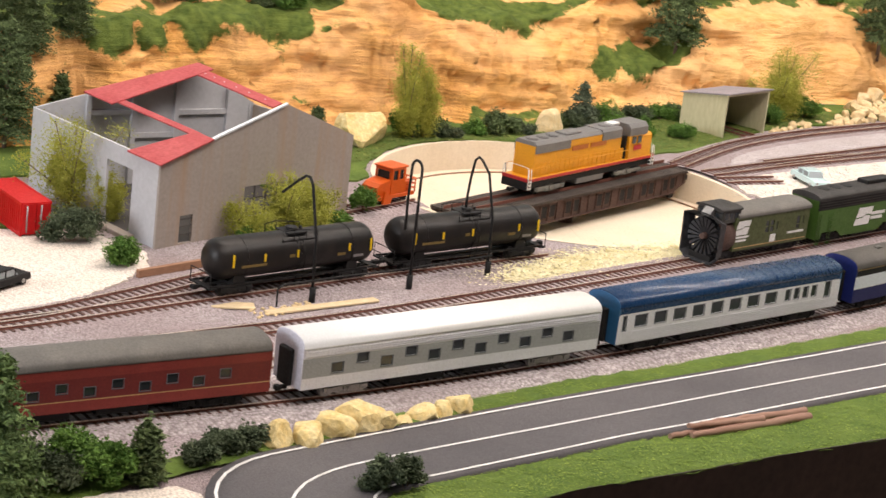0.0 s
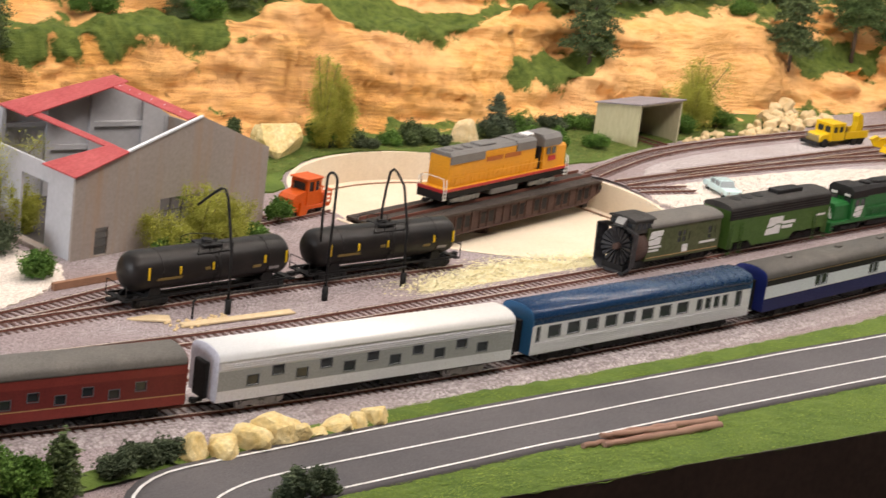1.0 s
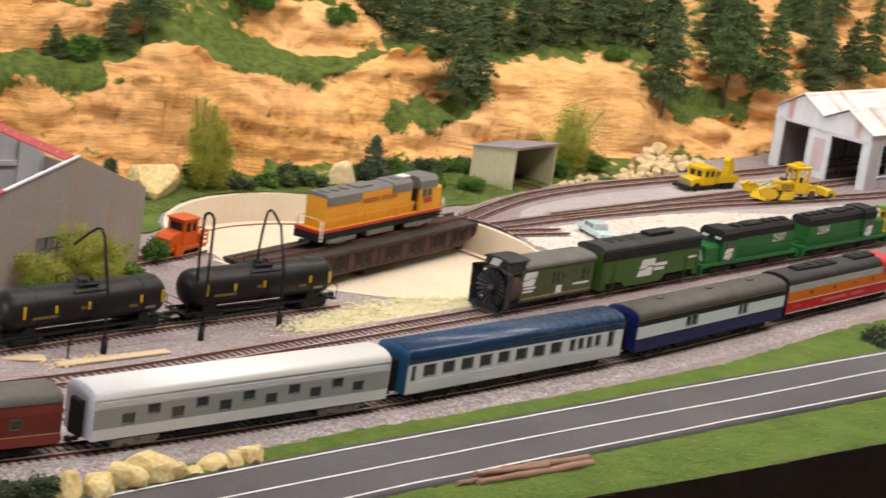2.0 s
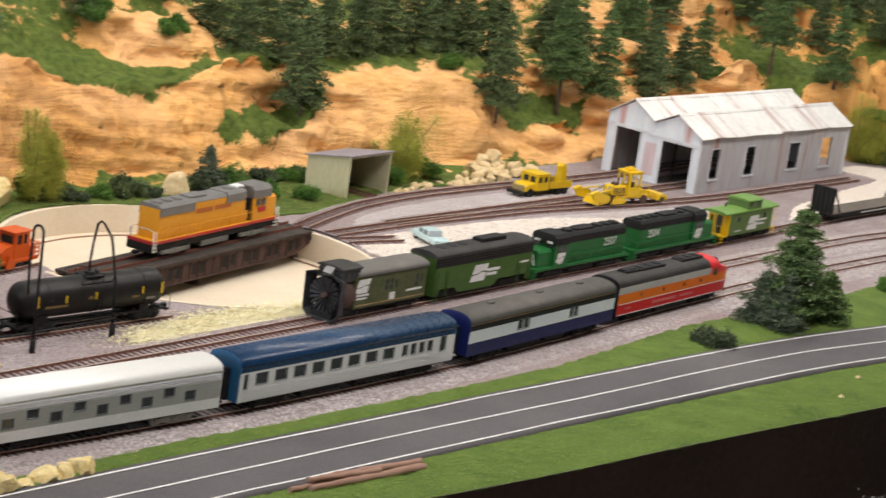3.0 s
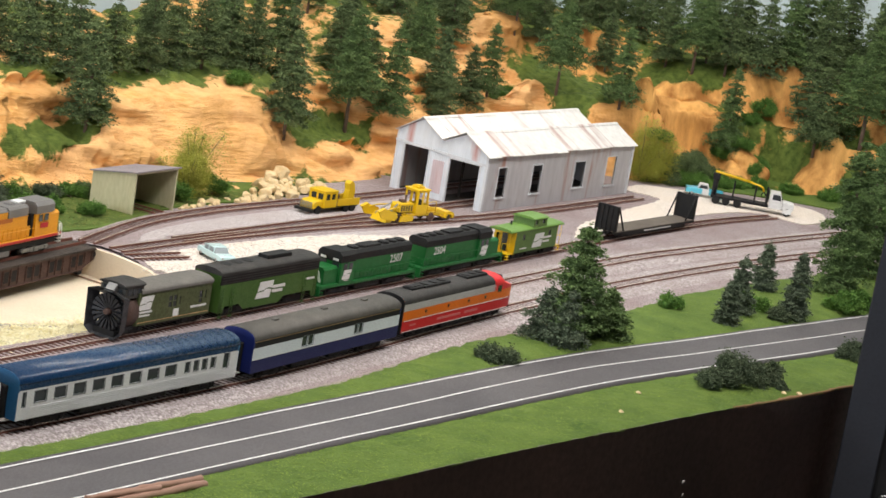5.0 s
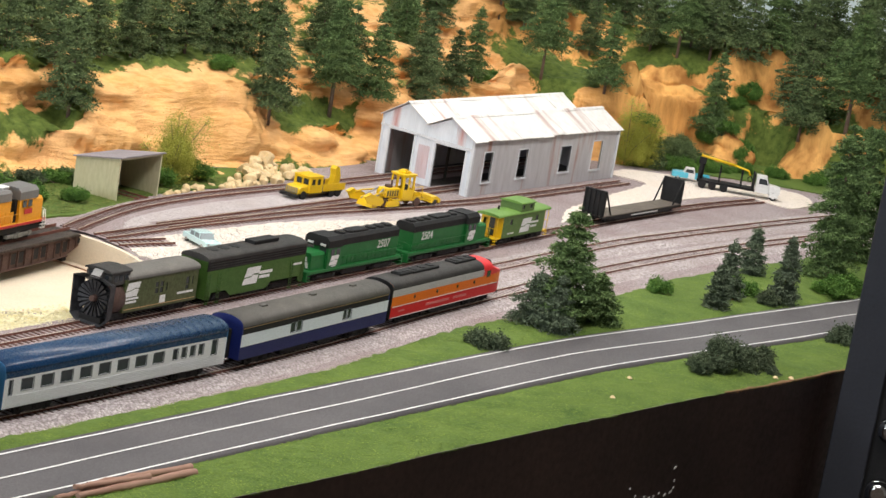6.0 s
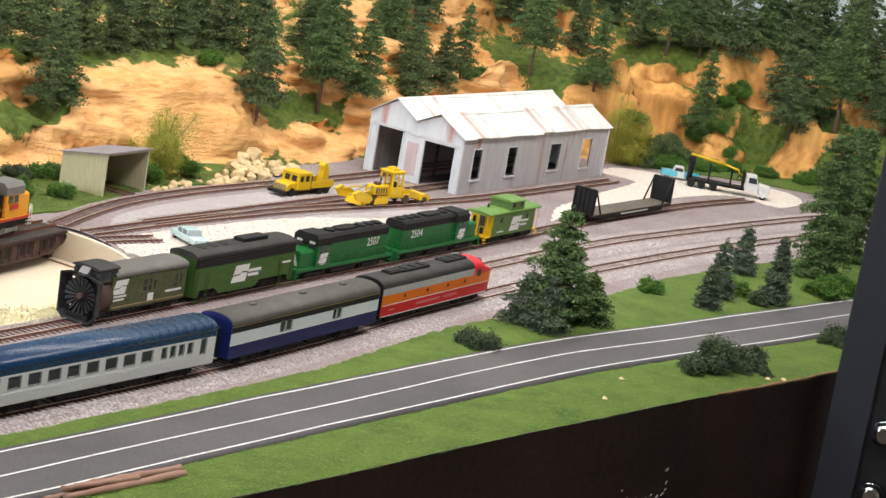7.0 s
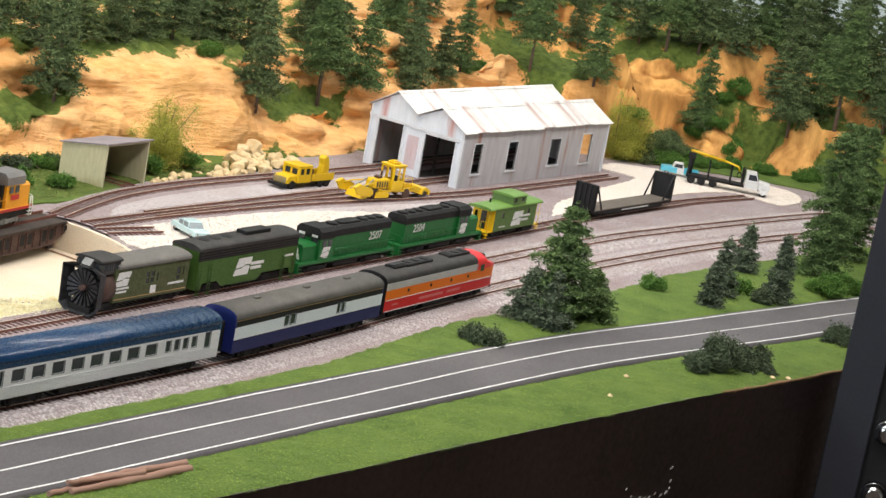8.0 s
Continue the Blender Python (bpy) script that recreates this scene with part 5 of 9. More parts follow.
BLUEROOF = mat("glossy_blue_roof", (0.006, 0.032, 0.090), (0.012, 0.048, 0.12), rough=0.26, coat=0.12, spec=0.35, coarse=90, bump=0.35)
NAVY = mat("navy_blue_side", (0.012, 0.016, 0.085), (0.022, 0.026, 0.105), rough=0.45, coarse=40, spec=0.2)
DEEPBLUE = mat("deep_blue_end", (0.010, 0.018, 0.12), (0.015, 0.025, 0.15), rough=0.35)
NEWBLUE = mat("mid_blue_car_end", (0.020, 0.11, 0.24), (0.028, 0.13, 0.28), rough=0.4)
MIST = mat("light_grey_blue_side", (0.70, 0.76, 0.80), (0.62, 0.68, 0.72), rough=0.45, coarse=40)
WINFRAME = mat("dark_window_frame", (0.10, 0.11, 0.13), (0.14, 0.15, 0.17), rough=0.45)
MAROON = mat("maroon_side", (0.20, 0.028, 0.022), (0.26, 0.040, 0.032), rough=0.42, coarse=40)
MAROON2 = mat("dark_maroon_window_band", (0.14, 0.018, 0.016), (0.18, 0.026, 0.022), rough=0.42, coarse=40)
GOLD = mat("thin_gold_stripe", (0.55, 0.36, 0.16), (0.45, 0.28, 0.12), rough=0.5)
SCARLET = mat("scarlet_paint", (0.52, 0.010, 0.012), (0.58, 0.018, 0.018), rough=0.48, coarse=40, spec=0.22)
BRIGHTRED = mat("bright_red_nose", (0.78, 0.030, 0.035), (0.70, 0.022, 0.028), rough=0.42, spec=0.3)
ORANGEP = mat("orange_band", (0.78, 0.18, 0.012), (0.70, 0.15, 0.010), rough=0.5, coarse=40, spec=0.22)
GREYBAND = mat("silver_grey_band", (0.48, 0.47, 0.465), (0.54, 0.52, 0.51), rough=0.5, metal=0.1, coarse=60)
BROWNROOF = mat("brown_grey_roof", (0.060, 0.055, 0.048), (0.105, 0.095, 0.082), rough=0.6, coarse=40)
CASC = mat("dark_cascade_green", (0.046, 0.108, 0.018), (0.062, 0.130, 0.028), rough=0.5, coarse=40, fine=500, spec=0.25)
CASC2 = mat("grimy_olive_green", (0.070, 0.092, 0.030), (0.095, 0.105, 0.045), rough=0.6, coarse=45, fine=400, grime=0.2)
CABSIDE = mat("faded_caboose_green", (0.085, 0.165, 0.035), (0.11, 0.19, 0.05), rough=0.5, coarse=40, fine=500)
GREEN = mat("bright_loco_green", (0.012, 0.125, 0.028), (0.018, 0.150, 0.038), rough=0.38, coarse=40, spec=0.25)
CABGREEN = mat("light_caboose_green", (0.13, 0.26, 0.045), (0.16, 0.30, 0.06), rough=0.5, coarse=40)
YELLOW = mat("bright_yellow_paint", (0.80, 0.52, 0.010), (0.74, 0.47, 0.010), rough=0.42, coarse=40, coat=0.15, grime=0.07)
ARMOUR = mat("armour_yellow", (0.76, 0.33, 0.012), (0.70, 0.30, 0.012), rough=0.42, coarse=40)
HARBOR = mat("harbour_mist_grey", (0.15, 0.145, 0.14), (0.19, 0.18, 0.175), rough=0.5, coarse=40)
TRUCKGREY = mat("dusty_truck_grey", (0.17, 0.165, 0.15), (0.25, 0.24, 0.215), rough=0.7, coarse=60)
DIMGOLD = mat("dim_gold_stencil", (0.20, 0.135, 0.04), (0.15, 0.10, 0.03), rough=0.6)
STRIPE = mat("red_sill_stripe", (0.48, 0.020, 0.025), (0.42, 0.02, 0.025), rough=0.45)
ORANGEV = mat("safety_orange", (0.72, 0.11, 0.010), (0.66, 0.10, 0.010), rough=0.45, coarse=50)
SKYBLUE = mat("pale_blue_car_paint", (0.56, 0.76, 0.78), (0.60, 0.79, 0.80), rough=0.25, coat=0.5, bump=0)
CYAN = mat("bright_cyan_paint", (0.10, 0.50, 0.66), (0.12, 0.54, 0.70), rough=0.3, coat=0.3, bump=0)
CABWHITE = mat("white_truck_paint", (0.80, 0.80, 0.80), (0.76, 0.76, 0.76), rough=0.35, coat=0.2, bump=0)
BLADE = mat("worn_plow_steel", (0.014, 0.014, 0.016), (0.060, 0.060, 0.066), rough=0.55, metal=0.2, coarse=160, fine=900, spec=0.25)
SOOTY = mat("sooty_grey_steel", (0.045, 0.044, 0.040), (0.085, 0.080, 0.072), rough=0.6, coarse=50, fine=400, grime=0.25)
RUSTY = mat("rusty_plow_hood", (0.075, 0.045, 0.038), (0.12, 0.065, 0.05), rough=0.7, coarse=40, grime=0.2)
WOOD = mat("weathered_deck_wood", (0.12, 0.10, 0.085), (0.17, 0.145, 0.12), rough=0.9, coarse=60)


def truck(t, x, axles=2, pitch=26.0, material=None, wr=5.2, light=False):
    material = material or BLACK
    bm = B()
    half = pitch * (axles - 1) / 2
    for s in (-1, 1):
        prism(bm, [(x - half - 4, 4.2), (x - half + 4, 3.6), (x - 4, 2.2), (x + 4, 2.2), (x + half - 4, 3.6), (x + half + 4, 4.2), (x + half + 4, 7.4), (x - half - 4, 7.4)], s * 12.0 - 0.9, s * 12.0 + 0.9, "y")
        for k in range(axles):
            xa = x - half + k * pitch
            bx(bm, xa - 2.2, xa + 2.2, s * 12.0 - (1.9 if s < 0 else -0.6), s * 12.0 + (1.9 if s > 0 else -0.6), 3.4, 7.6, 0.4)
        for k in range(max(1, axles - 1)):
            xa = x - half + (k + 0.5) * pitch
            for dx in (-1.6, 1.6):
                cyl(bm, (xa + dx, s * 12.4, 3.0), (xa + dx, s * 12.4, 6.6), 1.2, 7)
    bx(bm, x - 4, x + 4, -12, 12, 5.5, 10)
    tr = part("truck", bm, material, t)
    for k in range(axles):
        xa = x - half + k * pitch
        bm = B()
        for s in (-1, 1):
            cyl(bm, (xa, s * 7.6, wr), (xa, s * 9.8, wr), wr, 18)
            cyl(bm, (xa, s * 7.2, wr), (xa, s * 7.7, wr), wr + 0.7, 18)
        cyl(bm, (xa, -9, wr), (xa, 9, wr), 1.2, 6)
        part("wheelset", bm, STEEL if light else BLACK, tr)
    return tr


def couple(t, x, s):
    bm = B()
    bx(bm, min(x, x + s * 6), max(x, x + s * 6), -1.3, 1.3, 6.2, 8.6)
    bx(bm, min(x + s * 5, x + s * 9), max(x + s * 5, x + s * 9), -2.4, 2.4, 5.6, 9.2, 0.5)
    part("coupler", bm, BLACK, t)


def dome(hw, z0, rise, n=14):
    return [(hw * math.cos(math.pi * i / n), z0 + rise * math.sin(math.pi * i / n) ** 0.75) for i in range(n + 1)]


def arched_roof(t, L, hw, z0, rise, material, label, ribs=0):
    bm = B()
    prism(bm, [(hw, z0 - 1.0), *dome(hw, z0, rise), (-hw, z0 - 1.0)], -L / 2, L / 2, "x")
    for f in bm.faces:
        f.smooth = abs(f.normal.x) < 0.5
    roof = part("roof", bm, material, t, label)
    for i in range(ribs):
        x = -L / 2 + L * (i + 0.5) / ribs
        bm = B()
        tube(bm, [(x, y, z - 0.05) for y, z in dome(hw, z0, rise)], 0.22, 4)
        part("roof_seam", bm, material, roof)
    return roof


def coach(m, label, L, bands, windows, roof, roof_label, end, truckmat=None, ribs=0, flutes=(), axles=2, light=False, vents=(), group="passenger cars"):
    """A passenger car: banded side panels cut by window openings, arched roof, ends, floor, trucks."""
    t = thing("passenger_car", m, label, "passenger car", group)
    H = L / 2
    for s in (-1, 1):
        for z0, z1, mm, lab in bands:
            bm = B()
            holes = [(a, b, max(c, z0), min(d, z1)) for a, b, c, d in windows if d > z0 and c < z1]
            wall(bm, -H, H, z0, z1, holes, min(s * 16, s * 17), max(s * 16, s * 17), "y")
            part("side_panel", bm, mm, t, lab)
        for a, b, c, d in windows:
            bm = B()
            bx(bm, a - 0.2, b + 0.2, s * 16.0 - 0.25, s * 16.0 + 0.25, c - 0.2, d + 0.2)
            w = part("window", bm, GLASS, t, "dark window pane")
            bm = B()
            for q in ((a - 0.5, a, c, d), (b, b + 0.5, c, d), (a - 0.5, b + 0.5, d, d + 0.5), (a - 0.5, b + 0.5, c - 0.5, c)):
                bx(bm, q[0], q[1], min(s * 16.9, s * 17.25), max(s * 16.9, s * 17.25), q[2], q[3])
            part("window_frame", bm, WINFRAME, w)
        for z in flutes:
            bm = B()
            bx(bm, -H + 3, H - 3, min(s * 16.9, s * 17.35), max(s * 16.9, s * 17.35), z - 0.32, z + 0.32)
            part("fluting", bm, bands[0][2], t, "raised horizontal flute")
    arched_roof(t, L, 17.3, 39.5, 8.2, roof, roof_label, ribs)
    for s in (-1, 1):
        bm = B()
        prism(bm, [(16.6, 10), (17.1, 38.8), *dome(17.0, 39.2, 8.0), (-17.1, 38.8), (-16.6, 10)], min(s * (H - 1.2), s * (H + 0.6)), max(s * (H - 1.2), s * (H + 0.6)), "x")
        e = part("car_end", bm, end, t)
        bm = B()
        x0 = H + 0.6
        bx(bm, min(s * x0, s * (x0 + 4)), max(s * x0, s * (x0 + 4)), -7, 7, 10, 36, 0.8)
        part("diaphragm", bm, BLACK, e, "black rubber diaphragm")
        couple(t, s * (H + 0.6), s)
    bm = B()
    bx(bm, -H + 1, H - 1, -15.8, 15.8, 9, 11)
    part("floor", bm, BLACK, t)
    bm = B()
    bx(bm, -H * 0.42, -H * 0.05, -13, 13, 3.2, 9, 0.8)
    bx(bm, H * 0.08, H * 0.36, -13, 13, 3.8, 9, 0.8)
    part("underfloor_equipment", bm, BLACK, t, "black underfloor equipment boxes")
    for s in (-1, 1):
        truck(t, s * (H - 40), axles, 28 if axles == 2 else 19, truckmat, light=light)
    for x in vents:
        bm = B()
        bx(bm, x - 4, x + 4, -2.2, 2.2, 47, 49, 0.4)
        part("roof_vent", bm, roof, t)
    return t


def passenger_train():
    # the streamlined diesel
    t = thing("passenger_locomotive", seat(T1, -0.6045), "streamlined diesel locomotive in red, orange, silver and black", "locomotive")
    L = 237.0
    rings = [(-L / 2, 17, 1.0, 46.5), (-L / 2 + 3, 17.2, 1.0, 47), (56, 17.2, 1.0, 47), (66, 17.2, 1.0, 47), (84, 17.2, 1.0, 46.6), (90, 17.0, 1.0, 39.5), (98, 16.4, 0.98, 37.5), (108, 14.6, 0.95, 35), (114, 12.0, 0.9, 32), (118, 7.5, 0.8, 28), (L / 2, 3.0, 0.7, 25)]
    cuts = (9.5, 21, 31, 38)
    names = [("lower_side", SCARLET, "scarlet lower side band"), ("middle_side", ORANGEP, "orange side band"), ("upper_side", GREYBAND, "silver-grey upper side with fine ribs"), ("roof", DARKROOF, "dark grey roof")]
    for k, (nm, mm, lab) in enumerate(names):
        bm, nose = B(), B()
        for target, lo, hi in ((bm, 0, 3), (nose, 3, len(rings) - 1)):
            prev = None
            for x, hw, f, top in rings[lo:hi + 1]:
                body = [min(c, top - 3) for c in cuts]
                if x > 84:
                    body = [9.5, min(21, top - 7), min(31, top - 4), top - 2.5]
                if k < 3:
                    pts = [(hw, body[k]), (hw, body[k + 1])]
                    ring = [[target.verts.new((x * U, s * y * U, z * U)) for y, z in pts] for s in (1, -1)]
                else:
                    z0 = body[3]
                    arc = [(hw * math.cos(math.pi * i / 12), z0 + (top - z0) * math.sin(math.pi * i / 12) ** 0.7) for i in range(13)]
                    ring = [[target.verts.new((x * U, y * U, z * U)) for y, z in arc]]
                if prev:
                    for r0, r1 in zip(prev, ring):
                        for i in range(len(r0) - 1):
                            target.faces.new((r0[i], r0[i + 1], r1[i + 1], r1[i])).smooth = True
                prev = ring
            bmesh.ops.recalc_face_normals(target, faces=target.faces)
        part(nm, bm, mm, t, lab)
        part("nose_" + nm.split("_")[0], nose, {0: SCARLET, 1: ORANGEP, 2: BRIGHTRED, 3: BRIGHTRED}[k], t, "rounded nose panel")
    bm = B()
    prism(bm, [(16.9, 9.5), (17, 38), *dome(17.0, 38, 8.6), (-17, 38), (-16.9, 9.5)], -L / 2 - 1.2, -L / 2, "x")
    part("rear_end", bm, BLACK, t, "black rear end wall")
    bm = B()
    bx(bm, -L / 2 - 5, -L / 2 - 1.2, -7, 7, 10, 36, 0.8)
    part("diaphragm", bm, BLACK, t)
    bm = B()
    bx(bm, -L / 2 + 1, 108, -15.5, 15.5, 8, 10)
    bx(bm, -34, 30, -14, 14, 3, 8, 0.8)
    part("underframe", bm, BLACK, t)
    for s in (-1, 1):
        for x in (-75, -30, 12, 48):
            bm = B()
            cyl(bm, (x, s * 16.9, 27), (x, s * 17.6, 27), 1.7, 12)
            part("porthole", bm, GLASS, t, "round dark porthole")
        bm = B()
        bx(bm, 74, 82, min(s * 16.9, s * 17.5), max(s * 16.9, s * 17.5), 29, 36, 0.2)
        part("cab_window", bm, GLASS, t)
        bm = B()
        for i in range(50):
            x = -114 + i * 3.7
            bx(bm, x - 0.35, x + 0.35, min(s * 17.1, s * 17.5), max(s * 17.1, s * 17.5), 31.4, 37.6)
        part("grille", bm, GREYBAND, t, "vertical grille ribs")
        for a, b, z0, z1 in ((-50, -2, 14.4, 17), (6, 34, 14.4, 17), (-104, -92, 14.8, 16.6)):
            bm = B()
            bx(bm, a, b, min(s * 17.1, s * 17.4), max(s * 17.1, s * 17.4), z0, z1)
            part("letter_bar", bm, mat("faded_letter_bar", (0.62, 0.16, 0.15), (0.55, 0.12, 0.12), rough=0.5), t, "faded pale lettering bar")
        bm = B()
        bx(bm, -L / 2 + 2, 100, min(s * 17.1, s * 17.35), max(s * 17.1, s * 17.35), 20.6, 21.3)
        part("stripe", bm, WHITE, t, "thin white stripe")
        bm = B()
        bx(bm, -L / 2 + 2, 100, min(s * 17.1, s * 17.35), max(s * 17.1, s * 17.35), 9.6, 10.3)
        part("stripe", bm, WHITE, t, "thin white stripe")
    for s in (-1, 1):
        bm = B()
        prism(bm, [(84.2, 45.2), (89.2, 40.2), (90.2, 40.6), (85.4, 45.8)], min(s * 1.5, s * 13), max(s * 1.5, s * 13), "y")
        part("windshield", bm, GLASS, t)
    bm = B()
    cyl(bm, (112, 0, 32), (117, 0, 31), 2.6, 14)
    part("headlight", bm, STEEL, t)
    for x, l, w in ((-78, 12, 6), (-40, 26, 7), (42, 22, 7)):
        bm = B()
        bx(bm, x - l, x + l, -w, w, 46, 49, 0.8)
        for i in range(3):
            xx = x - l * 0.66 + i * l * 0.66
            cyl(bm, (xx, 0, 48.8), (xx, 0, 49.8), w * 0.72, 14)
        part("roof_hatch", bm, BLACK, t, "black roof fan hatch")
    bm = B()
    tube(bm, [(58, 5, 46.5), (58, 5, 49.2), (66, 5, 49.4)], 0.7, 6)
    tube(bm, [(58, 7.5, 46.3), (58, 7.5, 48.8), (64, 7.5, 49)], 0.7, 6)
    part("air_horn", bm, STEEL, t)
    couple(t, L / 2 - 2, 1)
    truck(t, -70, 3, 20)
    truck(t, 68, 3, 20)
    # baggage car
    coach(seat(T1, -0.8625), "navy and light grey streamlined baggage car with a dusty roof", 246,
          [(10, 21.5, NAVY, "navy lower side"), (21.5, 22.3, WHITE, "thin white stripe"), (22.3, 32.5, MIST, "light grey side band"), (32.5, 37.6, BLACK, "black letterboard"), (37.6, 39.6, GOLD, "thin gold eave line")],
          [(-46, -38, 24, 33), (-36, -28, 24, 33), (42, 48, 24, 33), (50, 56, 24, 33)], BROWNROOF, "brown-grey dusty arched roof", DEEPBLUE, vents=(-70, 10, 80))
    # blue-roofed coach
    wins = []
    for i in range(8):
        a = -113 + i * 21.5
        wins.append((a, a + 13, 22.5, 31.5))
    for i in range(4):
        a = 62 + i * 11
        wins.append((a, a + 6, 22.5, 31.5))
    wins.append((-126, -122.5, 20.5, 32))
    wins.append((112, 119, 20, 33))
    coach(seat(T1, -1.135), "fluted silver coach with a glossy blue roof", 262,
          [(10, 21, CHROME, "fluted silver lower side"), (21, 33, CHROME, "silver window band"), (33, 33.7, WHITE, "thin white line over the windows"), (33.7, 39.6, BLUEROOF, "blue letterboard")],
          wins, BLUEROOF, "glossy blue ribbed roof", NEWBLUE, ribs=24, flutes=(11.5, 13, 14.5, 16, 17.5, 19))
    # silver sleeper with staggered windows
    wins = []
    for i in range(11):
        a = -108 + i * 20.5
        wins.append((a, a + 9.5, 25 if i % 2 else 20, 31.5 if i % 2 else 27))
    coach(seat(T1, -1.416), "silver sleeping car with staggered windows and a white roof", 263,
          [(10, 18, CHROME, "silver lower side"), (18, 32, mat("grey_window_band", (0.30, 0.31, 0.30), (0.36, 0.37, 0.36), rough=0.45), "grey window band"), (32, 39.6, CHROME, "silver letterboard")],
          wins, PALE, "pale silver-white arched roof", LILAC, truckmat=STEEL, light=True, flutes=(33.5, 35, 36.5))
    # two maroon sleepers
    for x, wl in ((-1.697, 12), (-1.978, 10)):
        wins = []
        for i in range(wl):
            a = -114 + i * (228 / wl)
            wins.append((a, a + 7.5, 23 if i % 2 else 19.5, 29 if i % 2 else 25.5))
        coach(seat(T1, x), "maroon heavyweight sleeping car with a dusty grey roof", 264,
              [(10, 17, MAROON, "maroon lower side"), (17, 17.7, GOLD, "thin gold line"), (17.7, 32, MAROON2, "dark maroon window band"), (32, 39.6, MAROON, "maroon letterboard")],
              wins, GREYROOF, "dusty grey arched roof", MAROON, axles=3)


passenger_train()


def emblem(t, x, y, z, size, side=-1):
    """The railway's mark as plain white shapes: a slanted pair of blocks."""
    bm = B()
    y0, y1 = min(y, y + side * 0.3), max(y, y + side * 0.3)
    k, w = size, size * 1.4
    prism(bm, [(x - w * 0.66, z - k * 0.5), (x + w * 0.34, z - k * 0.5), (x + w * 0.44, z - k * 0.02), (x + w * 0.10, z + k * 0.03), (x - w * 0.12, z - k * 0.10), (x - w * 0.56, z - k * 0.14)], y0, y1, "y")
    prism(bm, [(x - w * 0.40, z + k * 0.5), (x + w * 0.56, z + k * 0.5), (x + w * 0.47, z + k * 0.06), (x + w * 0.14, z + k * 0.11), (x - w * 0.10, z - k * 0.02), (x - w * 0.54, z - k * 0.06)], y0, y1, "y")
    part("emblem", bm, WHITE, t, "white slanted emblem shapes")


def bars(t, rows, y, side=-1, material=None):
    for x0, x1, z0, z1 in rows:
        bm = B()
        bx(bm, x0, x1, min(y, y + side * 0.3), max(y, y + side * 0.3), z0, z1)
        part("letter_bar", bm, material or WHITE, t, "plain lettering bar")


def rotary_plow():
    t = thing("rotary_snow_plow", seat(T3, -0.9375), "grimy olive rotary snow plow with a large steel blade wheel", "snow plow")
    # the car spans -80 .. 82
    bm = B()
    wins = [(18, 23, 28, 33), (25, 30, 28, 33), (18, 23, 22, 27), (25, 30, 22, 27), (34, 36, 23, 31), (64, 69, 26, 33), (64, 69, 21, 25), (73, 75, 25, 33)]
    for s in (-1, 1):
        wall(bm, -27, 82, 9, 40, wins, min(s * 15, s * 16), max(s * 15, s * 16), "y")
    bx(bm, 81, 82, -15, 15, 9, 40)
    bx(bm, -27, -26, -15, 15, 9, 40)
    body = part("body", bm, CASC2, t, "grimy olive green car body")
    for s in (-1, 1):
        for a, b, c, d in wins:
            bm = B()
            bx(bm, a, b, s * 15.2 - 0.2, s * 15.2 + 0.2, c, d)
            part("window", bm, GLASS, body)
    bm = B()
    prism(bm, [(17, 39.4), *dome(17, 40, 6), (-17, 39.4)], -24, 83, "x")
    part("roof", bm, GREYROOF, t, "dusty grey roof")
    # cab over the hood
    bm = B()
    prism(bm, [(-46, 36), (-20, 36), (-20, 48), (-42, 48), (-46, 45)], -14.5, 14.5, "y")
    cab = part("cab", bm, SOOTY, t, "sooty dark grey operator cab")
    bm = B()
    prism(bm, [(15.5, 47.2), *dome(15.5, 47.6, 3), (-15.5, 47.2)], -48, -18, "x")
    part("cab_roof", bm, DARKROOF, cab)
    for y in (-9, -3, 3, 9):
        bm = B()
        bx(bm, -46.6, -45.6, y - 2, y + 2, 39.5, 44.5)
        part("window", bm, GLASS, cab)
    for s in (-1, 1):
        for x in (-40, -33, -26):
            bm = B()
            bx(bm, x - 2.4, x + 2.4, s * 14.6 - 0.3, s * 14.6 + 0.3, 39.5, 45)
            part("window", bm, GLASS, cab)
    # drum and flared hood
    bm = B()
    cyl(bm, (-45, 0, 22), (-26, 0, 22), 17.5, 28)
    part("drum", bm, RUSTY, t, "rusty cylindrical drum")
    bm = B()
    outer = [(-21, 4), (-14, -1), (14, -1), (21, 4), (22, 40), (10, 44), (-10, 44), (-22, 40)]
    inner = [(y * 0.82, 21 + (z - 21) * 0.82) for y, z in outer]
    n = len(outer)
    ring = [[bm.verts.new((x * U, y * U, z * U)) for y, z in prof] for x, prof in ((-55, outer), (-43, inner), (-43, [(y * 0.78, 21 + (z - 21) * 0.78) for y, z in outer]), (-54.4, [(y * 0.95, 21 + (z - 21) * 0.95) for y, z in outer]))]
    for a, b in zip(ring, ring[1:] + ring[:1]):
        for i in range(n):
            bm.faces.new((a[i], a[(i + 1) % n], b[(i + 1) % n], b[i]))
    bmesh.ops.recalc_face_normals(bm, faces=bm.faces)
    part("hood", bm, BLADE, t, "flared dark steel plow hood")
    bm = B()
    cyl(bm, (-46, 0, 22), (-44, 0, 22), 17.0, 28)
    wheel = part("blade_wheel", bm, BLADE, t, "dark steel rotary wheel")
    for k in range(20):
        a = 2 * math.pi * k / 20
        bm = B()
        c, s = math.cos(a), math.sin(a)
        vs = []
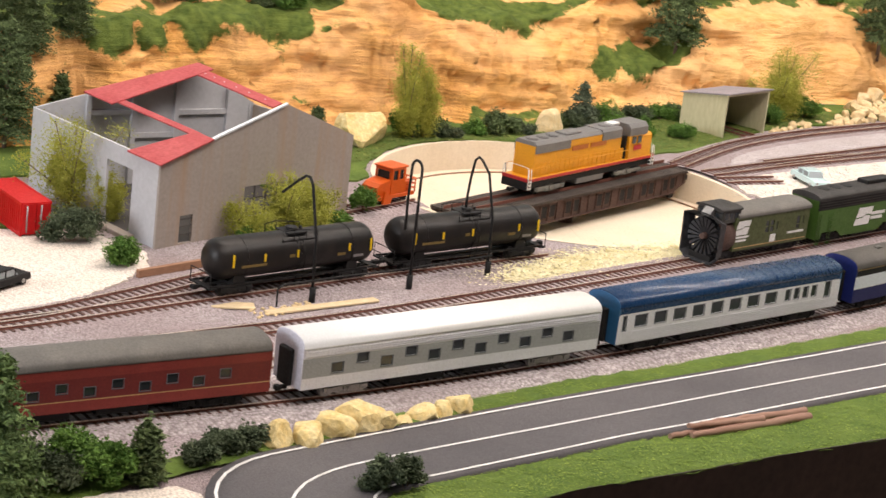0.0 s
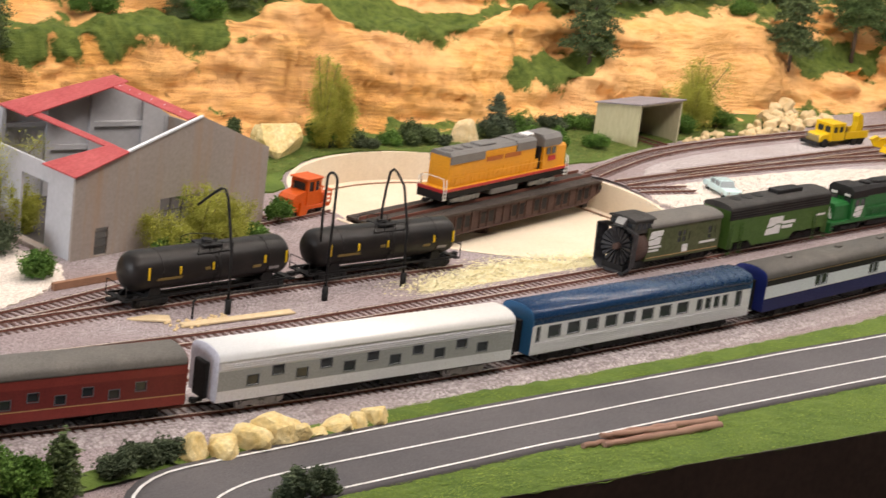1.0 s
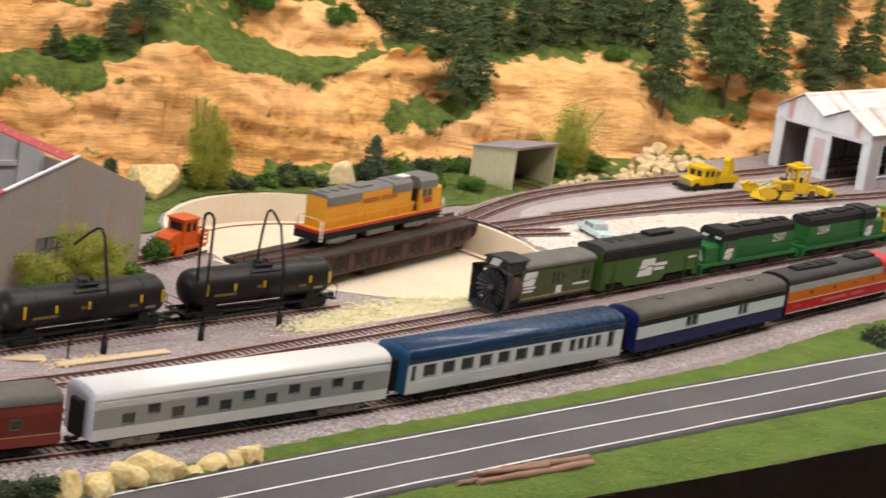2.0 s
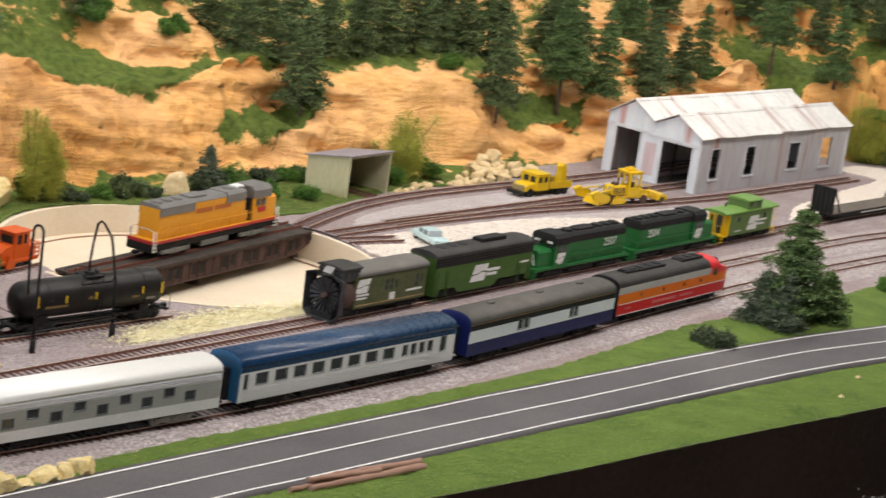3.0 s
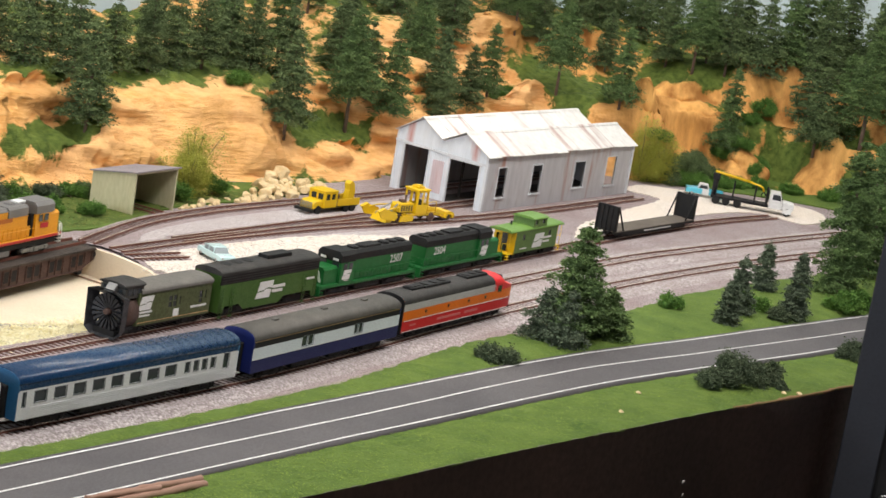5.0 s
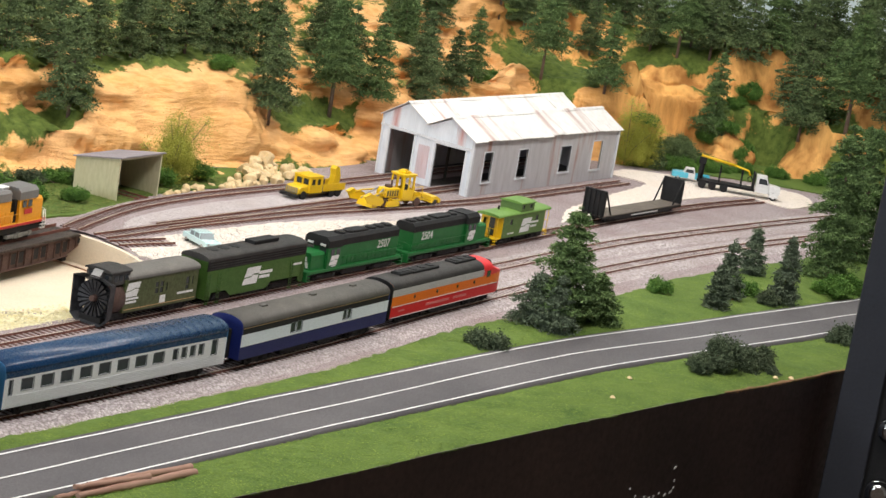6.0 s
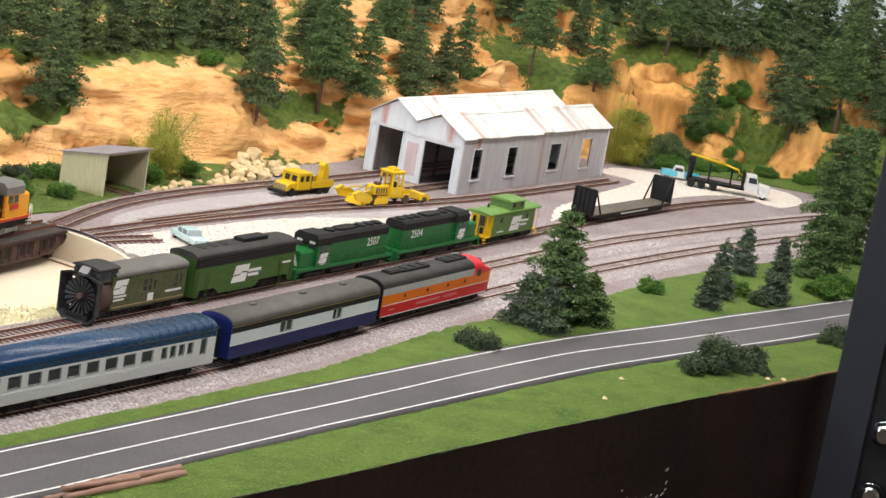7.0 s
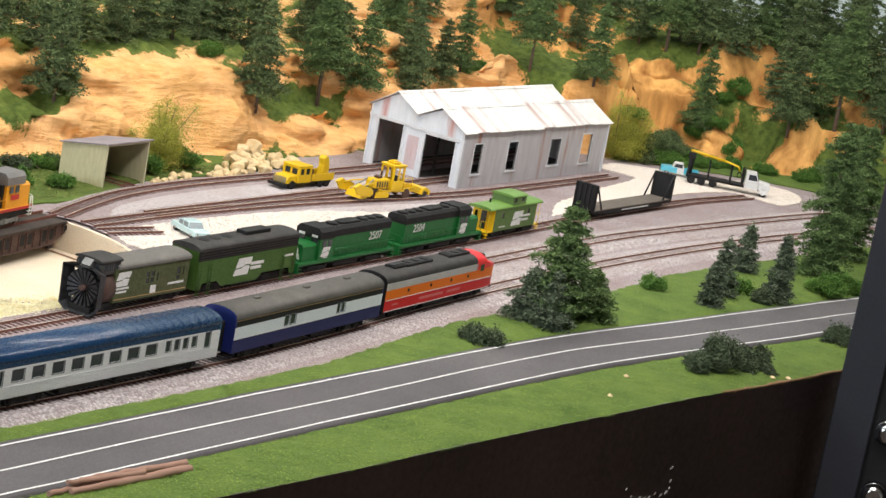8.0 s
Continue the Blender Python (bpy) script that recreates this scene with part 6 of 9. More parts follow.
        for r, w, x in ((3, 0.7, -48), (17, 3.4, -51.5), (17, 3.4, -47), (3, 0.7, -46.5)):
            for q in (-1, 1):
                vs.append(bm.verts.new((x * U + q * 0.0004, (r * c - q * w * s * 0.5) * U, (22 + r * s + q * w * c * 0.5) * U)))
        for q in (0, 1):
            bm.faces.new([vs[i * 2 + q] for i in range(4)])
        for i in range(4):
            j = (i + 1) % 4
            bm.faces.new((vs[i * 2], vs[j * 2], vs[j * 2 + 1], vs[i * 2 + 1]))
        bmesh.ops.recalc_face_normals(bm, faces=bm.faces)
        part("blade", bm, BLADE, wheel)
    bm = B()
    cyl(bm, (-53, 0, 22), (-46, 0, 22), 2.6, 12, 3.8)
    part("hub", bm, RUSTY, wheel, "rusty wheel hub")
    bm = B()
    prism(bm, [(-54, 42), (-47, 50), (-44, 50), (-48, 42)], -6, 4, "y")
    part("deflector_chute", bm, STEEL, t, "pale grey snow chute")
    bm = B()
    bx(bm, -46, 80, -13, 13, 6, 9)
    bx(bm, -52, -40, -12, 12, 0.8, 6)
    part("underframe", bm, BLACK, t)
    for s in (-1, 1):
        emblem(t, -15, s * 16.0, 30, 13, s)
        bars(t, [(-24, -6, 20.5, 22.3), (-24, -9, 17.3, 19.1), (52, 76, 17.5, 19.5)], s * 16.0, s)
        bars(t, [(-25, 80, 11.4, 12.0)], s * 16.0, s, GOLD)
        bm = B()
        bx(bm, 26, 34, min(s * 16, s * 16.5), max(s * 16, s * 16.5), 12.5, 19.5)
        part("builder_plate", bm, WHITE, t, "small framed white plate")
    truck(t, -30, 2, 24)
    truck(t, 58, 2, 24)
    couple(t, 82, 1)
    return t


rotary_plow()


def booster():
    t = thing("booster_unit", seat(T3, -0.757), "green and black cabless diesel booster unit", "locomotive")
    L = 168
    H = L / 2
    for s in (-1, 1):
        bm = B()
        prism(bm, [(-H, 6), (-H + 8, 6), (-H + 10, 12), (-H + 34, 12), (-H + 42, 6), (H - 66, 6), (H - 58, 12), (H - 10, 12), (H - 8, 6), (H, 6), (H, 34), (-H, 34)], min(s * 15.5, s * 16.5), max(s * 15.5, s * 16.5), "y")
        part("side_panel", bm, CASC, t, "dark green side")
        bm = B()
        bx(bm, -H, H, min(s * 15.5, s * 16.5), max(s * 15.5, s * 16.5), 34, 44)
        part("upper_panel", bm, BLACK, t, "black upper grille band")
        for z in (35.5, 38, 40.5, 43):
            bm = B()
            bx(bm, -H + 2, H - 2, min(s * 16.4, s * 17), max(s * 16.4, s * 17), z - 0.4, z + 0.4)
            part("grille_bar", bm, DARKROOF, t)
        emblem(t, -8, s * 16.5, 22, 17, s)
        bars(t, [(4, 26, 22, 25), (4, 22, 17.5, 20.5), (62, 78, 24.5, 26.5)], s * 16.5, s)
        for x in (-H + 3, -H + 20, H - 24, H - 4):
            bm = B()
            for dx in (-2, 2):
                tube(bm, [(x + dx, s * 17.2, 1.5), (x + dx, s * 17.2, 31)], 0.35, 5)
            for z in range(3, 31, 4):
                tube(bm, [(x - 2, s * 17.2, z), (x + 2, s * 17.2, z)], 0.3, 4)
            bx(bm, x - 2.4, x + 2.4, min(s * 15.8, s * 17.6), max(s * 15.8, s * 17.6), 1.2, 2.2)
            part("ladder", bm, CASC, t, "green step ladder")
    for s in (-1, 1):
        bm = B()
        bx(bm, min(s * (H - 1), s * H), max(s * (H - 1), s * H), -15.5, 15.5, 6, 44)
        e = part("end_wall", bm, CASC, t)
        bm = B()
        bx(bm, min(s * H, s * (H + 3)), max(s * H, s * (H + 3)), -6, 6, 9, 34, 0.6)
        part("diaphragm", bm, BLACK, e)
        couple(t, s * H, s)
    bm = B()
    prism(bm, [(16.7, 43.6), *dome(16.7, 44, 5.5), (-16.7, 43.6)], -H - 0.5, H + 0.5, "x")
    part("roof", bm, DARKROOF, t, "dusty black roof")
    bm = B()
    bx(bm, 4, 46, -6.5, 6.5, 48.5, 53, 0.6)
    part("dynamic_brake_blister", bm, BLACK, t, "black roof blister")
    for x in (-58, -40, -22):
        bm = B()
        cyl(bm, (x, 0, 48.5), (x, 0, 49.8), 6, 16)
        part("roof_fan", bm, BLACK, t)
    bm = B()
    bx(bm, -H + 2, H - 2, -13, 13, 7, 9)
    bx(bm, -22, 20, -13, 13, 2.5, 7, 0.6)
    part("underframe", bm, BLACK, t)
    truck(t, -50, 2, 30)
    truck(t, 50, 2, 30)
    return t


booster()


def hood_loco(name, m, label, L, cab_right, body, top, sill, number, hw=12.0, high=45.0, stripe=None, axles=2, hand=None, wide_top=False, group=""):
    """A hood-type diesel: sill, long hood with a dark top, cab, short hood, fans, rails, trucks. Cab at +x, or mirrored."""
    t = thing(name, m, label, "locomotive", group)
    H = L / 2
    d = 1 if cab_right else -1
    hand = hand or body

    def X(a, b):
        return (min(d * a, d * b), max(d * a, d * b))
    bm = B()
    bx(bm, -H + 4, H - 4, -15, 15, 9.5, 13, 0.4)
    part("sill", bm, sill, t)
    if stripe:
        for s in (-1, 1):
            bm = B()
            bx(bm, -H + 4, H - 4, min(s * 15, s * 15.4), max(s * 15, s * 15.4), 10.0, 12.6)
            part("stripe", bm, stripe, t, "red sill stripe")
    for s in (-1, 1):
        bm = B()
        prism(bm, [(-15, 2.0), (15, 2.0), (15, 13), (-15, 13)], *X(H - 3, H - 1) if s > 0 else X(-H + 1, -H + 3), "x")
        p = part("pilot", bm, BLACK if stripe else body, t)
        for q in (-1, 1):
            bm = B()
            x = s * (H - 5.5)
            for z in (2.5, 6, 9.5):
                bx(bm, x - 2.6, x + 2.6, q * 14.2 - 1.4, q * 14.2 + 1.4, z, z + 0.7)
            part("step", bm, WHITE if stripe else hand, p)
        couple(t, s * (H - 1), s)
    # hoods
    x0, x1, x2, x3 = -H + 12, H - 62, H - 36, H - 10
    split = high - (3.6 if wide_top else 10.0)

    def hood(nm, a, b, w, z0, z1, mm, lab="", chamfer=2.2):
        bm_ = B()
        xa, xb = X(a, b)
        prism(bm_, [(-w, z0), (w, z0), (w, z1 - chamfer), (w - chamfer, z1), (-w + chamfer, z1), (-w, z1 - chamfer)], xa, xb, "x")
        return part(nm, bm_, mm, t, lab)
    hood("long_hood", x0, x1, hw, 13, split, body, chamfer=0.01)
    hood("hood_top", x0 - 0.3, x1, hw + 0.2, split, high, top, "dark hood top", 3)
    if wide_top:
        hood("radiator", x0 + 0.6, x0 + 58, hw + 1.3, high - 11, high + 0.3, top, "flared radiator section", 3)
        hood("radiator", x1 - 36, x1 - 2, hw + 1.2, high - 10, high + 0.8, top, "dark inertial intake section", 2.5)
    csplit = high - 10.5 if wide_top else split
    if wide_top:
        x1, x2, x3 = H - 50, H - 24, H - 7
    cabp = hood("cab", x1, x2, 15 if not wide_top else 14, 13, csplit, body, chamfer=0.01)
    hood("cab_roof", x1 - 0.5, x2 + (1 if not wide_top else 6), 15.4 if not wide_top else 14.4, csplit, high + 1.5, top, "dark cab roof", 4)
    hood("short_hood", x2, x3, hw if not wide_top else 13.4, 13, 31 if not wide_top else high - 10.5, body, "low short hood" if not wide_top else "tall blunt nose", 2.5)
    if wide_top:
        hood("cab_gap", x1 - 4, x1, hw - 0.6, 13, csplit, BLACK, "dark gap before the cab", 0.01)
    for s in (-1, 1):
        for a, b in ((x1 + 4, x1 + 11), (x1 + 14, x1 + 21)):
            bm = B()
            xa, xb = X(a, b)
            bx(bm, xa, xb, min(s * 14.9, s * 15.3), max(s * 14.9, s * 15.3), high - 18.5, high - 11.2, 0.2)
            part("window", bm, GLASS, cabp)
    for y in (-8, 8):
        bm = B()
        xa, xb = X(x2 - 0.2, x2 + 0.5)
        bx(bm, xa, xb, y - 4, y + 4, high - 16, high - 10.5)
        part("windshield", bm, GLASS, cabp)
        bm = B()
        xa, xb = X(x2 + 0.9, x2 + 1.6)
        bx(bm, xa, xb, y - 3.4, y + 3.4, high - 8.8, high - 6.4)
        part("number_board", bm, WHITE, cabp, "white number board")
    # hood doors
    for s in (-1, 1):
        n = int((x1 - x0 - 8) / 8)
        for i in range(n):
            xa, xb = X(x0 + 5 + i * 8, x0 + 11.6 + i * 8)
            bm = B()
            bx(bm, xa, xb, min(s * hw, s * (hw + 0.35)), max(s * hw, s * (hw + 0.35)), 14.5, high - 22)
            part("hood_door", bm, body, t)
        # handrail with stanchions
        bm = B()
        pts = [X(x0 - 6, x0)[0 if d > 0 else 1], X(x1, x1 + 1)[0 if d > 0 else 1]]
        lo, hi = sorted(pts)
        tube(bm, [(lo, s * 14.6, 22.5), (hi, s * 14.6, 22.5)], 0.32, 5)
        k = int((hi - lo) / 13)
        for i in range(k + 1):
            x = lo + (hi - lo) * i / k
            tube(bm, [(x, s * 14.6, 12.8), (x, s * 14.6, 22.5)], 0.3, 5)
        part("handrail", bm, hand, t, "thin wire handrail")
    for e in (-1, 1):
        bm = B()
        x = e * (H - 3)
        for s in (-1, 1):
            tube(bm, [(x, s * 14, 3), (x, s * 14, 23), (x, s * 6, 24)], 0.4, 5)
        tube(bm, [(x, -6, 24), (x, 6, 24)], 0.35, 5)
        part("end_rail", bm, WHITE if stripe else hand, t, "end handrail")
    # roof
    fans = [x0 + 10, x0 + 26, x0 + 42] + [x1 - 30, x1 - 14]
    for x in fans:
        bm = B()
        cyl(bm, (d * x, 0, high - 0.3), (d * x, 0, high + 1.8), 6.4, 18)
        cyl(bm, (d * x, 0, high + 1.8), (d * x, 0, high + 2.2), 5.4, 18)
        part("roof_fan", bm, top, t, "dark round radiator fan")
    bm = B()
    xa, xb = X(x0 + 56, x0 + 84)
    bx(bm, xa, xb, -7, 7, high - 0.3, high + 2.2, 0.8)
    part("brake_blister", bm, top, t)
    bm = B()
    bx(bm, -24, 24, -13, 13, 2.5, 9.5, 1.2)
    part("fuel_tank", bm, BLACK if not stripe else HARBOR, t)
    bm = B()
    bx(bm, -H + 5, H - 5, -12, 12, 6.5, 9.5)
    part("underframe", bm, BLACK, t)
    if number:
        for s in (-1, 1):
            letter(number, 12.5, WHITE, t, d * (x0 + 30), s * (hw + 0.45), 29, 0 if s < 0 else 180, "white road number")
            emblem(t, d * (x1 + 13), s * 15.2, 21.5, 10, s)
            bars(t, [(d * (x1 + 13) - 4, d * (x1 + 13) + 4, 14.6, 15.6), (d * (x1 + 13) - 4, d * (x1 + 13) + 4, 16.2, 17)], s * 15.0, s)
    if number:
        for k in range(3):
            bm = B()
            xa, xb = X(x3 - 0.1, x3 + 0.35)
            prism(bm, [(-10 + k * 7.5, 15), (-6.5 + k * 7.5, 15), (-2 + k * 7.5, 27), (-5.5 + k * 7.5, 27)], xa, xb, "x")
            part("nose_stripe", bm, WHITE, t, "white diagonal nose stripe")
    if stripe:
        bm = B()
        bx(bm, x1 - 22, x1 - 8, -5, 5, high + 0.6, high + 3.2, 0.6)
        part("cooling_box", bm, WHITE, t, "white roof cooling box")
        for e in (-1, 1):
            bm = B()
            bx(bm, min(e * (H - 3), e * (H - 0.6)), max(e * (H - 3), e * (H - 0.6)), -15.2, 15.2, 10.2, 13.2)
            part("stripe", bm, stripe, t, "red end sill stripe")
            for q in (-1, 1):
                bm = B()
                x = e * (H - 4)
                for dx in (-2.2, 2.2):
                    tube(bm, [(x + dx, q * 15.6, 2), (x + dx, q * 15.6, 14), (x + dx, q * 14.6, 22)], 0.5, 5)
                for z in (3, 6.5, 10):
                    bx(bm, x - 2.4, x + 2.4, q * 15.4 - 0.6, q * 15.4 + 0.6, z, z + 0.9)
                part("ladder", bm, WHITE, t, "white corner ladder")
    if axles == 2:
        truck(t, -H + 40, 2, 30)
        truck(t, H - 40, 2, 30)
    else:
        # the body rides higher over its three-axle trucks
        for c_ in t.children:
            if c_.name.split(".")[0] not in ("coupler", "fuel_tank"):
                c_.location.z += 0.006
        bm = B()
        bx(bm, -H + 6, H - 6, -13, 13, 9, 15)
        part("frame_rail", bm, BLACK, t)
        truck(t, -H + 44, 3, 20, TRUCKGREY)
        truck(t, H - 44, 3, 20, TRUCKGREY)
    return t


hood_loco("hood_locomotive", seat(T3, -0.570), "bright green hood diesel with a black top, cab end leading", 190, False, GREEN, BLACK, GREEN, "2507", group="green hood diesels")
hood_loco("hood_locomotive", seat(T3, -0.372), "bright green hood diesel with a black top, cab end trailing", 190, True, GREEN, BLACK, GREEN, "2504", group="green hood diesels")
c, s = math.cos(radians(TILT)), math.sin(radians(TILT))
up = hood_loco("road_locomotive", at(TURN[0] + 0.017 * c, TURN[1] + 0.017 * s, 0.0076, TILT), "yellow and grey road diesel with a red sill stripe", 224, True, ARMOUR, HARBOR, ARMOUR, "", hw=11.8, high=47.0, stripe=STRIPE, axles=3,
               hand=ARMOUR, wide_top=True)
for side in (-1, 1):
    bars(up, [(-38, -10, 38.5, 43), (-6, 22, 38.5, 43)], side * 12.4, side, mat("dull_red_lettering", (0.45, 0.13, 0.02), (0.4, 0.11, 0.02), rough=0.6))
    bars(up, [(70, 84, 27.5, 32.5)], side * 15.1, side, STRIPE)


def caboose():
    t = thing("caboose", seat(T3, -0.196), "light green caboose with yellow ends and a cupola", "caboose")
    H = 54
    wins = [(-36, -29, 24, 31), (30, 37, 24, 31)]
    for s in (-1, 1):
        bm = B()
        wall(bm, -H, H, 9, 36, wins, min(s * 14, s * 15), max(s * 14, s * 15), "y")
        part("side_panel", bm, CABSIDE, t, "green side")
        for a, b, lo, hi in wins:
            bm = B()
            bx(bm, a, b, s * 14.1 - 0.2, s * 14.1 + 0.2, lo, hi)
            part("window", bm, GLASS, t)
        emblem(t, 6, s * 15, 21, 17, s)
        bars(t, [(18, 38, 22, 24.4), (18, 34, 17, 19.4), (-40, -24, 13, 14.4)], s * 15, s)
    for s in (-1, 1):
        bm = B()
        wall(bm, -15, 15, 9, 36, [(-4, 4, 10, 32), (7, 12, 22, 30)], min(s * (H - 0.5), s * (H + 0.5)), max(s * (H - 0.5), s * (H + 0.5)), "x")
        e = part("end_wall", bm, YELLOW, t, "yellow end wall")
        bm = B()
        bx(bm, min(s * (H - 0.2), s * (H + 0.2)), max(s * (H - 0.2), s * (H + 0.2)), -4, 4, 10, 32)
        part("door", bm, GLASS, e)
        bm = B()
        bx(bm, min(s * H, s * (H + 13)), max(s * H, s * (H + 13)), -14, 14, 8, 9.4)
        part("platform", bm, YELLOW, t)
        bm = B()
        x = s * (H + 12)
        for q in (-1, 1):
            tube(bm, [(x, q * 13.5, 2.5), (x, q * 13.5, 36)], 0.5, 5)
            tube(bm, [(x, q * 13.5, 21), (x, q * 4, 21), (x, q * 4, 9)], 0.45, 5)
            for z in (2.5, 6):
                bx(bm, x - 4, x + 1, q * 13.5 - 1.8, q * 13.5 + 1.8, z, z + 0.7)
        for k in (-2, 2):
            tube(bm, [(x, k, 9), (x, k, 37)], 0.4, 5)
        part("platform_rail", bm, YELLOW, t, "yellow end railing with steps")
        couple(t, s * (H + 13), s)
    bm = B()
    prism(bm, [(16, 35.6), *dome(16, 36, 3.4), (-16, 35.6)], -H - 14, H + 14, "x")
    part("roof", bm, CABGREEN, t, "light green arched roof")
    bm = B()
    wall(bm, -12, 22, 38, 48, [(-8, -2, 41, 46), (10, 17, 41, 46)], -14.6, -13.8, "y")
    wall(bm, -12, 22, 38, 48, [(-8, -2, 41, 46), (10, 17, 41, 46)], 13.8, 14.6, "y")
    bx(bm, -12, -11.2, -13.8, 13.8, 38, 48)
    bx(bm, 21.2, 22, -13.8, 13.8, 38, 48)
    cu = part("cupola", bm, CABSIDE, t, "raised cupola")
    bm = B()
    prism(bm, [(15.6, 47.6), *dome(15.6, 48, 2.6), (-15.6, 47.6)], -14, 24, "x")
    part("cupola_roof", bm, CABGREEN, cu)
    bm = B()
    bx(bm, -11, 21, -13.6, 13.6, 40, 46)
    part("window", bm, GLASS, cu)
    bm = B()
    cyl(bm, (-34, 5, 38), (-34, 5, 44), 1.3, 8)
    part("smoke_jack", bm, BLACK, t)
    bm = B()
    bx(bm, -H - 12, H + 12, -12, 12, 7, 9)
    bx(bm, -16, 14, -12, 12, 3.5, 7, 0.5)
    part("underframe", bm, BLACK, t)
    truck(t, -40, 2, 22)
    truck(t, 40, 2, 22)
    return t


caboose()


def bulkhead_flat():
    t = thing("bulkhead_flatcar", seat(T3, 0.150), "empty black bulkhead flatcar with a worn plank deck", "flatcar")
    H = 119
    for i in range(38):
        bm = B()
        x = -H + 2 + i * 6.2
        bx(bm, x, x + 5.8, -15.5, 15.5, 9.6, 11)
        part("deck_plank", bm, WOOD, t)
    for s in (-1, 1):
        bm = B()
        prism(bm, [(-H, 9.6), (-H, 7), (-H + 30, 7), (-H + 46, 3.6), (H - 46, 3.6), (H - 30, 7), (H, 7), (H, 9.6)], s * 15 - 0.8, s * 15 + 0.8, "y")
        part("side_sill", bm, BLACK, t)
        bars(t, [(-34, 46, 6.4, 8.0)], s * 15.8, s)
        x0, x1 = sorted((s * (H - 4), s * H))
        bm = B()
        bx(bm, x0, x1, -16, 16, 11, 45, 0.5)
        b = part("bulkhead", bm, BLACK, t, "black steel bulkhead")
        for y in (-14, -7, 0, 7, 14):
            bm = B()
            bx(bm, min(s * H, s * (H + 2)), max(s * H, s * (H + 2)), y - 1, y + 1, 9, 45)
            part("stiffener", bm, BLACK, b)
        for q in (-1, 1):
            bm = B()
            tube(bm, [(s * (H - 4), q * 14.5, 43), (s * (H - 26), q * 14.5, 10.5)], 1.3, 6)
            part("brace", bm, BLACK, b)
        couple(t, s * H, s)
        truck(t, s * 82, 2, 24)
    bm = B()
    bx(bm, -H + 2, H - 2, -4, 4, 5, 9)
    part("centre_sill", bm, BLACK, t)
    return t


bulkhead_flat()


def tank_car(m):
    t = thing("tank_car", m, "black oil tank car with yellow tick marks and a top platform", "tank car", "black tank cars")
    H, R, zc = 80, 16.4, 27.5
    bm = B()
    prof = [(-H, 0.1), (-H + 0.4, 5), (-H + 1.6, 9.5), (-H + 4, 12.8), (-H + 7, 15.3), (-H + 11, R), (H - 11, R), (H - 7, 15.3), (H - 4, 12.8), (H - 1.6, 9.5), (H - 0.4, 5), (H, 0.1)]
    n = 32
    rings = [[bm.verts.new((x * U, r * math.cos(2 * math.pi * k / n) * U, (zc + r * math.sin(2 * math.pi * k / n)) * U)) for k in range(n)] for x, r in prof]
    for a, b in zip(rings, rings[1:]):
        for k in range(n):
            bm.faces.new((a[k], a[(k + 1) % n], b[(k + 1) % n], b[k])).smooth = True
    bm.faces.new(rings[0][::-1])
    bm.faces.new(rings[-1])
    bmesh.ops.recalc_face_normals(bm, faces=bm.faces)
    part("tank", bm, TANKBLACK, t, "satin black tank with domed ends")
    for x in (-52, 0, 52):
        bm = B()
        tube(bm, [(x, (R + 0.15) * math.cos(a), zc + (R + 0.15) * math.sin(a)) for a in np.linspace(0, 2 * math.pi, 33)], 0.3, 4)
        part("weld_seam", bm, TANKBLACK, t)
    for s in (-1, 1):
        for x, hh in ((-66, 5), (-36, 3), (-4, 3), (48, 3), (70, 5)):
            bm = B()
            bx(bm, x - 0.8, x + 0.8, s * (R + 0.1) - 0.4, s * (R + 0.1) + 0.4, zc - hh + 2, zc + hh + 2)
            part("tick_mark", bm, YELLOW, t, "yellow reflective tick")
        bars(t, [(-58, -34, zc - 4.4, zc - 2.4), (-12, -7, zc - 0.5, zc + 2), (36, 44, zc - 4, zc - 1.8)], s * (R + 0.1), s, DIMGOLD)
        bars(t, [(54, 64, zc - 7.4, zc - 3.8)], s * (R - 1.2), s, STEEL)
    # platform, hatch, rails
    bm = B()
    for q in (-1, 1):
        bx(bm, -17, 17, min(q * 8.5, q * 12.5), max(q * 8.5, q * 12.5), zc + R - 5.2, zc + R - 4.2)
    bx(bm, -9, 9, -9, 9, zc + R - 1.2, zc + R + 0.2)
    pf = part("top_platform", bm, BLACK, t, "black grating platform")
    bm = B()
    cyl(bm, (0, 0, zc + R - 0.5), (0, 0, zc + R + 2.2), 4.2, 14)
    cyl(bm, (0, 0, zc + R + 2.2), (0, 0, zc + R + 2.9), 4.7, 14)
    cyl(bm, (9, 0, zc + R - 0.5), (9, 0, zc + R + 2.4), 1.2, 8)
    part("hatch", bm, BLACK, t, "round manway hatch")
    for s in (-1, 1):
        bm = B()
        tube(bm, [(-17, s * 12, zc + R - 5), (-17, s * 12, zc + R + 3), (-8, s * 12, zc + R + 4.6), (17, s * 12, zc + R + 1.6), (17, s * 12, zc + R - 5)], 0.4, 5)
        for x in (-6, 6):
            tube(bm, [(x, s * 12, zc + R - 5), (x, s * 12, zc + R + 3.2)], 0.35, 5)
        part("platform_rail", bm, BLACK, pf)
        bm = B()
        for dx in (-3, 3):
            tube(bm, [(dx, s * 14, 5), (dx, s * (R + 1.2), zc), (dx, s * 12.4, zc + R - 4.5)], 0.4, 5)
        for k in range(7):
            z = 7 + k * 4.5
            y = 15.2 if z < zc + 6 else 13
            tube(bm, [(-3, s * y, z), (3, s * y, z)], 0.35, 4)
        part("ladder", bm, BLACK, t)
        bm = B()
        bx(bm, -H - 2, H + 2, min(s * 11, s * 12.6), max(s * 11, s * 12.6), 8, 9.6)
        part("running_board", bm, BLACK, t)
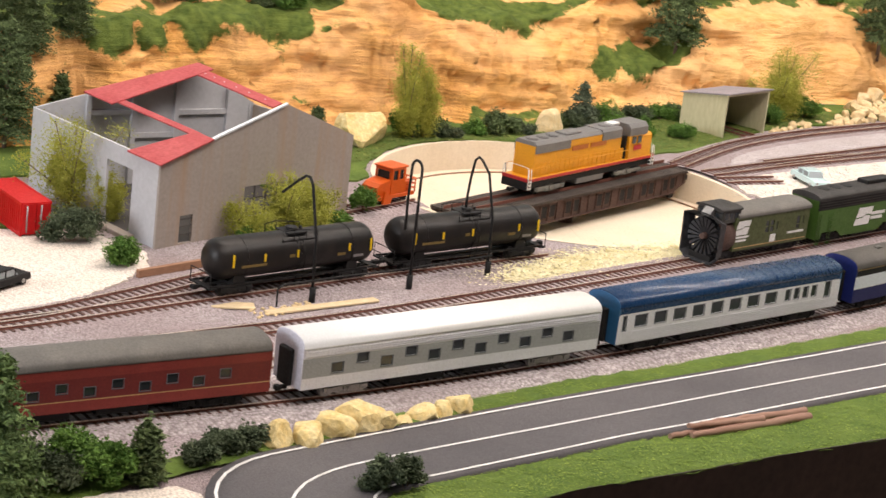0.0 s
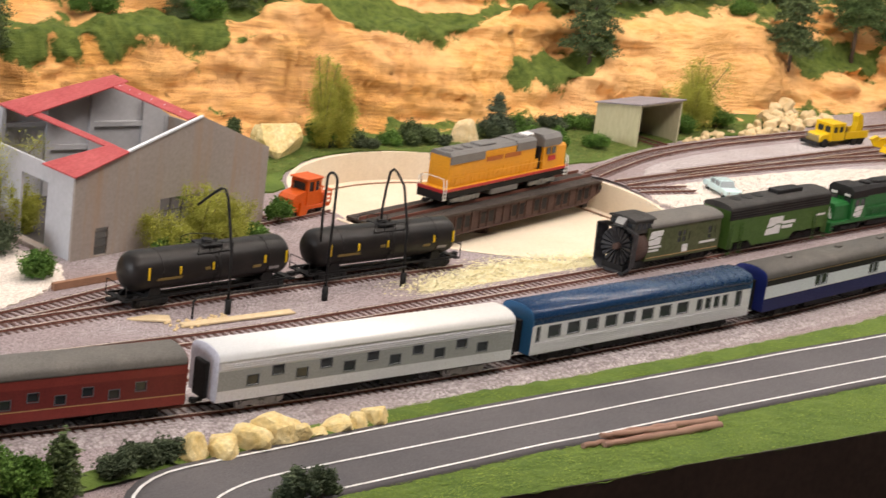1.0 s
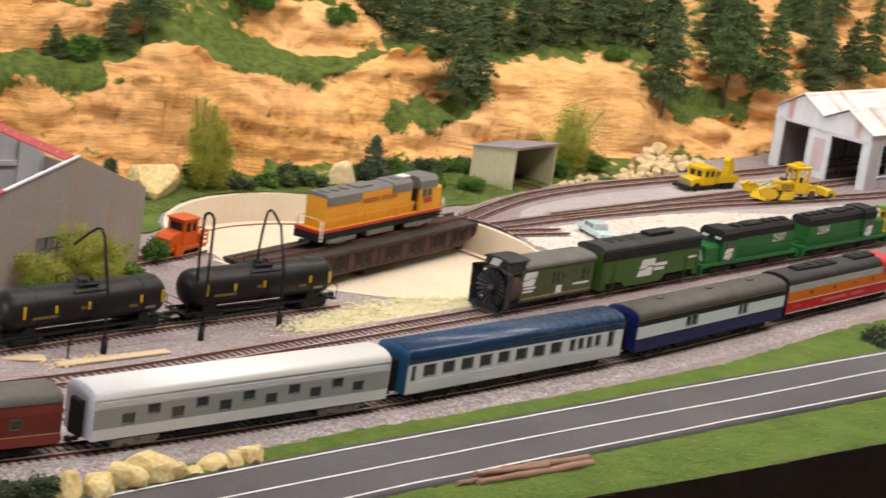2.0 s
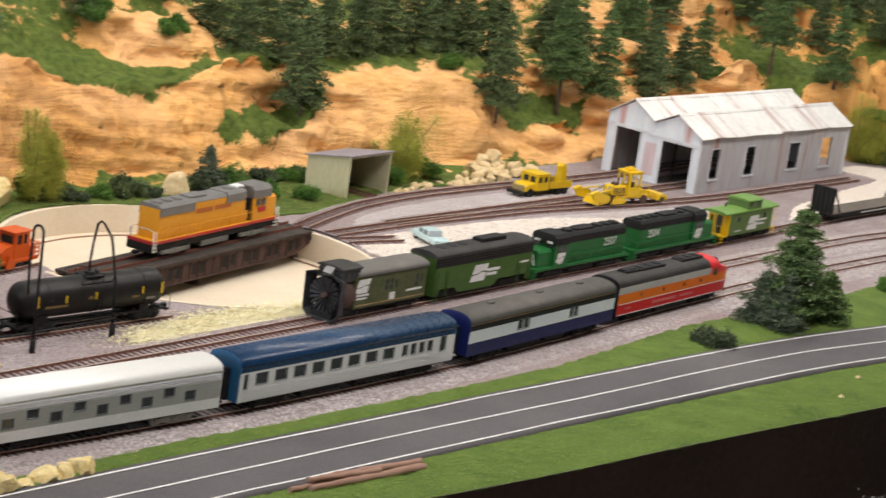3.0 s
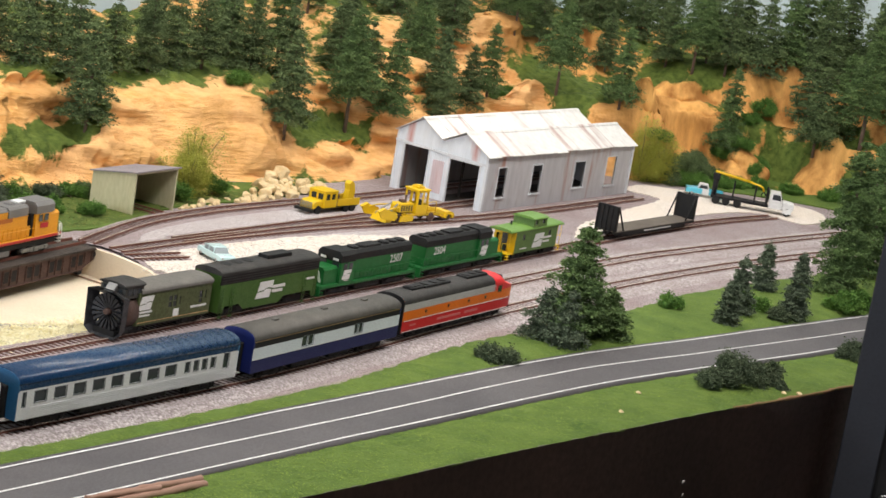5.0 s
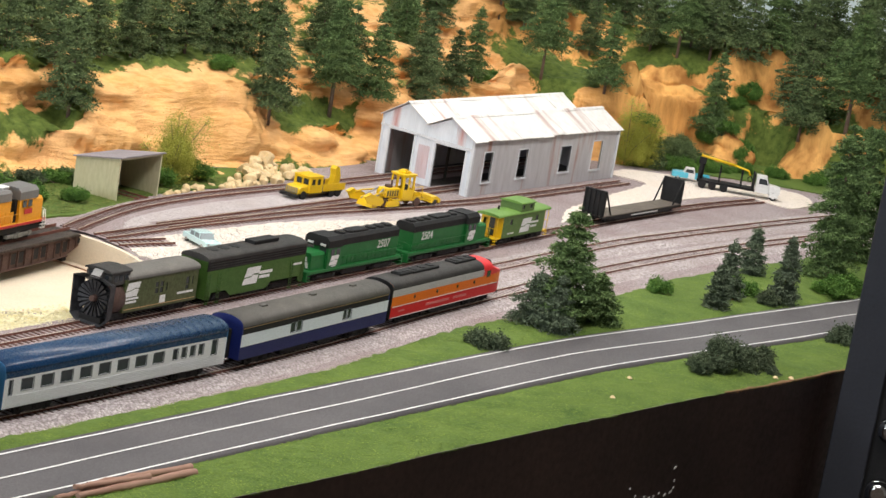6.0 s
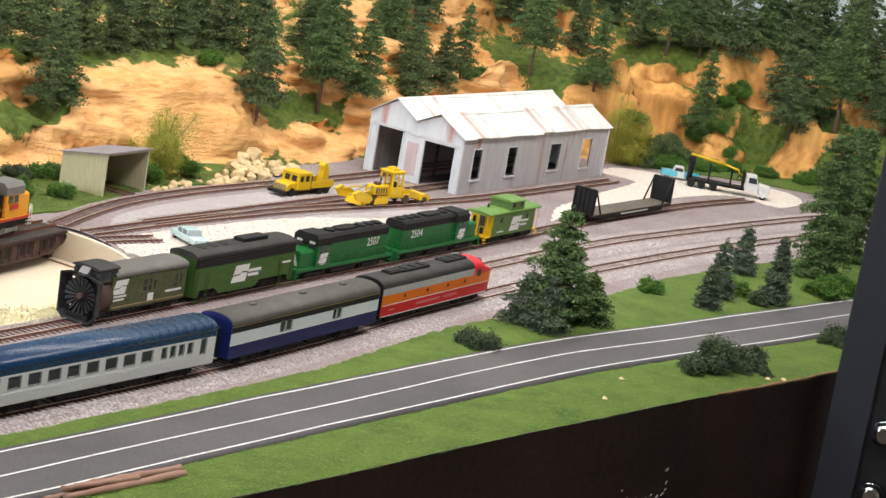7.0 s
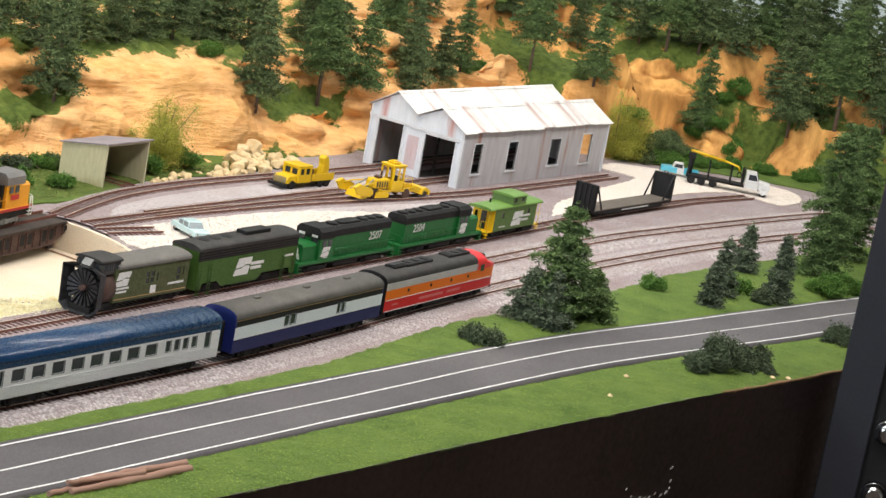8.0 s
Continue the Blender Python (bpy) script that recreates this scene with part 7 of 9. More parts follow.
        for e in (-1, 1):
            bm = B()
            prism(bm, [(e * 56 - 6, 8), (e * 56 + 6, 8), (e * 56 + 4, zc - 6), (e * 56 - 4, zc - 6)], min(s * 6, s * 12), max(s * 6, s * 12), "y")
            part("saddle", bm, BLACK, t)
    for s in (-1, 1):
        bm = B()
        x = s * (H + 4)
        tube(bm, [(x, -13, 8), (x, -13, 20), (x, 13, 20), (x, 13, 8)], 0.45, 5)
        bx(bm, min(s * (H - 2), x), max(s * (H - 2), x), -14, 14, 7.4, 8.6)
        part("end_platform", bm, BLACK, t)
        couple(t, s * (H + 3), s)
        truck(t, s * 58, 2, 22)
    bm = B()
    bx(bm, -H, H, -3, 3, 5, 8)
    part("centre_sill", bm, BLACK, t)
    return t


first = tank_car(seat(TANKS, -1.389, 0.0050))
copy_thing(first, seat(TANKS, -1.2055, 0.0050))

# ---- plants ----
BARK = mat("grey_brown_bark", (0.13, 0.085, 0.06), (0.20, 0.14, 0.11), rough=0.9, coarse=80)
PINE = leaf_mat("dark_pine_foam", (0.021, 0.041, 0.016), (0.200, 0.265, 0.108))
PINE2 = leaf_mat("mid_green_pine_foam", (0.024, 0.052, 0.017), (0.205, 0.300, 0.105))
GREYPINE = leaf_mat("grey_green_pine_foam", (0.042, 0.062, 0.038), (0.185, 0.225, 0.145))
BUSHG = leaf_mat("fresh_green_bush_foam", (0.034, 0.095, 0.014), (0.16, 0.29, 0.055))
BUSHD = leaf_mat("dark_bush_foam", (0.030, 0.048, 0.024), (0.125, 0.155, 0.085))
LIME = leaf_mat("yellow_green_feather_foliage", (0.27, 0.28, 0.034), (0.46, 0.46, 0.090))


def leaves(name, pts, size, rng, material, parent, label="", wide=0.5, flat=0.6):
    """Many small bent leaf scraps at the given points."""
    pts = np.asarray(pts)
    n = len(pts)
    a = rng.normal(size=(n, 3)) * (1, 1, flat)
    a /= np.linalg.norm(a, axis=1, keepdims=True)
    b = np.cross(a, np.cross(a, rng.normal(size=(n, 3)) * (1, 1, flat)))
    b /= np.linalg.norm(b, axis=1, keepdims=True)
    s = size * (0.55 + 0.9 * rng.rand(n))[:, None]
    c = np.cross(a, b) * s * 0.5
    v = np.stack([pts - a * s, pts - b * s * wide + c, pts + a * s, pts + b * s * wide + c], 1).reshape(-1, 3)
    f = np.arange(4 * n).reshape(-1, 4)
    faces = np.concatenate([f[:, [0, 1, 2]], f[:, [0, 2, 3]]])
    me = bpy.data.meshes.new(name)
    me.from_pydata(v.tolist(), [], faces.tolist())
    me.materials.append(material)
    ob = new(name, me)
    ob.parent = parent
    return tagged(ob, label=label) if label else ob


def conifer(m, h, spread, seed, material, label, bare=0.10, dense=1.0, taper=0.72, category="conifer", group="model conifers"):
    """A tapered trunk with drooping, uneven boughs of ragged needle scraps."""
    rng = np.random.RandomState(seed)
    t = thing("conifer", m, label, category, group)
    bm = B()
    H = h * 1000
    wide = max(1.3, H * 0.018)
    bend = [(0, 0, -5), (0.4, 0.2, H * 0.3), (-0.3, 0.1, H * 0.7), (0, 0, H * 0.97)]
    for (p, q), r1, r2 in zip(zip(bend, bend[1:]), (1.0, 0.8, 0.5), (0.8, 0.5, 0.15)):
        cyl(bm, p, q, wide * r1, 7, wide * r2)
    part("trunk", bm, BARK, t, "thin brown trunk")
    pts = []
    tiers = int(h * 135) if h > 0.09 else max(10, int(h * 190))
    for i in range(tiers):
        f = (i + rng.rand() * 0.9) / tiers
        z = h * (bare + (1 - bare) * f)
        r0 = spread * ((1 - f) ** taper) * (0.82 + 0.36 * rng.rand()) + 0.002
        if f < 0.10:
            r0 *= 0.8
        k = int(5 + 3 * (1 - f))
        a0 = rng.rand() * 6.28
        for q in range(k):
            a = a0 + 2 * math.pi * (q + rng.rand() * 0.6) / k
            r = r0 * (0.50 + 0.66 * rng.rand())
            droop = 0.15 + 0.45 * rng.rand()
            steps = max(3, int(r / 0.0036))
            for s in range(steps):
                u = (s + 0.7) / steps
                c = np.array([math.cos(a) * r * u, math.sin(a) * r * u, z - droop * r * u * u + 0.16 * r * u])
                side = np.array([-math.sin(a), math.cos(a), 0.0])
                n = int((8 + 14.5 * u) * dense)
                fan = rng.normal(size=(n, 1)) * (0.0012 + 0.20 * r * u) * side
                pts.append(c + fan + rng.normal(size=(n, 3)) * np.array([0.0020, 0.0020, 0.0015]))
            if q % 2 == 0 and i < 3:
                bough = B()
                tube(bough, [(0, 0, z * 1000), (math.cos(a) * r * 800, math.sin(a) * r * 800, (z - droop * r * 0.6) * 1000)], 0.4, 4)
                part("limb", bough, BARK, t)
    tip = rng.normal(size=(40, 3)) * np.array([0.0012, 0.0012, 0.003]) + np.array([0, 0, h * 0.985])
    leaves("crown", np.concatenate([*pts, tip]), 0.0020, rng, material, t, "ragged crown of needle scraps", 0.40, 0.45)
    return t


def bush(m, w, d, h, seed, material, label, size=0.0014, dense=2.0, category="bush", group="model bushes"):
    """A low ragged bush of foam scraps over a few twigs."""
    rng = np.random.RandomState(seed)
    t = thing("bush", m, label, category, group)
    pts = []
    for i in range(11):
        a, u = rng.rand() * 6.28, rng.rand() ** 0.6
        x, y, z = math.cos(a) * u * w * 0.46, math.sin(a) * u * d * 0.46, h * (0.22 + 0.62 * rng.rand() * (1.1 - 0.7 * u))
        if i < 3:
            bm = B()
            tube(bm, [(0, 0, -1), (x * 450, y * 450, z * 500), (x * 1000, y * 1000, z * 1000)], 0.45, 4)
            part("twig", bm, BARK, t)
        r = 0.24 * min(w, d, 1.7 * h) * (0.45 + 0.9 * rng.rand())
        n = int(300 * dense * (r / 0.008) ** 1.5) + 30
        q = rng.normal(size=(n, 3)) * np.array([1, 1, 0.8])
        q *= (r * (0.25 + 0.75 * rng.rand(n)) / np.linalg.norm(q, axis=1))[:, None]
        q += rng.normal(size=(n, 3)) * r * 0.25 + np.array([x, y, z])
        pts.append(q[q[:, 2] > 0.0005])
    leaves("foliage", np.concatenate(pts), size, rng, material, t, "clumped foam foliage")
    return t


def feather(m, h, spread, seed, label):
    """A sapling of thin stems with soft yellow-green scraps."""
    rng = np.random.RandomState(seed)
    t = thing("young_tree", m, label, "young tree", "feathery saplings")
    pts = []
    for i in range(8):
        a, lean, top = rng.rand() * 6.28, spread * (0.2 + 0.8 * rng.rand()), h * (0.5 + 0.5 * rng.rand())
        if i == 0:
            lean, top = spread * 0.1, h
        bm = B()
        tube(bm, [(0, 0, -1), (math.cos(a) * lean * 350, math.sin(a) * lean * 350, top * 520), (math.cos(a) * lean * 1000, math.sin(a) * lean * 1000, top * 1000)], 0.45, 4)
        part("stem", bm, BARK, t)
        n = int(900 + 6000 * h)
        u = 0.12 + 0.88 * rng.rand(n)
        p = np.stack([math.cos(a) * lean * u ** 1.6, math.sin(a) * lean * u ** 1.6, top * u], -1)
        pts.append(p + rng.normal(size=(n, 3)) * (0.0016 + 0.24 * spread * np.sin(np.pi * np.clip(u, 0, 1)) ** 0.7)[:, None])
    leaves("foliage", np.concatenate(pts), 0.0009, rng, LIME, t, "loose yellow-green leaf scraps")
    return t


def on_hill(x, y, yaw=0.0):
    return at(x, y, max(0.0, hill_height(x, y)) - 0.001, yaw)


# conifers on the hill: master shapes, then copies turned and sized
SHAPES = ((0.138, 0.037), (0.143, 0.040), (0.182, 0.044), (0.141, 0.034), (0.116, 0.037), (0.153, 0.047), (0.110, 0.036))
MASTERS = [conifer(on_hill(-0.478, 0.294), *SHAPES[0], 1, PINE, "dark green model pine on a grassy ledge", bare=0.12),
           conifer(on_hill(-0.130, 0.248), *SHAPES[1], 2, PINE, "broad dark green model pine on a ledge", bare=0.16),
           conifer(on_hill(0.046, 0.271), *SHAPES[2], 3, PINE2, "tall mid green model pine with a bare lower trunk", bare=0.30),
           conifer(on_hill(0.113, 0.243), *SHAPES[3], 4, PINE2, "slender mid green model spruce on the slope", bare=0.08),
           conifer(on_hill(0.220, 0.231), *SHAPES[4], 5, PINE, "short broad green model spruce on the hillside", bare=0.10),
           conifer(on_hill(0.514, 0.198), *SHAPES[5], 6, PINE2, "wide green model pine with a bare trunk on turf", bare=0.34),
           conifer(on_hill(-0.496, 0.393), *SHAPES[6], 7, PINE, "bushy dark green model pine on the upper hillside", bare=0.06)]
rng = random.Random(8)
TAKEN = [(-0.478, 0.294), (-0.130, 0.248), (0.046, 0.271), (0.113, 0.243), (0.220, 0.231), (0.514, 0.198), (-0.496, 0.393)]


def plant(x, y, h, k):
    o = copy_thing(MASTERS[k], on_hill(x, y, rng.uniform(0, 360)))
    f = h / SHAPES[k][0]
    g = f ** 0.7
    o.scale = (g * rng.uniform(0.92, 1.12), g * rng.uniform(0.92, 1.12), f)
    TAKEN.append((x, y))


for x, y, h, k in ((0.568, 0.110, 0.130, 3), (0.874, 0.192, 0.150, 0), (0.863, 0.134, 0.155, 5), (0.906, 0.093, 0.150, 1), (0.94, 0.041, 0.140, 4), (0.800, 0.018, 0.150, 3), (0.885, -0.103, 0.147, 1), (0.918, -0.170, 0.205, 2),
                   (1.017, -0.186, 0.165, 0), (0.95, -0.24, 0.17, 1)):
    plant(x, y, h, k)
for x, y, h, k in ((-0.449, 0.352, 0.114, 6), (-0.299, 0.359, 0.105, 4), (-0.252, 0.355, 0.108, 6), (-0.200, 0.350, 0.113, 0), (-0.120, 0.370, 0.111, 6), (-0.069, 0.366, 0.112, 4), (-0.392, 0.449, 0.105, 6), (0.138, 0.366, 0.115, 0),
                   (0.108, 0.290, 0.107, 6), (0.255, 0.255, 0.115, 1), (0.333, 0.249, 0.100, 4), (0.380, 0.245, 0.118, 3), (0.375, 0.380, 0.120, 0), (0.450, 0.373, 0.115, 6), (0.571, 0.326, 0.120, 5)):
    plant(x, y, h, k)
for x, y, h, k in ((-0.892, 0.423, 0.095, 5), (-1.109, 0.462, 0.070, 6), (-0.929, 0.425, 0.057, 6), (-0.714, 0.450, 0.080, 6), (-0.355, 0.372, 0.095, 6), (-1.272, 0.385, 0.062, 6), (-1.357, 0.347, 0.055, 4), (-1.40, 0.38, 0.075, 6),
                   (-0.565, 0.480, 0.085, 6), (-0.50, 0.445, 0.090, 4), (-1.02, 0.415, 0.040, 4), (-0.02, 0.34, 0.11, 6), (0.30, 0.33, 0.115, 3)):
    plant(x, y, h, k)
for x, y, h, k in ((-1.382, 0.322, 0.125, 0), (-1.352, 0.365, 0.110, 1), (-1.405, 0.350, 0.12, 4), (-1.276, 0.388, 0.080, 6), (-1.325, 0.375, 0.07, 4)):
    plant(x, y, h, k)
for x, y, h, k in ((0.99, 0.02, 0.15, 3), (1.02, -0.04, 0.16, 0), (1.06, 0.03, 0.17, 1), (1.10, -0.04, 0.18, 0), (1.08, -0.11, 0.17, 4), (1.15, -0.09, 0.19, 1), (1.16, 0.03, 0.19, 3), (0.955, -0.115, 0.15, 3), (0.99, -0.25, 0.18, 2), (1.06, -0.26, 0.18, 1)):
    plant(x, y, h, k)
# the wood that fills the upper slopes
tries = 0
while tries < 900:
    tries += 1
    x, y = rng.uniform(-1.7, 1.30), rng.uniform(-0.75, 0.66)
    if x > 1.14 or y > 0.53:
        continue
    gap = 0.055 if x > -0.35 else 0.085
    d = float(hill(np.array([x]), np.array([y]), True)[1][0])
    far = 0.175 if -0.35 < x < 0.55 else 0.24 if x < -0.35 else 0.13
    if d < far or (d > 0.27 and -0.5 < x < 0.25) or spread(np.array([x]), np.array([y]), SLID)[0] > 0.25 or any(math.hypot(x - p, y - q) < gap for p, q in TAKEN):
        continue
    plant(x, y, rng.uniform(0.095, 0.15) if x > -0.35 else rng.uniform(0.07, 0.11), rng.choice((0, 1, 3, 4, 6, 6)))

# conifers and bushes on the front turf
conifer(pose(-0.517, -0.438, 0.003, 0, -2, 0), 0.124, 0.035, 21, PINE2, "tall mid green conifer on the front turf", bare=0.06, dense=1.9, taper=0.45)
conifer(at(-0.462, -0.447, 0.003), 0.052, 0.028, 19, PINE2, "low spreading green conifer under a taller one", bare=0.10, dense=1.6, taper=0.5)
conifer(at(-0.546, -0.446, 0.003), 0.056, 0.024, 22, GREYPINE, "grey-green conifer under a taller one", bare=0.02, dense=1.2)
conifer(at(-0.541, -0.418, 0.003), 0.056, 0.027, 23, GREYPINE, "grey-green conifer beside the main line", bare=0.02, dense=1.2, taper=0.55)
conifer(at(-0.242, -0.487, 0.004), 0.050, 0.016, 24, GREYPINE, "small slender grey-green conifer on the turf", bare=0.02, dense=1.3)
conifer(at(-0.178, -0.470, 0.004), 0.066, 0.017, 25, GREYPINE, "small slender grey-green conifer in a group", bare=0.02, dense=1.3)
conifer(at(-0.012, -0.428, 0.004), 0.058, 0.017, 26, GREYPINE, "small grey-green conifer near the track", bare=0.02, dense=1.3)
conifer(at(-0.120, -0.517, 0.004), 0.076, 0.018, 27, GREYPINE, "small dark conifer beside the road", bare=0.02, dense=1.3)
for x, y, h, s in ((0.095, -0.485, 0.195, 31), (0.26, -0.46, 0.180, 32), (0.36, -0.53, 0.160, 33), (0.50, -0.47, 0.150, 34), (0.76, -0.27, 0.12, 37)):
    conifer(at(x, y, 0.004), h, h * 0.19, s, PINE2, "tall bushy green conifer at the layout's end", bare=0.05, dense=1.6, taper=0.42)


def shrubs(*rows):
    for x, y, w, h, mm, s, lab in rows:
        bush(at(x, y, 0.002), w, w * 0.9, h, s, mm, lab)


shrubs((-0.240, -0.413, 0.040, 0.016, BUSHG, 41, "low fresh green bush beside the ballast"),
       (-0.125, -0.470, 0.042, 0.022, BUSHG, 42, "fresh green bush among small conifers"),
       (-0.150, -0.510, 0.034, 0.022, BUSHD, 43, "dark grey-green bush beside the road"),
       (-0.122, -0.513, 0.032, 0.020, BUSHD, 44, "dark low bush beside the road"),
       (-0.010, -0.535, 0.044, 0.028, BUSHG, 45, "round fresh green bush beside the road"),
       (0.040, -0.540, 0.040, 0.028, BUSHG, 46, "round green bush at the road's verge"),
       (-0.681, -0.442, 0.046, 0.020, BUSHD, 47, "low dark bush at the road's upper verge"),
       (-0.520, -0.606, 0.040, 0.025, BUSHD, 48, "dark clump of shrub on the front verge"))
shrubs((-0.497, -0.614, 0.040, 0.040, BUSHD, 49, "taller dark shrub on the front verge"),
       (-0.462, -0.622, 0.044, 0.022, BUSHD, 50, "olive dark shrub on the front verge"),
       (-0.436, -0.628, 0.036, 0.024, BUSHD, 51, "dark shrub at the end of a clump"),
       (-0.455, -0.650, 0.016, 0.012, BUSHD, 52, "tiny dark shrub near the board's edge"),
       (-0.235, -0.640, 0.036, 0.020, BUSHD, 53, "dark shrub beside the black post"),
       (-1.744, -0.386, 0.042, 0.042, BUSHG, 54, "green leafy bush in the hedge"),
       (-1.728, -0.398, 0.030, 0.030, BUSHG, 55, "green bush in the hedge"),
       (-1.771, -0.392, 0.040, 0.036, BUSHD, 56, "dark bush in the hedge"))
shrubs((-1.660, -0.396, 0.028, 0.018, BUSHD, 57, "dark low shrub along the turf"),
       (-1.640, -0.392, 0.028, 0.020, BUSHD, 58, "dark low shrub along the turf"),
       (-1.622, -0.390, 0.024, 0.016, BUSHD, 59, "dark low shrub near the rocks"),
       (-1.592, -0.489, 0.026, 0.030, BUSHD, 60, "dark grey bush at the road's inner bend"),
       (-1.574, -0.488, 0.024, 0.028, BUSHD, 61, "grey-green bush at the road's inner bend"),
       (-1.484, 0.042, 0.042, 0.028, BUSHD, 62, "dark bush against the ruined shed"),
       (-1.481, -0.030, 0.028, 0.026, BUSHG, 63, "bright green bush at the shed's doorstep"),
       (-1.183, 0.028, 0.026, 0.026, BUSHG, 64, "bright green bush at the shed's far corner"))
shrubs((-0.430, 0.175, 0.036, 0.032, BUSHG, 65, "round green bush beside the olive shed"),
       (-0.350, 0.185, 0.034, 0.030, BUSHG, 66, "round dark green bush among the rocks"),
       (-0.655, 0.175, 0.030, 0.022, BUSHG, 67, "low green bush on the turf bank"),
       (-0.610, 0.150, 0.030, 0.020, BUSHG, 68, "low green bush on the turf bank"))
for i in range(15):
    x = -0.985 + i * 0.032
    if -0.77 < x < -0.735:
        continue
    y = float(np.interp(x, FOOT[:, 0], FOOT[:, 1])) - 0.008
    w = rng.uniform(0.026, 0.054)
    bush(at(x + rng.uniform(-0.012, 0.012), y + rng.uniform(-0.012, 0.006), 0.002), w, 0.03, rng.uniform(0.010, 0.030), 70 + i, (BUSHD, BUSHG, PINE)[i % 3], "uneven dark green scrub along the cliff's foot")
for i, (x, y, h) in enumerate(((0.655, -0.010, 0.022), (0.70, -0.035, 0.026), (0.735, -0.050, 0.024), (0.775, -0.060, 0.030), (0.795, -0.035, 0.032), (0.835, -0.030, 0.036), (0.86, -0.015, 0.034), (0.805, -0.11, 0.028), (0.83, -0.16, 0.026),
                               (0.855, -0.22, 0.03), (0.845, -0.28, 0.028), (0.72, -0.02, 0.03), (0.685, 0.005, 0.02))):
    bush(on_hill(x, y), 0.042, 0.036, h * 0.75, 90 + i, BUSHG, "green shrub on the eastern slope")
for i, (x, y, h) in enumerate(((-0.60, 0.40, 0.025), (-0.70, 0.44, 0.03), (-1.0, 0.40, 0.03), (-1.12, 0.43, 0.025), (-0.16, 0.31, 0.02), (0.46, 0.26, 0.03))):
    bush(on_hill(x, y), 0.05, 0.04, h, 110 + i, BUSHG, "green shrub on the upper hillside")
conifer(at(-1.708, -0.403, 0.002), 0.036, 0.013, 28, PINE, "tiny dark conifer in the hedge", bare=0.02)
conifer(at(-1.800, -0.385, 0.002), 0.085, 0.030, 29, PINE2, "dark green conifer at the hedge's end", bare=0.03)
conifer(at(-0.700, 0.226, 0.002), 0.048, 0.015, 30, GREYPINE, "small blue-grey conifer at the cliff's foot", bare=0.05)
conifer(on_hill(-1.311, 0.340), 0.040, 0.011, 40, PINE, "tiny conifer behind the ruined shed", bare=0.05)
conifer(on_hill(-1.030, 0.290), 0.024, 0.008, 41, PINE, "tiny dark conifer beside a boulder", bare=0.05)
conifer(on_hill(-0.445, 0.225), 0.030, 0.008, 42, PINE, "tiny conifer behind the olive shed", bare=0.05)
conifer(at(0.598, 0.010, 0.002), 0.046, 0.013, 43, PINE, "small dark conifer behind the engine house", bare=0.05)
feather(at(-0.948, 0.243, 0.002), 0.100, 0.020, 1, "tall feathery yellow-green sapling before the cliff")
feather(at(-0.925, 0.239, 0.002), 0.075, 0.018, 2, "feathery yellow-green sapling before the cliff")
feather(at(-0.385, 0.195, 0.002), 0.084, 0.046, 3, "feathery yellow-green bush tree before the cliff")
feather(at(-0.400, 0.188, 0.002), 0.060, 0.040, 4, "spreading yellow-green bush tree before the cliff")
feather(at(0.560, 0.050, 0.002), 0.105, 0.040, 5, "yellow-green sapling behind the engine house")
feather(at(0.585, 0.025, 0.002), 0.080, 0.036, 6, "yellow-green bush tree behind the engine house")
feather(at(-1.437, 0.118, 0.002), 0.078, 0.046, 7, "yellow-green sapling growing through the ruined shed")
feather(at(-1.420, 0.085, 0.002), 0.040, 0.016, 8, "thin yellow-green sapling inside the ruined shed")
feather(at(-1.250, 0.300, 0.002), 0.060, 0.020, 12, "yellow-green bush tree behind the ruined shed")
for i, (x, y, h) in enumerate(((-1.335, -0.008, 0.030), (-1.300, -0.006, 0.054), (-1.268, -0.003, 0.040))):
    feather(at(x, y, 0.001), h, 0.026, 20 + i, "yellow-green shrub against the shed's gable wall")

for x, y, w, h, k in ((0.572, 0.040, 0.062, 0.078, 201), (-0.392, 0.192, 0.056, 0.060, 202), (-0.937, 0.242, 0.028, 0.060, 203), (-1.288, -0.010, 0.064, 0.042, 204), (-1.436, 0.126, 0.044, 0.070, 205)):
    bush(at(x, y, 0.002), w, w * 0.7, h, k, LIME, "loose yellow-green leafy shrub among the saplings", size=0.0009, dense=2.6)
bush(at(-1.250, -0.006, 0.002), 0.045, 0.026, 0.018, 209, BUSHG, "fresh green low shrub against the shed wall")
bush(at(-1.335, -0.012, 0.002), 0.04, 0.024, 0.014, 210, BUSHG, "fresh green low shrub at the wall's foot")
for i, (x, y, h) in enumerate(((0.917, 0.010, 0.034), (0.884, 0.020, 0.032), (0.803, -0.008, 0.026), (0.796, 0.021, 0.028), (0.628, 0.000, 0.022), (0.867, -0.168, 0.024), (0.893, -0.198, 0.03), (0.60, 0.045, 0.02))):
    bush(on_hill(x, y), 0.038, 0.034, h, 220 + i, BUSHG, "leafy green shrub on the eastern slope")
# dark scrub added so that the eastern hollow reads as shadowed
for i, (x, y, h) in enumerate(((0.74, 0.035, 0.040), (0.70, 0.020, 0.036), (0.765, 0.055, 0.050), (0.72, 0.045, 0.045), (0.68, 0.030, 0.030), (0.745, 0.010, 0.026))):
    bush(on_hill(x, y), 0.046, 0.040, h, 240 + i, PINE, "dark green scrub added to darken the shadowed hollow of the eastern slope")

# ---- stones ----
OCHRE = mat("cream_yellow_rock", (0.76, 0.54, 0.20), (0.88, 0.76, 0.44), rough=0.85, coarse=90, fine=320, bump=1.0, bumpdist=0.0015, grime=0.16)
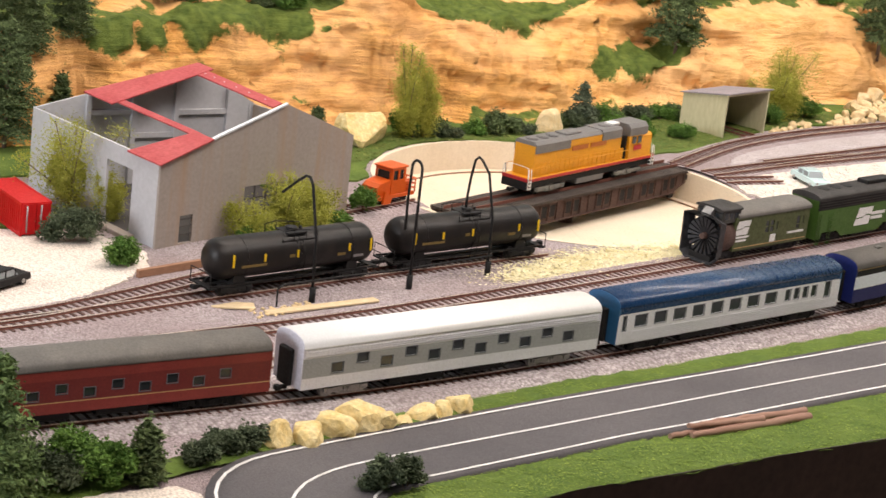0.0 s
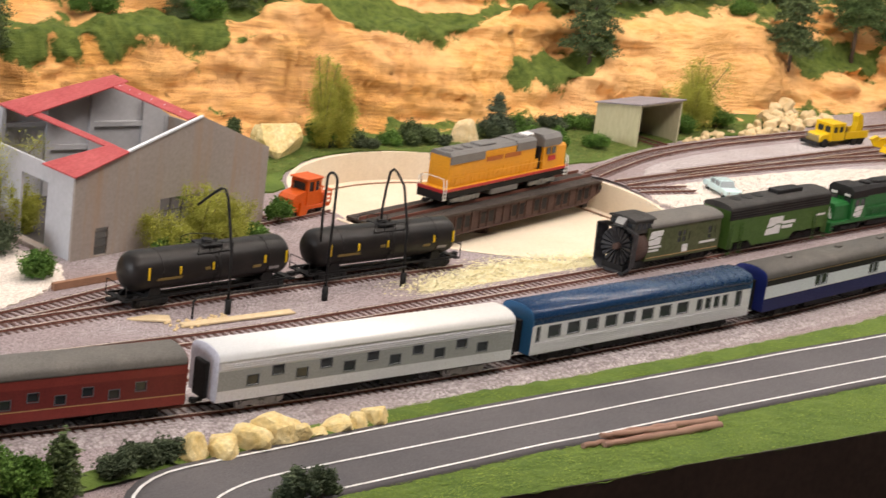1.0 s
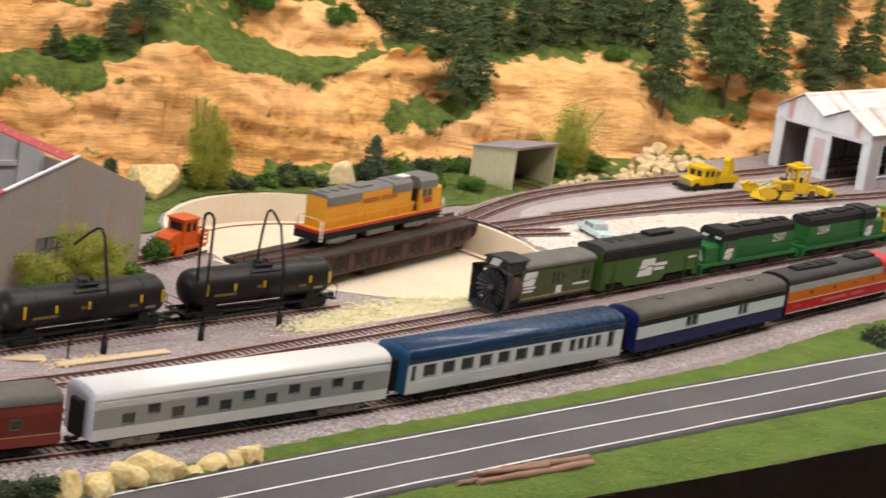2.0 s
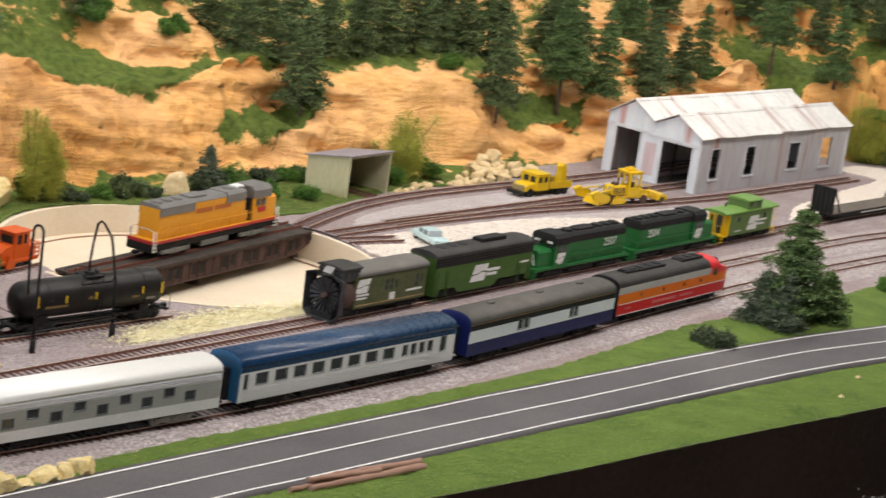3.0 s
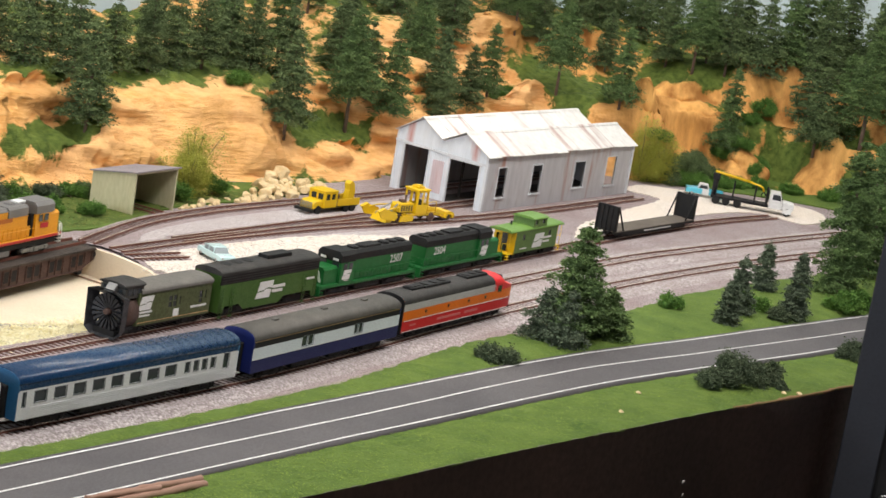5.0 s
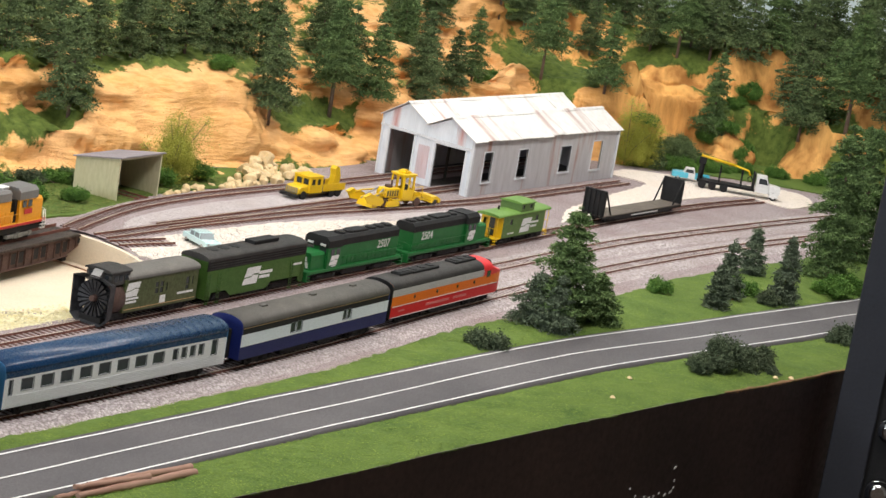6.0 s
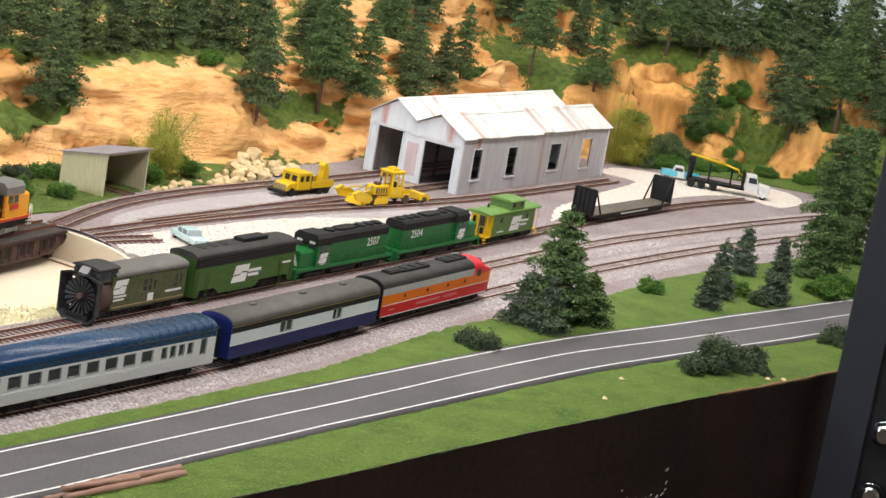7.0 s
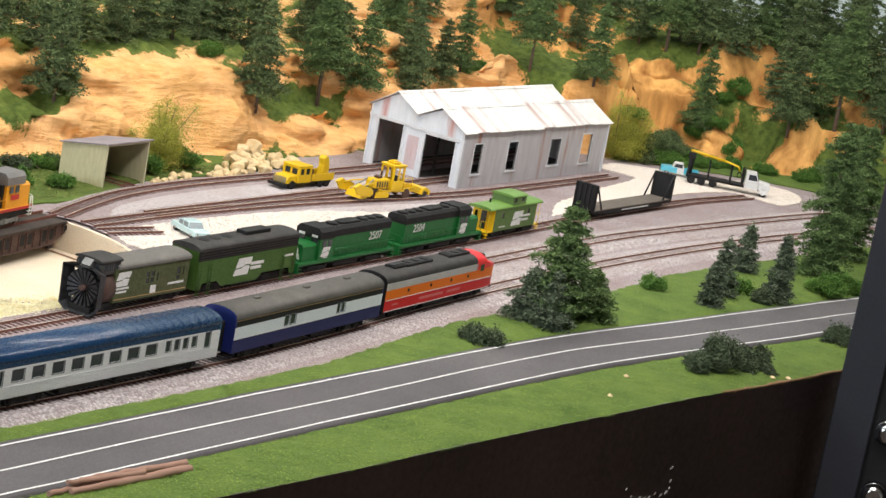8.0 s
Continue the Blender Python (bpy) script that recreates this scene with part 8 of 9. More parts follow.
CREAMROCK = mat("pale_cream_rock", (0.70, 0.49, 0.24), (0.82, 0.68, 0.44), rough=0.85, coarse=90, fine=360, bump=0.9, bumpdist=0.0012, rnd=0.08)


def rock_bm(w, d, h, seed):
    """A broken stone: a lumpy ball with some sides knocked flat."""
    r = random.Random(seed)
    bm = B()
    bmesh.ops.create_icosphere(bm, subdivisions=3 if w > 0.018 else 2, radius=1.0)
    flats = []
    for _ in range(13):
        flats.append((Vector((r.gauss(0, 1), r.gauss(0, 1), r.gauss(0, 0.8))).normalized(), r.uniform(0.50, 0.82)))
    for v in bm.verts:
        p = v.co.copy()
        for n, k in flats:
            over = p.dot(n) - k
            if over > 0:
                p -= n * over
        p *= 1 + 0.08 * noise.noise(v.co * 1.7 + Vector((seed, 0, 3))) + 0.035 * noise.noise(v.co * 5 + Vector((seed, 4, 1)))
        v.co = (p.x * w * 0.68, p.y * d * 0.68, max(p.z, -0.4) * h * 0.68 + h * 0.22)
    return bm


def rock(m, w, d, h, seed, material, label, group=""):
    ob = obj("rock", rock_bm(w, d, h, seed), material)
    ob.matrix_world = m
    return tagged(ob, label, "rock", group)


for i, (x, y, w, h) in enumerate(((-1.600, -0.393, 0.028, 0.021), (-1.580, -0.396, 0.034, 0.018), (-1.558, -0.396, 0.034, 0.020), (-1.536, -0.396, 0.034, 0.027), (-1.519, -0.400, 0.024, 0.020), (-1.501, -0.402, 0.018, 0.010),
                                  (-1.484, -0.401, 0.028, 0.016), (-1.466, -0.400, 0.022, 0.014), (-1.450, -0.400, 0.024, 0.020))):
    rock(at(x, y, 0.002, i * 57), w * 0.88, w * 0.72, h * 0.92, i, OCHRE, "cream-yellow boulder along the road's edge", "roadside boulders")
rock(at(-1.004, 0.246, 0.0, 35), 0.062, 0.045, 0.052, 31, OCHRE, "large cream boulder at the cliff's foot")
rock(at(-1.030, 0.246, 0.0, 70), 0.034, 0.026, 0.024, 32, OCHRE, "cream boulder beside a larger one")
rock(at(-0.744, 0.230, 0.0, 15), 0.046, 0.026, 0.030, 33, CREAMROCK, "cream boulder before the scrub")

rng = random.Random(12)
for i in range(96):
    u = rng.random() ** 0.8
    x = -0.470 + 0.345 * u
    y0 = float(np.interp(x, [-0.47, -0.36, -0.29, -0.24, -0.12], [0.140, 0.146, 0.134, 0.138, 0.158]))
    v = rng.random() ** 1.2
    pile = math.exp(-((u - 0.72) / 0.24) ** 2)
    y = y0 + 0.052 * v * (0.30 + 0.70 * pile)
    w = rng.uniform(0.008, 0.016) * (0.65 + 0.55 * pile) * (1.0 if rng.random() < 0.8 else 1.4)
    z = max(0.0, hill_height(x, y), 0.30 * (y - y0) * pile)
    rock(at(x, y, z, rng.uniform(0, 360)), w, w * rng.uniform(0.7, 1.0), w * rng.uniform(0.6, 0.95), 100 + i, CREAMROCK, "pale cream rubble stone at the cliff's foot", "rubble stones")
for i, (x, y) in enumerate(((-0.632, -0.578), (-0.455, -0.670), (-0.71, -0.60), (-0.47, -0.66))):
    rock(at(x, y, 0.005), 0.005, 0.005, 0.003, 300 + i, CREAMROCK, "small pale pebble on the turf", "white pebbles")

# ---- logs, planks, standpipes ----
LOG = mat("pinkish_brown_log", (0.24, 0.115, 0.085), (0.46, 0.30, 0.22), rough=0.85, coarse=50, fine=400, stretch=(0.2, 1, 1), bump=0.5)
LOG_STACK = ((-1.2785, -0.5165, 0.0064, 114, 2.9, -6.6, 0), (-1.2645, -0.5065, 0.0066, 96, 2.6, -10.0, 0), (-1.318, -0.5055, 0.0062, 66, 2.2, -1.0, 0), (-1.300, -0.5105, 0.0102, 66, 2.1, -11.0, 0.6))
for i, (x, y, z, l, r, yaw, tilt) in enumerate(LOG_STACK):
    bm = B()
    knots = random.Random(i + 3)
    rings = []
    for k in range(13):
        c, q = (-l / 2 + l * k / 12, knots.uniform(-0.7, 0.7), knots.uniform(-0.35, 0.35)), r * (0.86 + 0.02 * k) * knots.uniform(0.88, 1.12)
        rings.append([bm.verts.new((c[0] * U, (c[1] + q * math.cos(0.698 * a)) * U, (c[2] + q * math.sin(0.698 * a)) * U)) for a in range(9)])
    for p, q in zip(rings, rings[1:]):
        for k in range(9):
            bm.faces.new((p[k], p[(k + 1) % 9], q[(k + 1) % 9], q[k])).smooth = True
    bm.faces.new(rings[0])
    bm.faces.new(rings[-1])
    bmesh.ops.recalc_face_normals(bm, faces=bm.faces)
    ob = obj("log", bm, LOG)
    ob.matrix_world = pose(x, y, z, 0, tilt, yaw)
    tagged(ob, "pinkish brown stripped log in a roadside stack", "log", "stacked logs")
BEAM = mat("rust_brown_timber", (0.30, 0.15, 0.09), (0.38, 0.21, 0.13), rough=0.85, coarse=50, stretch=(0.2, 1, 1))
bm = B()
bx(bm, -33, 40, -2.0, 2.0, 0, 6.5, 0.4)
ob = obj("timber", bm, BEAM)
ob.matrix_world = at(-1.452, -0.0565, 0.0, 5)
tagged(ob, "rust-brown retaining timber beside the stub track", "timber")
PLANK = mat("pale_wood_strip", (0.66, 0.50, 0.30), (0.72, 0.57, 0.36), rough=0.8, coarse=60, stretch=(0.2, 1, 1))
for x, y, l, w, yaw in ((-1.457, -0.148, 34, 14, -30), (-1.391, -0.176, 104, 9, -4)):
    bm = B()
    bx(bm, -l / 2, l / 2, -w / 2, w / 2, 0, 1.6, 0.3)
    ob = obj("plank", bm, PLANK)
    ob.matrix_world = at(x, y, 0.0006, yaw)
    tagged(ob, "pale wooden strip lying beside the oil siding", "plank", "wood strips")
for i in range(46):
    a = rng.uniform(0, 1)
    x, y = -1.448 + 0.05 * a + rng.uniform(-0.008, 0.008), -0.170 + rng.uniform(-0.009, 0.009)
    rock(at(x, y, 0.0004, i * 31), 0.0034, 0.0026, 0.002, 400 + i, CREAMROCK, "cream wood crumb beside the oil siding", "wood crumbs")


def standpipe(m, pts, label, brace=None):
    t = thing("standpipe", m, label, "standpipe", "oil standpipes")
    bm = B()
    tube(bm, pts, 1.15, 8)
    part("pipe", bm, BLACK, t, "bent black pipe")
    bm = B()
    cyl(bm, (0, 0, -2), (0, 0, 12), 2.6, 10)
    part("collar", bm, BLACK, t)
    if brace:
        bm = B()
        tube(bm, brace, 1.0, 6)
        part("brace", bm, BLACK, t)
    return t


def arch(h, reach, n=10):
    return [(0, 0, 0), (0, 0, h - reach / 2)] + [(0, reach / 2 - reach / 2 * math.cos(math.pi * i / n), h - reach / 2 + reach / 2 * math.sin(math.pi * i / n)) for i in range(1, n + 1)]


standpipe(at(-1.390, -0.161, 0), [(0, 0, 0), (0, 2, 50), (-2, 10, 92), (-3, 13, 98), (-4, 17, 98), (-5, 25, 92), (-7, 40, 79)], "black oil standpipe with a bent arm over a tank car")
standpipe(at(-1.292, -0.164, 0), [*arch(106, 12), (0, 13, 70), (2, 14, 46)], "narrow hooped black oil standpipe beside the tank cars")
standpipe(at(-1.201, -0.160, 0), [(0, 0, 0), (0, 2, 50), (-2, 10, 86), (-5, 17, 96), (-6, 20, 98), (-7, 23, 95), (-6, 27, 80), (-5, 30, 62), (-5, 30, 48)], "hooped black oil standpipe beside the tank cars")
bm = B()
tube(bm, [(0, 0, 0), (0, 0, 14), (4, 0, 17), (60, -1, 17.5), (130, -3, 17), (224, -2, 18)], 0.9, 6)
ob = obj("handrail_pipe", bm, BLACK)
ob.matrix_world = at(-1.424, -0.160, 0)
tagged(ob, "low bent black pipe rail at the oil siding", "pipe rail")

# ---- road vehicles and work machines ----


def wheel(parent, x, y, r, w=2.4, hub=None):
    bm = B()
    cyl(bm, (x, y - w / 2, r), (x, y + w / 2, r), r, 16)
    o = part("tyre", bm, BLACK, parent, "black tyre")
    bm = B()
    s = -1 if y < 0 else 1
    cyl(bm, (x, y + s * (w / 2 - 0.2), r), (x, y + s * (w / 2 + 0.25), r), r * 0.55, 12)
    part("rim", bm, hub or STEEL, o)


def sedan(m, label, paint, L=52.0, W=20.0, category="car", wagon=False):
    t = thing("car", m, label, category)
    H = L / 2
    bm = B()
    prism(bm, [(-H, 4), (-H + 1, 3), (H - 1, 3), (H, 4.5), (H - 0.5, 8.5), (H - 3, 9.2), (-H + 2, 9.6), (-H, 8)], -W / 2, W / 2, "y")
    bmesh.ops.bevel(bm, geom=list(bm.edges), offset=0.0006, segments=1, affect="EDGES")
    part("body", bm, paint, t)
    back = -H + 4 if wagon else -H + 13
    bm = B()
    prism(bm, [(back - 2, 9.3), (back + 3, 14.6), (H * 0.22, 14.8), (H * 0.48, 9.2)], -W / 2 + 1.6, W / 2 - 1.6, "y")
    cabin = part("cabin", bm, DIMGLASS, t, "grey glazed cabin")
    bm = B()
    prism(bm, [(back + 2, 14.4), (back + 3.2, 15.4), (H * 0.20, 15.5), (H * 0.24, 14.6)], -W / 2 + 1.3, W / 2 - 1.3, "y")
    part("roof", bm, paint, cabin)
    for s in (-1, 1):
        for x in (back + 0.5, (back + H * 0.3) / 2, H * 0.33):
            bm = B()
            bx(bm, x - 0.5, x + 0.5, s * (W / 2 - 1.5) - 0.35, s * (W / 2 - 1.5) + 0.35, 9.2, 14.8)
            part("pillar", bm, paint, cabin)
        for x in (-H + 9, H - 9):
            wheel(t, x, s * (W / 2 - 1.4), 3.6)
        bm = B()
        cyl(bm, (H - 0.6, s * (W / 2 - 3.4), 6.6), (H + 0.3, s * (W / 2 - 3.4), 6.6), 1.2, 10)
        part("headlight", bm, STEEL, t)
    for s in (-1, 1):
        bm = B()
        bx(bm, min(s * (H - 0.4), s * (H + 1)), max(s * (H - 0.4), s * (H + 1)), -W / 2 + 0.5, W / 2 - 0.5, 3.6, 5, 0.2)
        part("bumper", bm, STEEL, t, "chrome bumper")
    return t


sedan(at(-0.624, -0.045, 0.0018, -112), "pale blue old two-door car on the chalk lot", SKYBLUE)
sedan(at(-1.600, -0.045, 0.0018, 20), "black old car on the chalk yard", BLACK, category="car")


def pickup():
    t = thing("pickup_truck", at(0.565, -0.066, 0.0018, 118), "bright cyan and white old pickup truck on the chalk lot", "pickup truck")
    bm = B()
    prism(bm, [(4, 4), (29, 4), (30, 6), (29, 12), (16, 13), (4, 13)], -10, 10, "y")
    bmesh.ops.bevel(bm, geom=list(bm.edges), offset=0.0008, segments=1, affect="EDGES")
    part("bonnet", bm, CYAN, t)
    bm = B()
    prism(bm, [(-6, 4), (12, 4), (12, 13), (9, 20), (-4, 20), (-6, 13)], -9.4, 9.4, "y")
    c = part("cab", bm, CABWHITE, t, "white cab")
    for s in (-1, 1):
        bm = B()
        prism(bm, [(-3.6, 13.4), (10, 13.4), (8, 18.6), (-2.6, 18.6)], min(s * 9.2, s * 9.7), max(s * 9.2, s * 9.7), "y")
        part("window", bm, GLASS, c)
    bm = B()
    bx(bm, -29, -6.4, -9.6, -8.4, 4.5, 12)
    bx(bm, -29, -6.4, 8.4, 9.6, 4.5, 12)
    bx(bm, -29, -28, -8.4, 8.4, 4.5, 12)
    bx(bm, -28, -6.4, -8.4, 8.4, 4.5, 6)
    part("bed", bm, CYAN, t)
    for s in (-1, 1):
        for x in (-19, 20):
            wheel(t, x, s * 8.6, 4.0)
    bm = B()
    bx(bm, 29.5, 31, -9.5, 9.5, 4, 6, 0.3)
    part("bumper", bm, STEEL, t, "chrome bumper")
    return t


pickup()


def boom_truck():
    t = thing("log_truck", at(0.560, -0.148, 0.0018, -66), "white-cab log truck with black stakes and a yellow loader boom", "log truck")
    bm = B()
    bx(bm, -56, 44, -5, 5, 7, 10)
    part("frame", bm, BLACK, t)
    bm = B()
    prism(bm, [(24, 8), (42, 8), (42, 19), (38, 30), (24, 30)], -12, 12, "y")
    c = part("cab", bm, CABWHITE, t, "white truck cab")
    bm = B()
    prism(bm, [(42, 8), (58, 8), (59, 12), (58, 18), (42, 20)], -9.5, 9.5, "y")
    bmesh.ops.bevel(bm, geom=list(bm.edges), offset=0.001, segments=1, affect="EDGES")
    part("bonnet", bm, CABWHITE, t)
    for s in (-1, 1):
        bm = B()
        prism(bm, [(28, 20), (40.5, 20), (37.6, 27.6), (28, 27.6)], min(s * 11.8, s * 12.3), max(s * 11.8, s * 12.3), "y")
        part("window", bm, GLASS, c)
        bm = B()
        prism(bm, [(44, 4), (57, 4), (56, 10), (45, 10)], min(s * 8, s * 12), max(s * 8, s * 12), "y")
        part("mudguard", bm, CABWHITE, t)
        wheel(t, 50, s * 9.5, 5.2, 3.2, CABWHITE)
        for x in (-48, -34, -18):
            wheel(t, x, s * 10, 5.4, 4.4, BLACK)
        for x in (-54, -26, 4, 20):
            bm = B()
            bx(bm, x - 1, x + 1, s * 11.5 - 1, s * 11.5 + 1, 10, 33)
            part("stake", bm, BLACK, t, "upright black stake")
    bm = B()
    prism(bm, [(38.4, 20.6), (42.2, 20.6), (39.4, 28.6), (38.6, 28.6)], -9.5, 9.5, "y")
    part("windshield", bm, GLASS, c)
    bm = B()
    bx(bm, -56, 22, -12, 12, 10, 11.4, 0.3)
    part("bunk_deck", bm, BLACK, t)
    bm = B()
    bx(bm, 20.5, 22.5, -12, 12, 11, 32)
    part("headboard", bm, BLACK, t)
    bm = B()
    cyl(bm, (-52, 0, 11), (-52, 0, 38), 3.6, 10)
    bx(bm, -57, -47, -5, 5, 32, 41, 0.6)
    mast = part("loader_mast", bm, BLACK, t, "black loader mast with a seat")
    bm = B()
    tube(bm, [(-55, 0, 43), (-46, 0, 42), (-6, 0, 37)], 1.9, 6)
    tube(bm, [(-6, 0, 37), (12, 0, 33), (15, 0, 27)], 1.5, 6)
    part("boom", bm, YELLOW, mast, "yellow folding boom")
    bm = B()
    for s in (-1, 1):
        tube(bm, [(15, 0, 27), (15 + s * 3, 0, 23), (15 + s * 1.5, 0, 19)], 0.9, 5)
    part("grapple", bm, BLACK, mast)
    t.scale = (1.12, 1.12, 1.12)
    return t


boom_truck()


def hirail_truck():
    t = thing("hirail_truck", at(-0.250, 0.075, 0.0012, -3), "yellow hi-rail crane truck standing on pale ballast beside the lead track", "rail truck")
    bm = B()
    bx(bm, -40, 42, -9, 9, 5, 8, 0.3)
    part("frame", bm, BLACK, t)
    bm = B()
    prism(bm, [(-42, 6), (-24, 6), (-24, 16), (-38, 15), (-42, 12)], -10, 10, "y")
    bmesh.ops.bevel(bm, geom=list(bm.edges), offset=0.001, segments=1, affect="EDGES")
    part("bonnet", bm, YELLOW, t)
    bm = B()
    wins = [(-21, -14, 16, 23), (-11, -4, 16, 23)]
    for s in (-1, 1):
        wall(bm, -24, -1, 7, 25, wins, min(s * 11, s * 12), max(s * 11, s * 12), "y")
    wall(bm, -11, 11, 7, 25, [(-9, -1, 16, 23), (1, 9, 16, 23)], -24, -23, "x")
    bx(bm, -2, -1, -11, 11, 7, 25)
    c = part("cab", bm, YELLOW, t, "yellow crew cab")
    bm = B()
    bx(bm, -25, 0, -12.4, 12.4, 25, 26.6, 0.5)
    part("cab_roof", bm, YELLOW, c)
    bm = B()
    bx(bm, -22.8, -2.2, -10.8, 10.8, 15, 24)
    part("window", bm, GLASS, c)
    bm = B()
    for i in range(7):
        y = -8 + i * 2.7
        bx(bm, -42.8, -42, y - 0.7, y + 0.7, 7, 14)
    part("radiator_grille", bm, STEEL, t, "pale grille bars")
    bm = B()
    bx(bm, -48, -42.5, -12, 12, 3, 6.5, 0.4)
    part("bumper", bm, BLACK, t, "black front bumper")
    for s in (-1, 1):
        bm = B()
        bx(bm, 2, 42, s * 11.2 - 0.7, s * 11.2 + 0.7, 8, 16)
        part("bed_side", bm, YELLOW, t)
        for x in (-32, 20, 32):
            wheel(t, x, s * 9.2, 5.0, 3.4, BLACK)
    bm = B()
    bx(bm, 1, 42, -11, 11, 7.6, 9)
    part("bed_floor", bm, WOOD, t)
    bm = B()
    cyl(bm, (10, 0, 9), (10, 0, 22), 3, 10)
    bx(bm, 4, 12, -5, 5, 12, 20, 0.5)
    part("winch", bm, RUSTY, t, "rusty winch")
    bm = B()
    prism(bm, [(28, 9), (40, 9), (41, 22), (38, 32), (33, 34.5), (29.5, 31), (31, 24)], -4, 4, "y")
    for q in (-1, 1):
        tube(bm, [(24, q * 7, 9), (31, q * 3, 20), (34, q * 3, 30)], 0.9, 6)
    part("crane_column", bm, YELLOW, t, "yellow folded crane column")
    couple(t, 44, 1)
    t.scale = (1.1, 1.1, 1.1)
    return t


hirail_truck()


def ballast_regulator():
    t = thing("ballast_regulator", seat(TB, -0.188, 0.0049), "bright yellow ballast regulator with folded plow wings", "track machine")
    for s in (-1, 1):
        bm = B()
        bx(bm, -50, 44, s * 8 - 1.2, s * 8 + 1.2, 8, 11, 0.3)
        part("frame_rail", bm, YELLOW, t)
    for x in (-46, -20, 10, 40):
        bm = B()
        bx(bm, x - 1.2, x + 1.2, -6.8, 6.8, 8.4, 10.6)
        part("cross_member", bm, SOOTY, t, "grimy cross member")
    bm = B()
    wins = [(-4, 3.5, 23, 39), (6, 13, 23, 39)]
    for s in (-1, 1):
        wall(bm, -6, 15, 11, 41, wins, min(s * 10, s * 11), max(s * 10, s * 11), "y")
    wall(bm, -10, 10, 11, 41, [(-8.6, -0.8, 24, 39), (0.8, 8.6, 24, 39)], -6, -5, "x")
    wall(bm, -10, 10, 11, 41, [(-8, 8, 24, 39)], 14, 15, "x")
    c = part("cab", bm, YELLOW, t, "tall yellow cab with open window frames")
    bm = B()
    bx(bm, -8, 17, -12, 12, 41, 43, 0.5)
    bx(bm, -1, 10, -6.5, 6.5, 43, 46, 0.6)
    bx(bm, 1, 7, -4, 4, 46, 47.4, 0.4)
    part("cab_roof", bm, YELLOW, c)
    bm = B()
    bx(bm, 3, 11, -4, 4, 11, 20, 0.6)
    bx(bm, 9.5, 11, -4, 4, 20, 28, 0.5)
    part("seat", bm, SOOTY, c, "dark driver's seat")
    bm = B()
    bx(bm, -34, -7, -7.5, 7.5, 13, 25, 1.0)
    bx(bm, -37, -34, -6, 6, 14.5, 23.5, 0.6)
    e = part("engine_housing", bm, YELLOW, t)
    for s in (-1, 1):
        for i in range(5):
            bm = B()
            bx(bm, -31 + i * 4.6, -29 + i * 4.6, s * 7.8 - 0.3, s * 7.8 + 0.3, 15, 22)
            part("louvre", bm, SOOTY, e, "dark cooling louvre")
    bm = B()
    bx(bm, -26, -18, -4, 4, 25, 28.5, 0.8)
    part("exhaust", bm, RUSTY, e, "rusty exhaust box")
    bm = B()
    cyl(bm, (-12, 4, 25), (-12, 4, 33), 1.3, 8)
    part("stack", bm, RUSTY, e, "rusty exhaust stack")
    for s in (-1, 1):
        bm = B()
        prism(bm, [(-80, 17), (-74, 9), (-50, 5), (-44, 10), (-50, 16), (-70, 21)], s * 15 - 0.9, s * 15 + 0.9, "y")
        prism(bm, [(-80, 17), (-70, 21), (-71, 22.4), (-81, 18.4)], s * 15 - 2.6, s * 15 + 2.6, "y")
        wing = part("plow_wing", bm, YELLOW, t, "angled yellow plow wing")
        for x in (-72, -61):
            bm = B()
            bx(bm, x - 0.7, x + 0.7, s * 15 + 0.9, s * 15 + 2.2, 9, 18.5)
            part("wing_rib", bm, YELLOW, wing)
        bm = B()
        tube(bm, [(-38, s * 9, 21), (-56, s * 12.5, 20), (-68, s * 14, 17)], 1.0, 6)
        part("wing_strut", bm, YELLOW, t)
        bm = B()
        tube(bm, [(-36, s * 5, 24), (-52, s * 8, 15)], 1.2, 8)
        tube(bm, [(-52, s * 8, 15), (-60, s * 9.5, 10)], 0.7, 6)
        part("hydraulic_ram", bm, STEEL, t, "steel hydraulic ram")
        bm = B()
        prism(bm, [(-38, 3), (-14, 3), (-12, 8), (-17, 10), (-36, 10)], s * 13.4 - 0.9, s * 13.4 + 0.9, "y")
        part("side_blade", bm, YELLOW, t)
        bm = B()
        tube(bm, [(-26, s * 8, 12), (-26, s * 13, 12), (-26, s * 13.4, 9)], 0.9, 6)
        part("blade_hanger", bm, YELLOW, t)
        bm = B()
        tube(bm, [(17, s * 10, 11), (17, s * 10, 26), (33, s * 10, 26), (33, s * 10, 11)], 0.6, 5)
        tube(bm, [(17, s * 10, 19), (33, s * 10, 19)], 0.5, 5)
        part("handrail", bm, YELLOW, t)
        bm = B()
        prism(bm, [(32, 13), (37, 17), (60, 10), (58, 6)], s * 9 - 1.1, s * 9 + 1.1, "y")
        part("broom_arm", bm, YELLOW, t)
    bm = B()
    prism(bm, [(-64, 2.5), (-53, 2.5), (-49, 11), (-57, 12.5)], -13, 13, "y")
    part("front_plow", bm, YELLOW, t)
    bm = B()
    prism(bm, [(50, 5), (54, 12), (62, 13), (70, 9), (69, 4), (66, 4), (65, 8), (57, 9), (54, 4)], -12, 12, "y")
    part("broom_housing", bm, YELLOW, t, "curved yellow broom housing")
    bm = B()
    cyl(bm, (60, -10.5, 5), (60, 10.5, 5), 3.6, 12)
    part("broom", bm, SOOTY, t, "dark rotary broom")
    bm = B()
    bx(bm, 17, 34, -9, 9, 11, 12.4)
    bx(bm, 20, 31, -6, 6, 12.4, 18, 0.6)
    part("rear_deck", bm, YELLOW, t, "yellow rear deck with a tool box")
    for x in (-34, 26):
        bm = B()
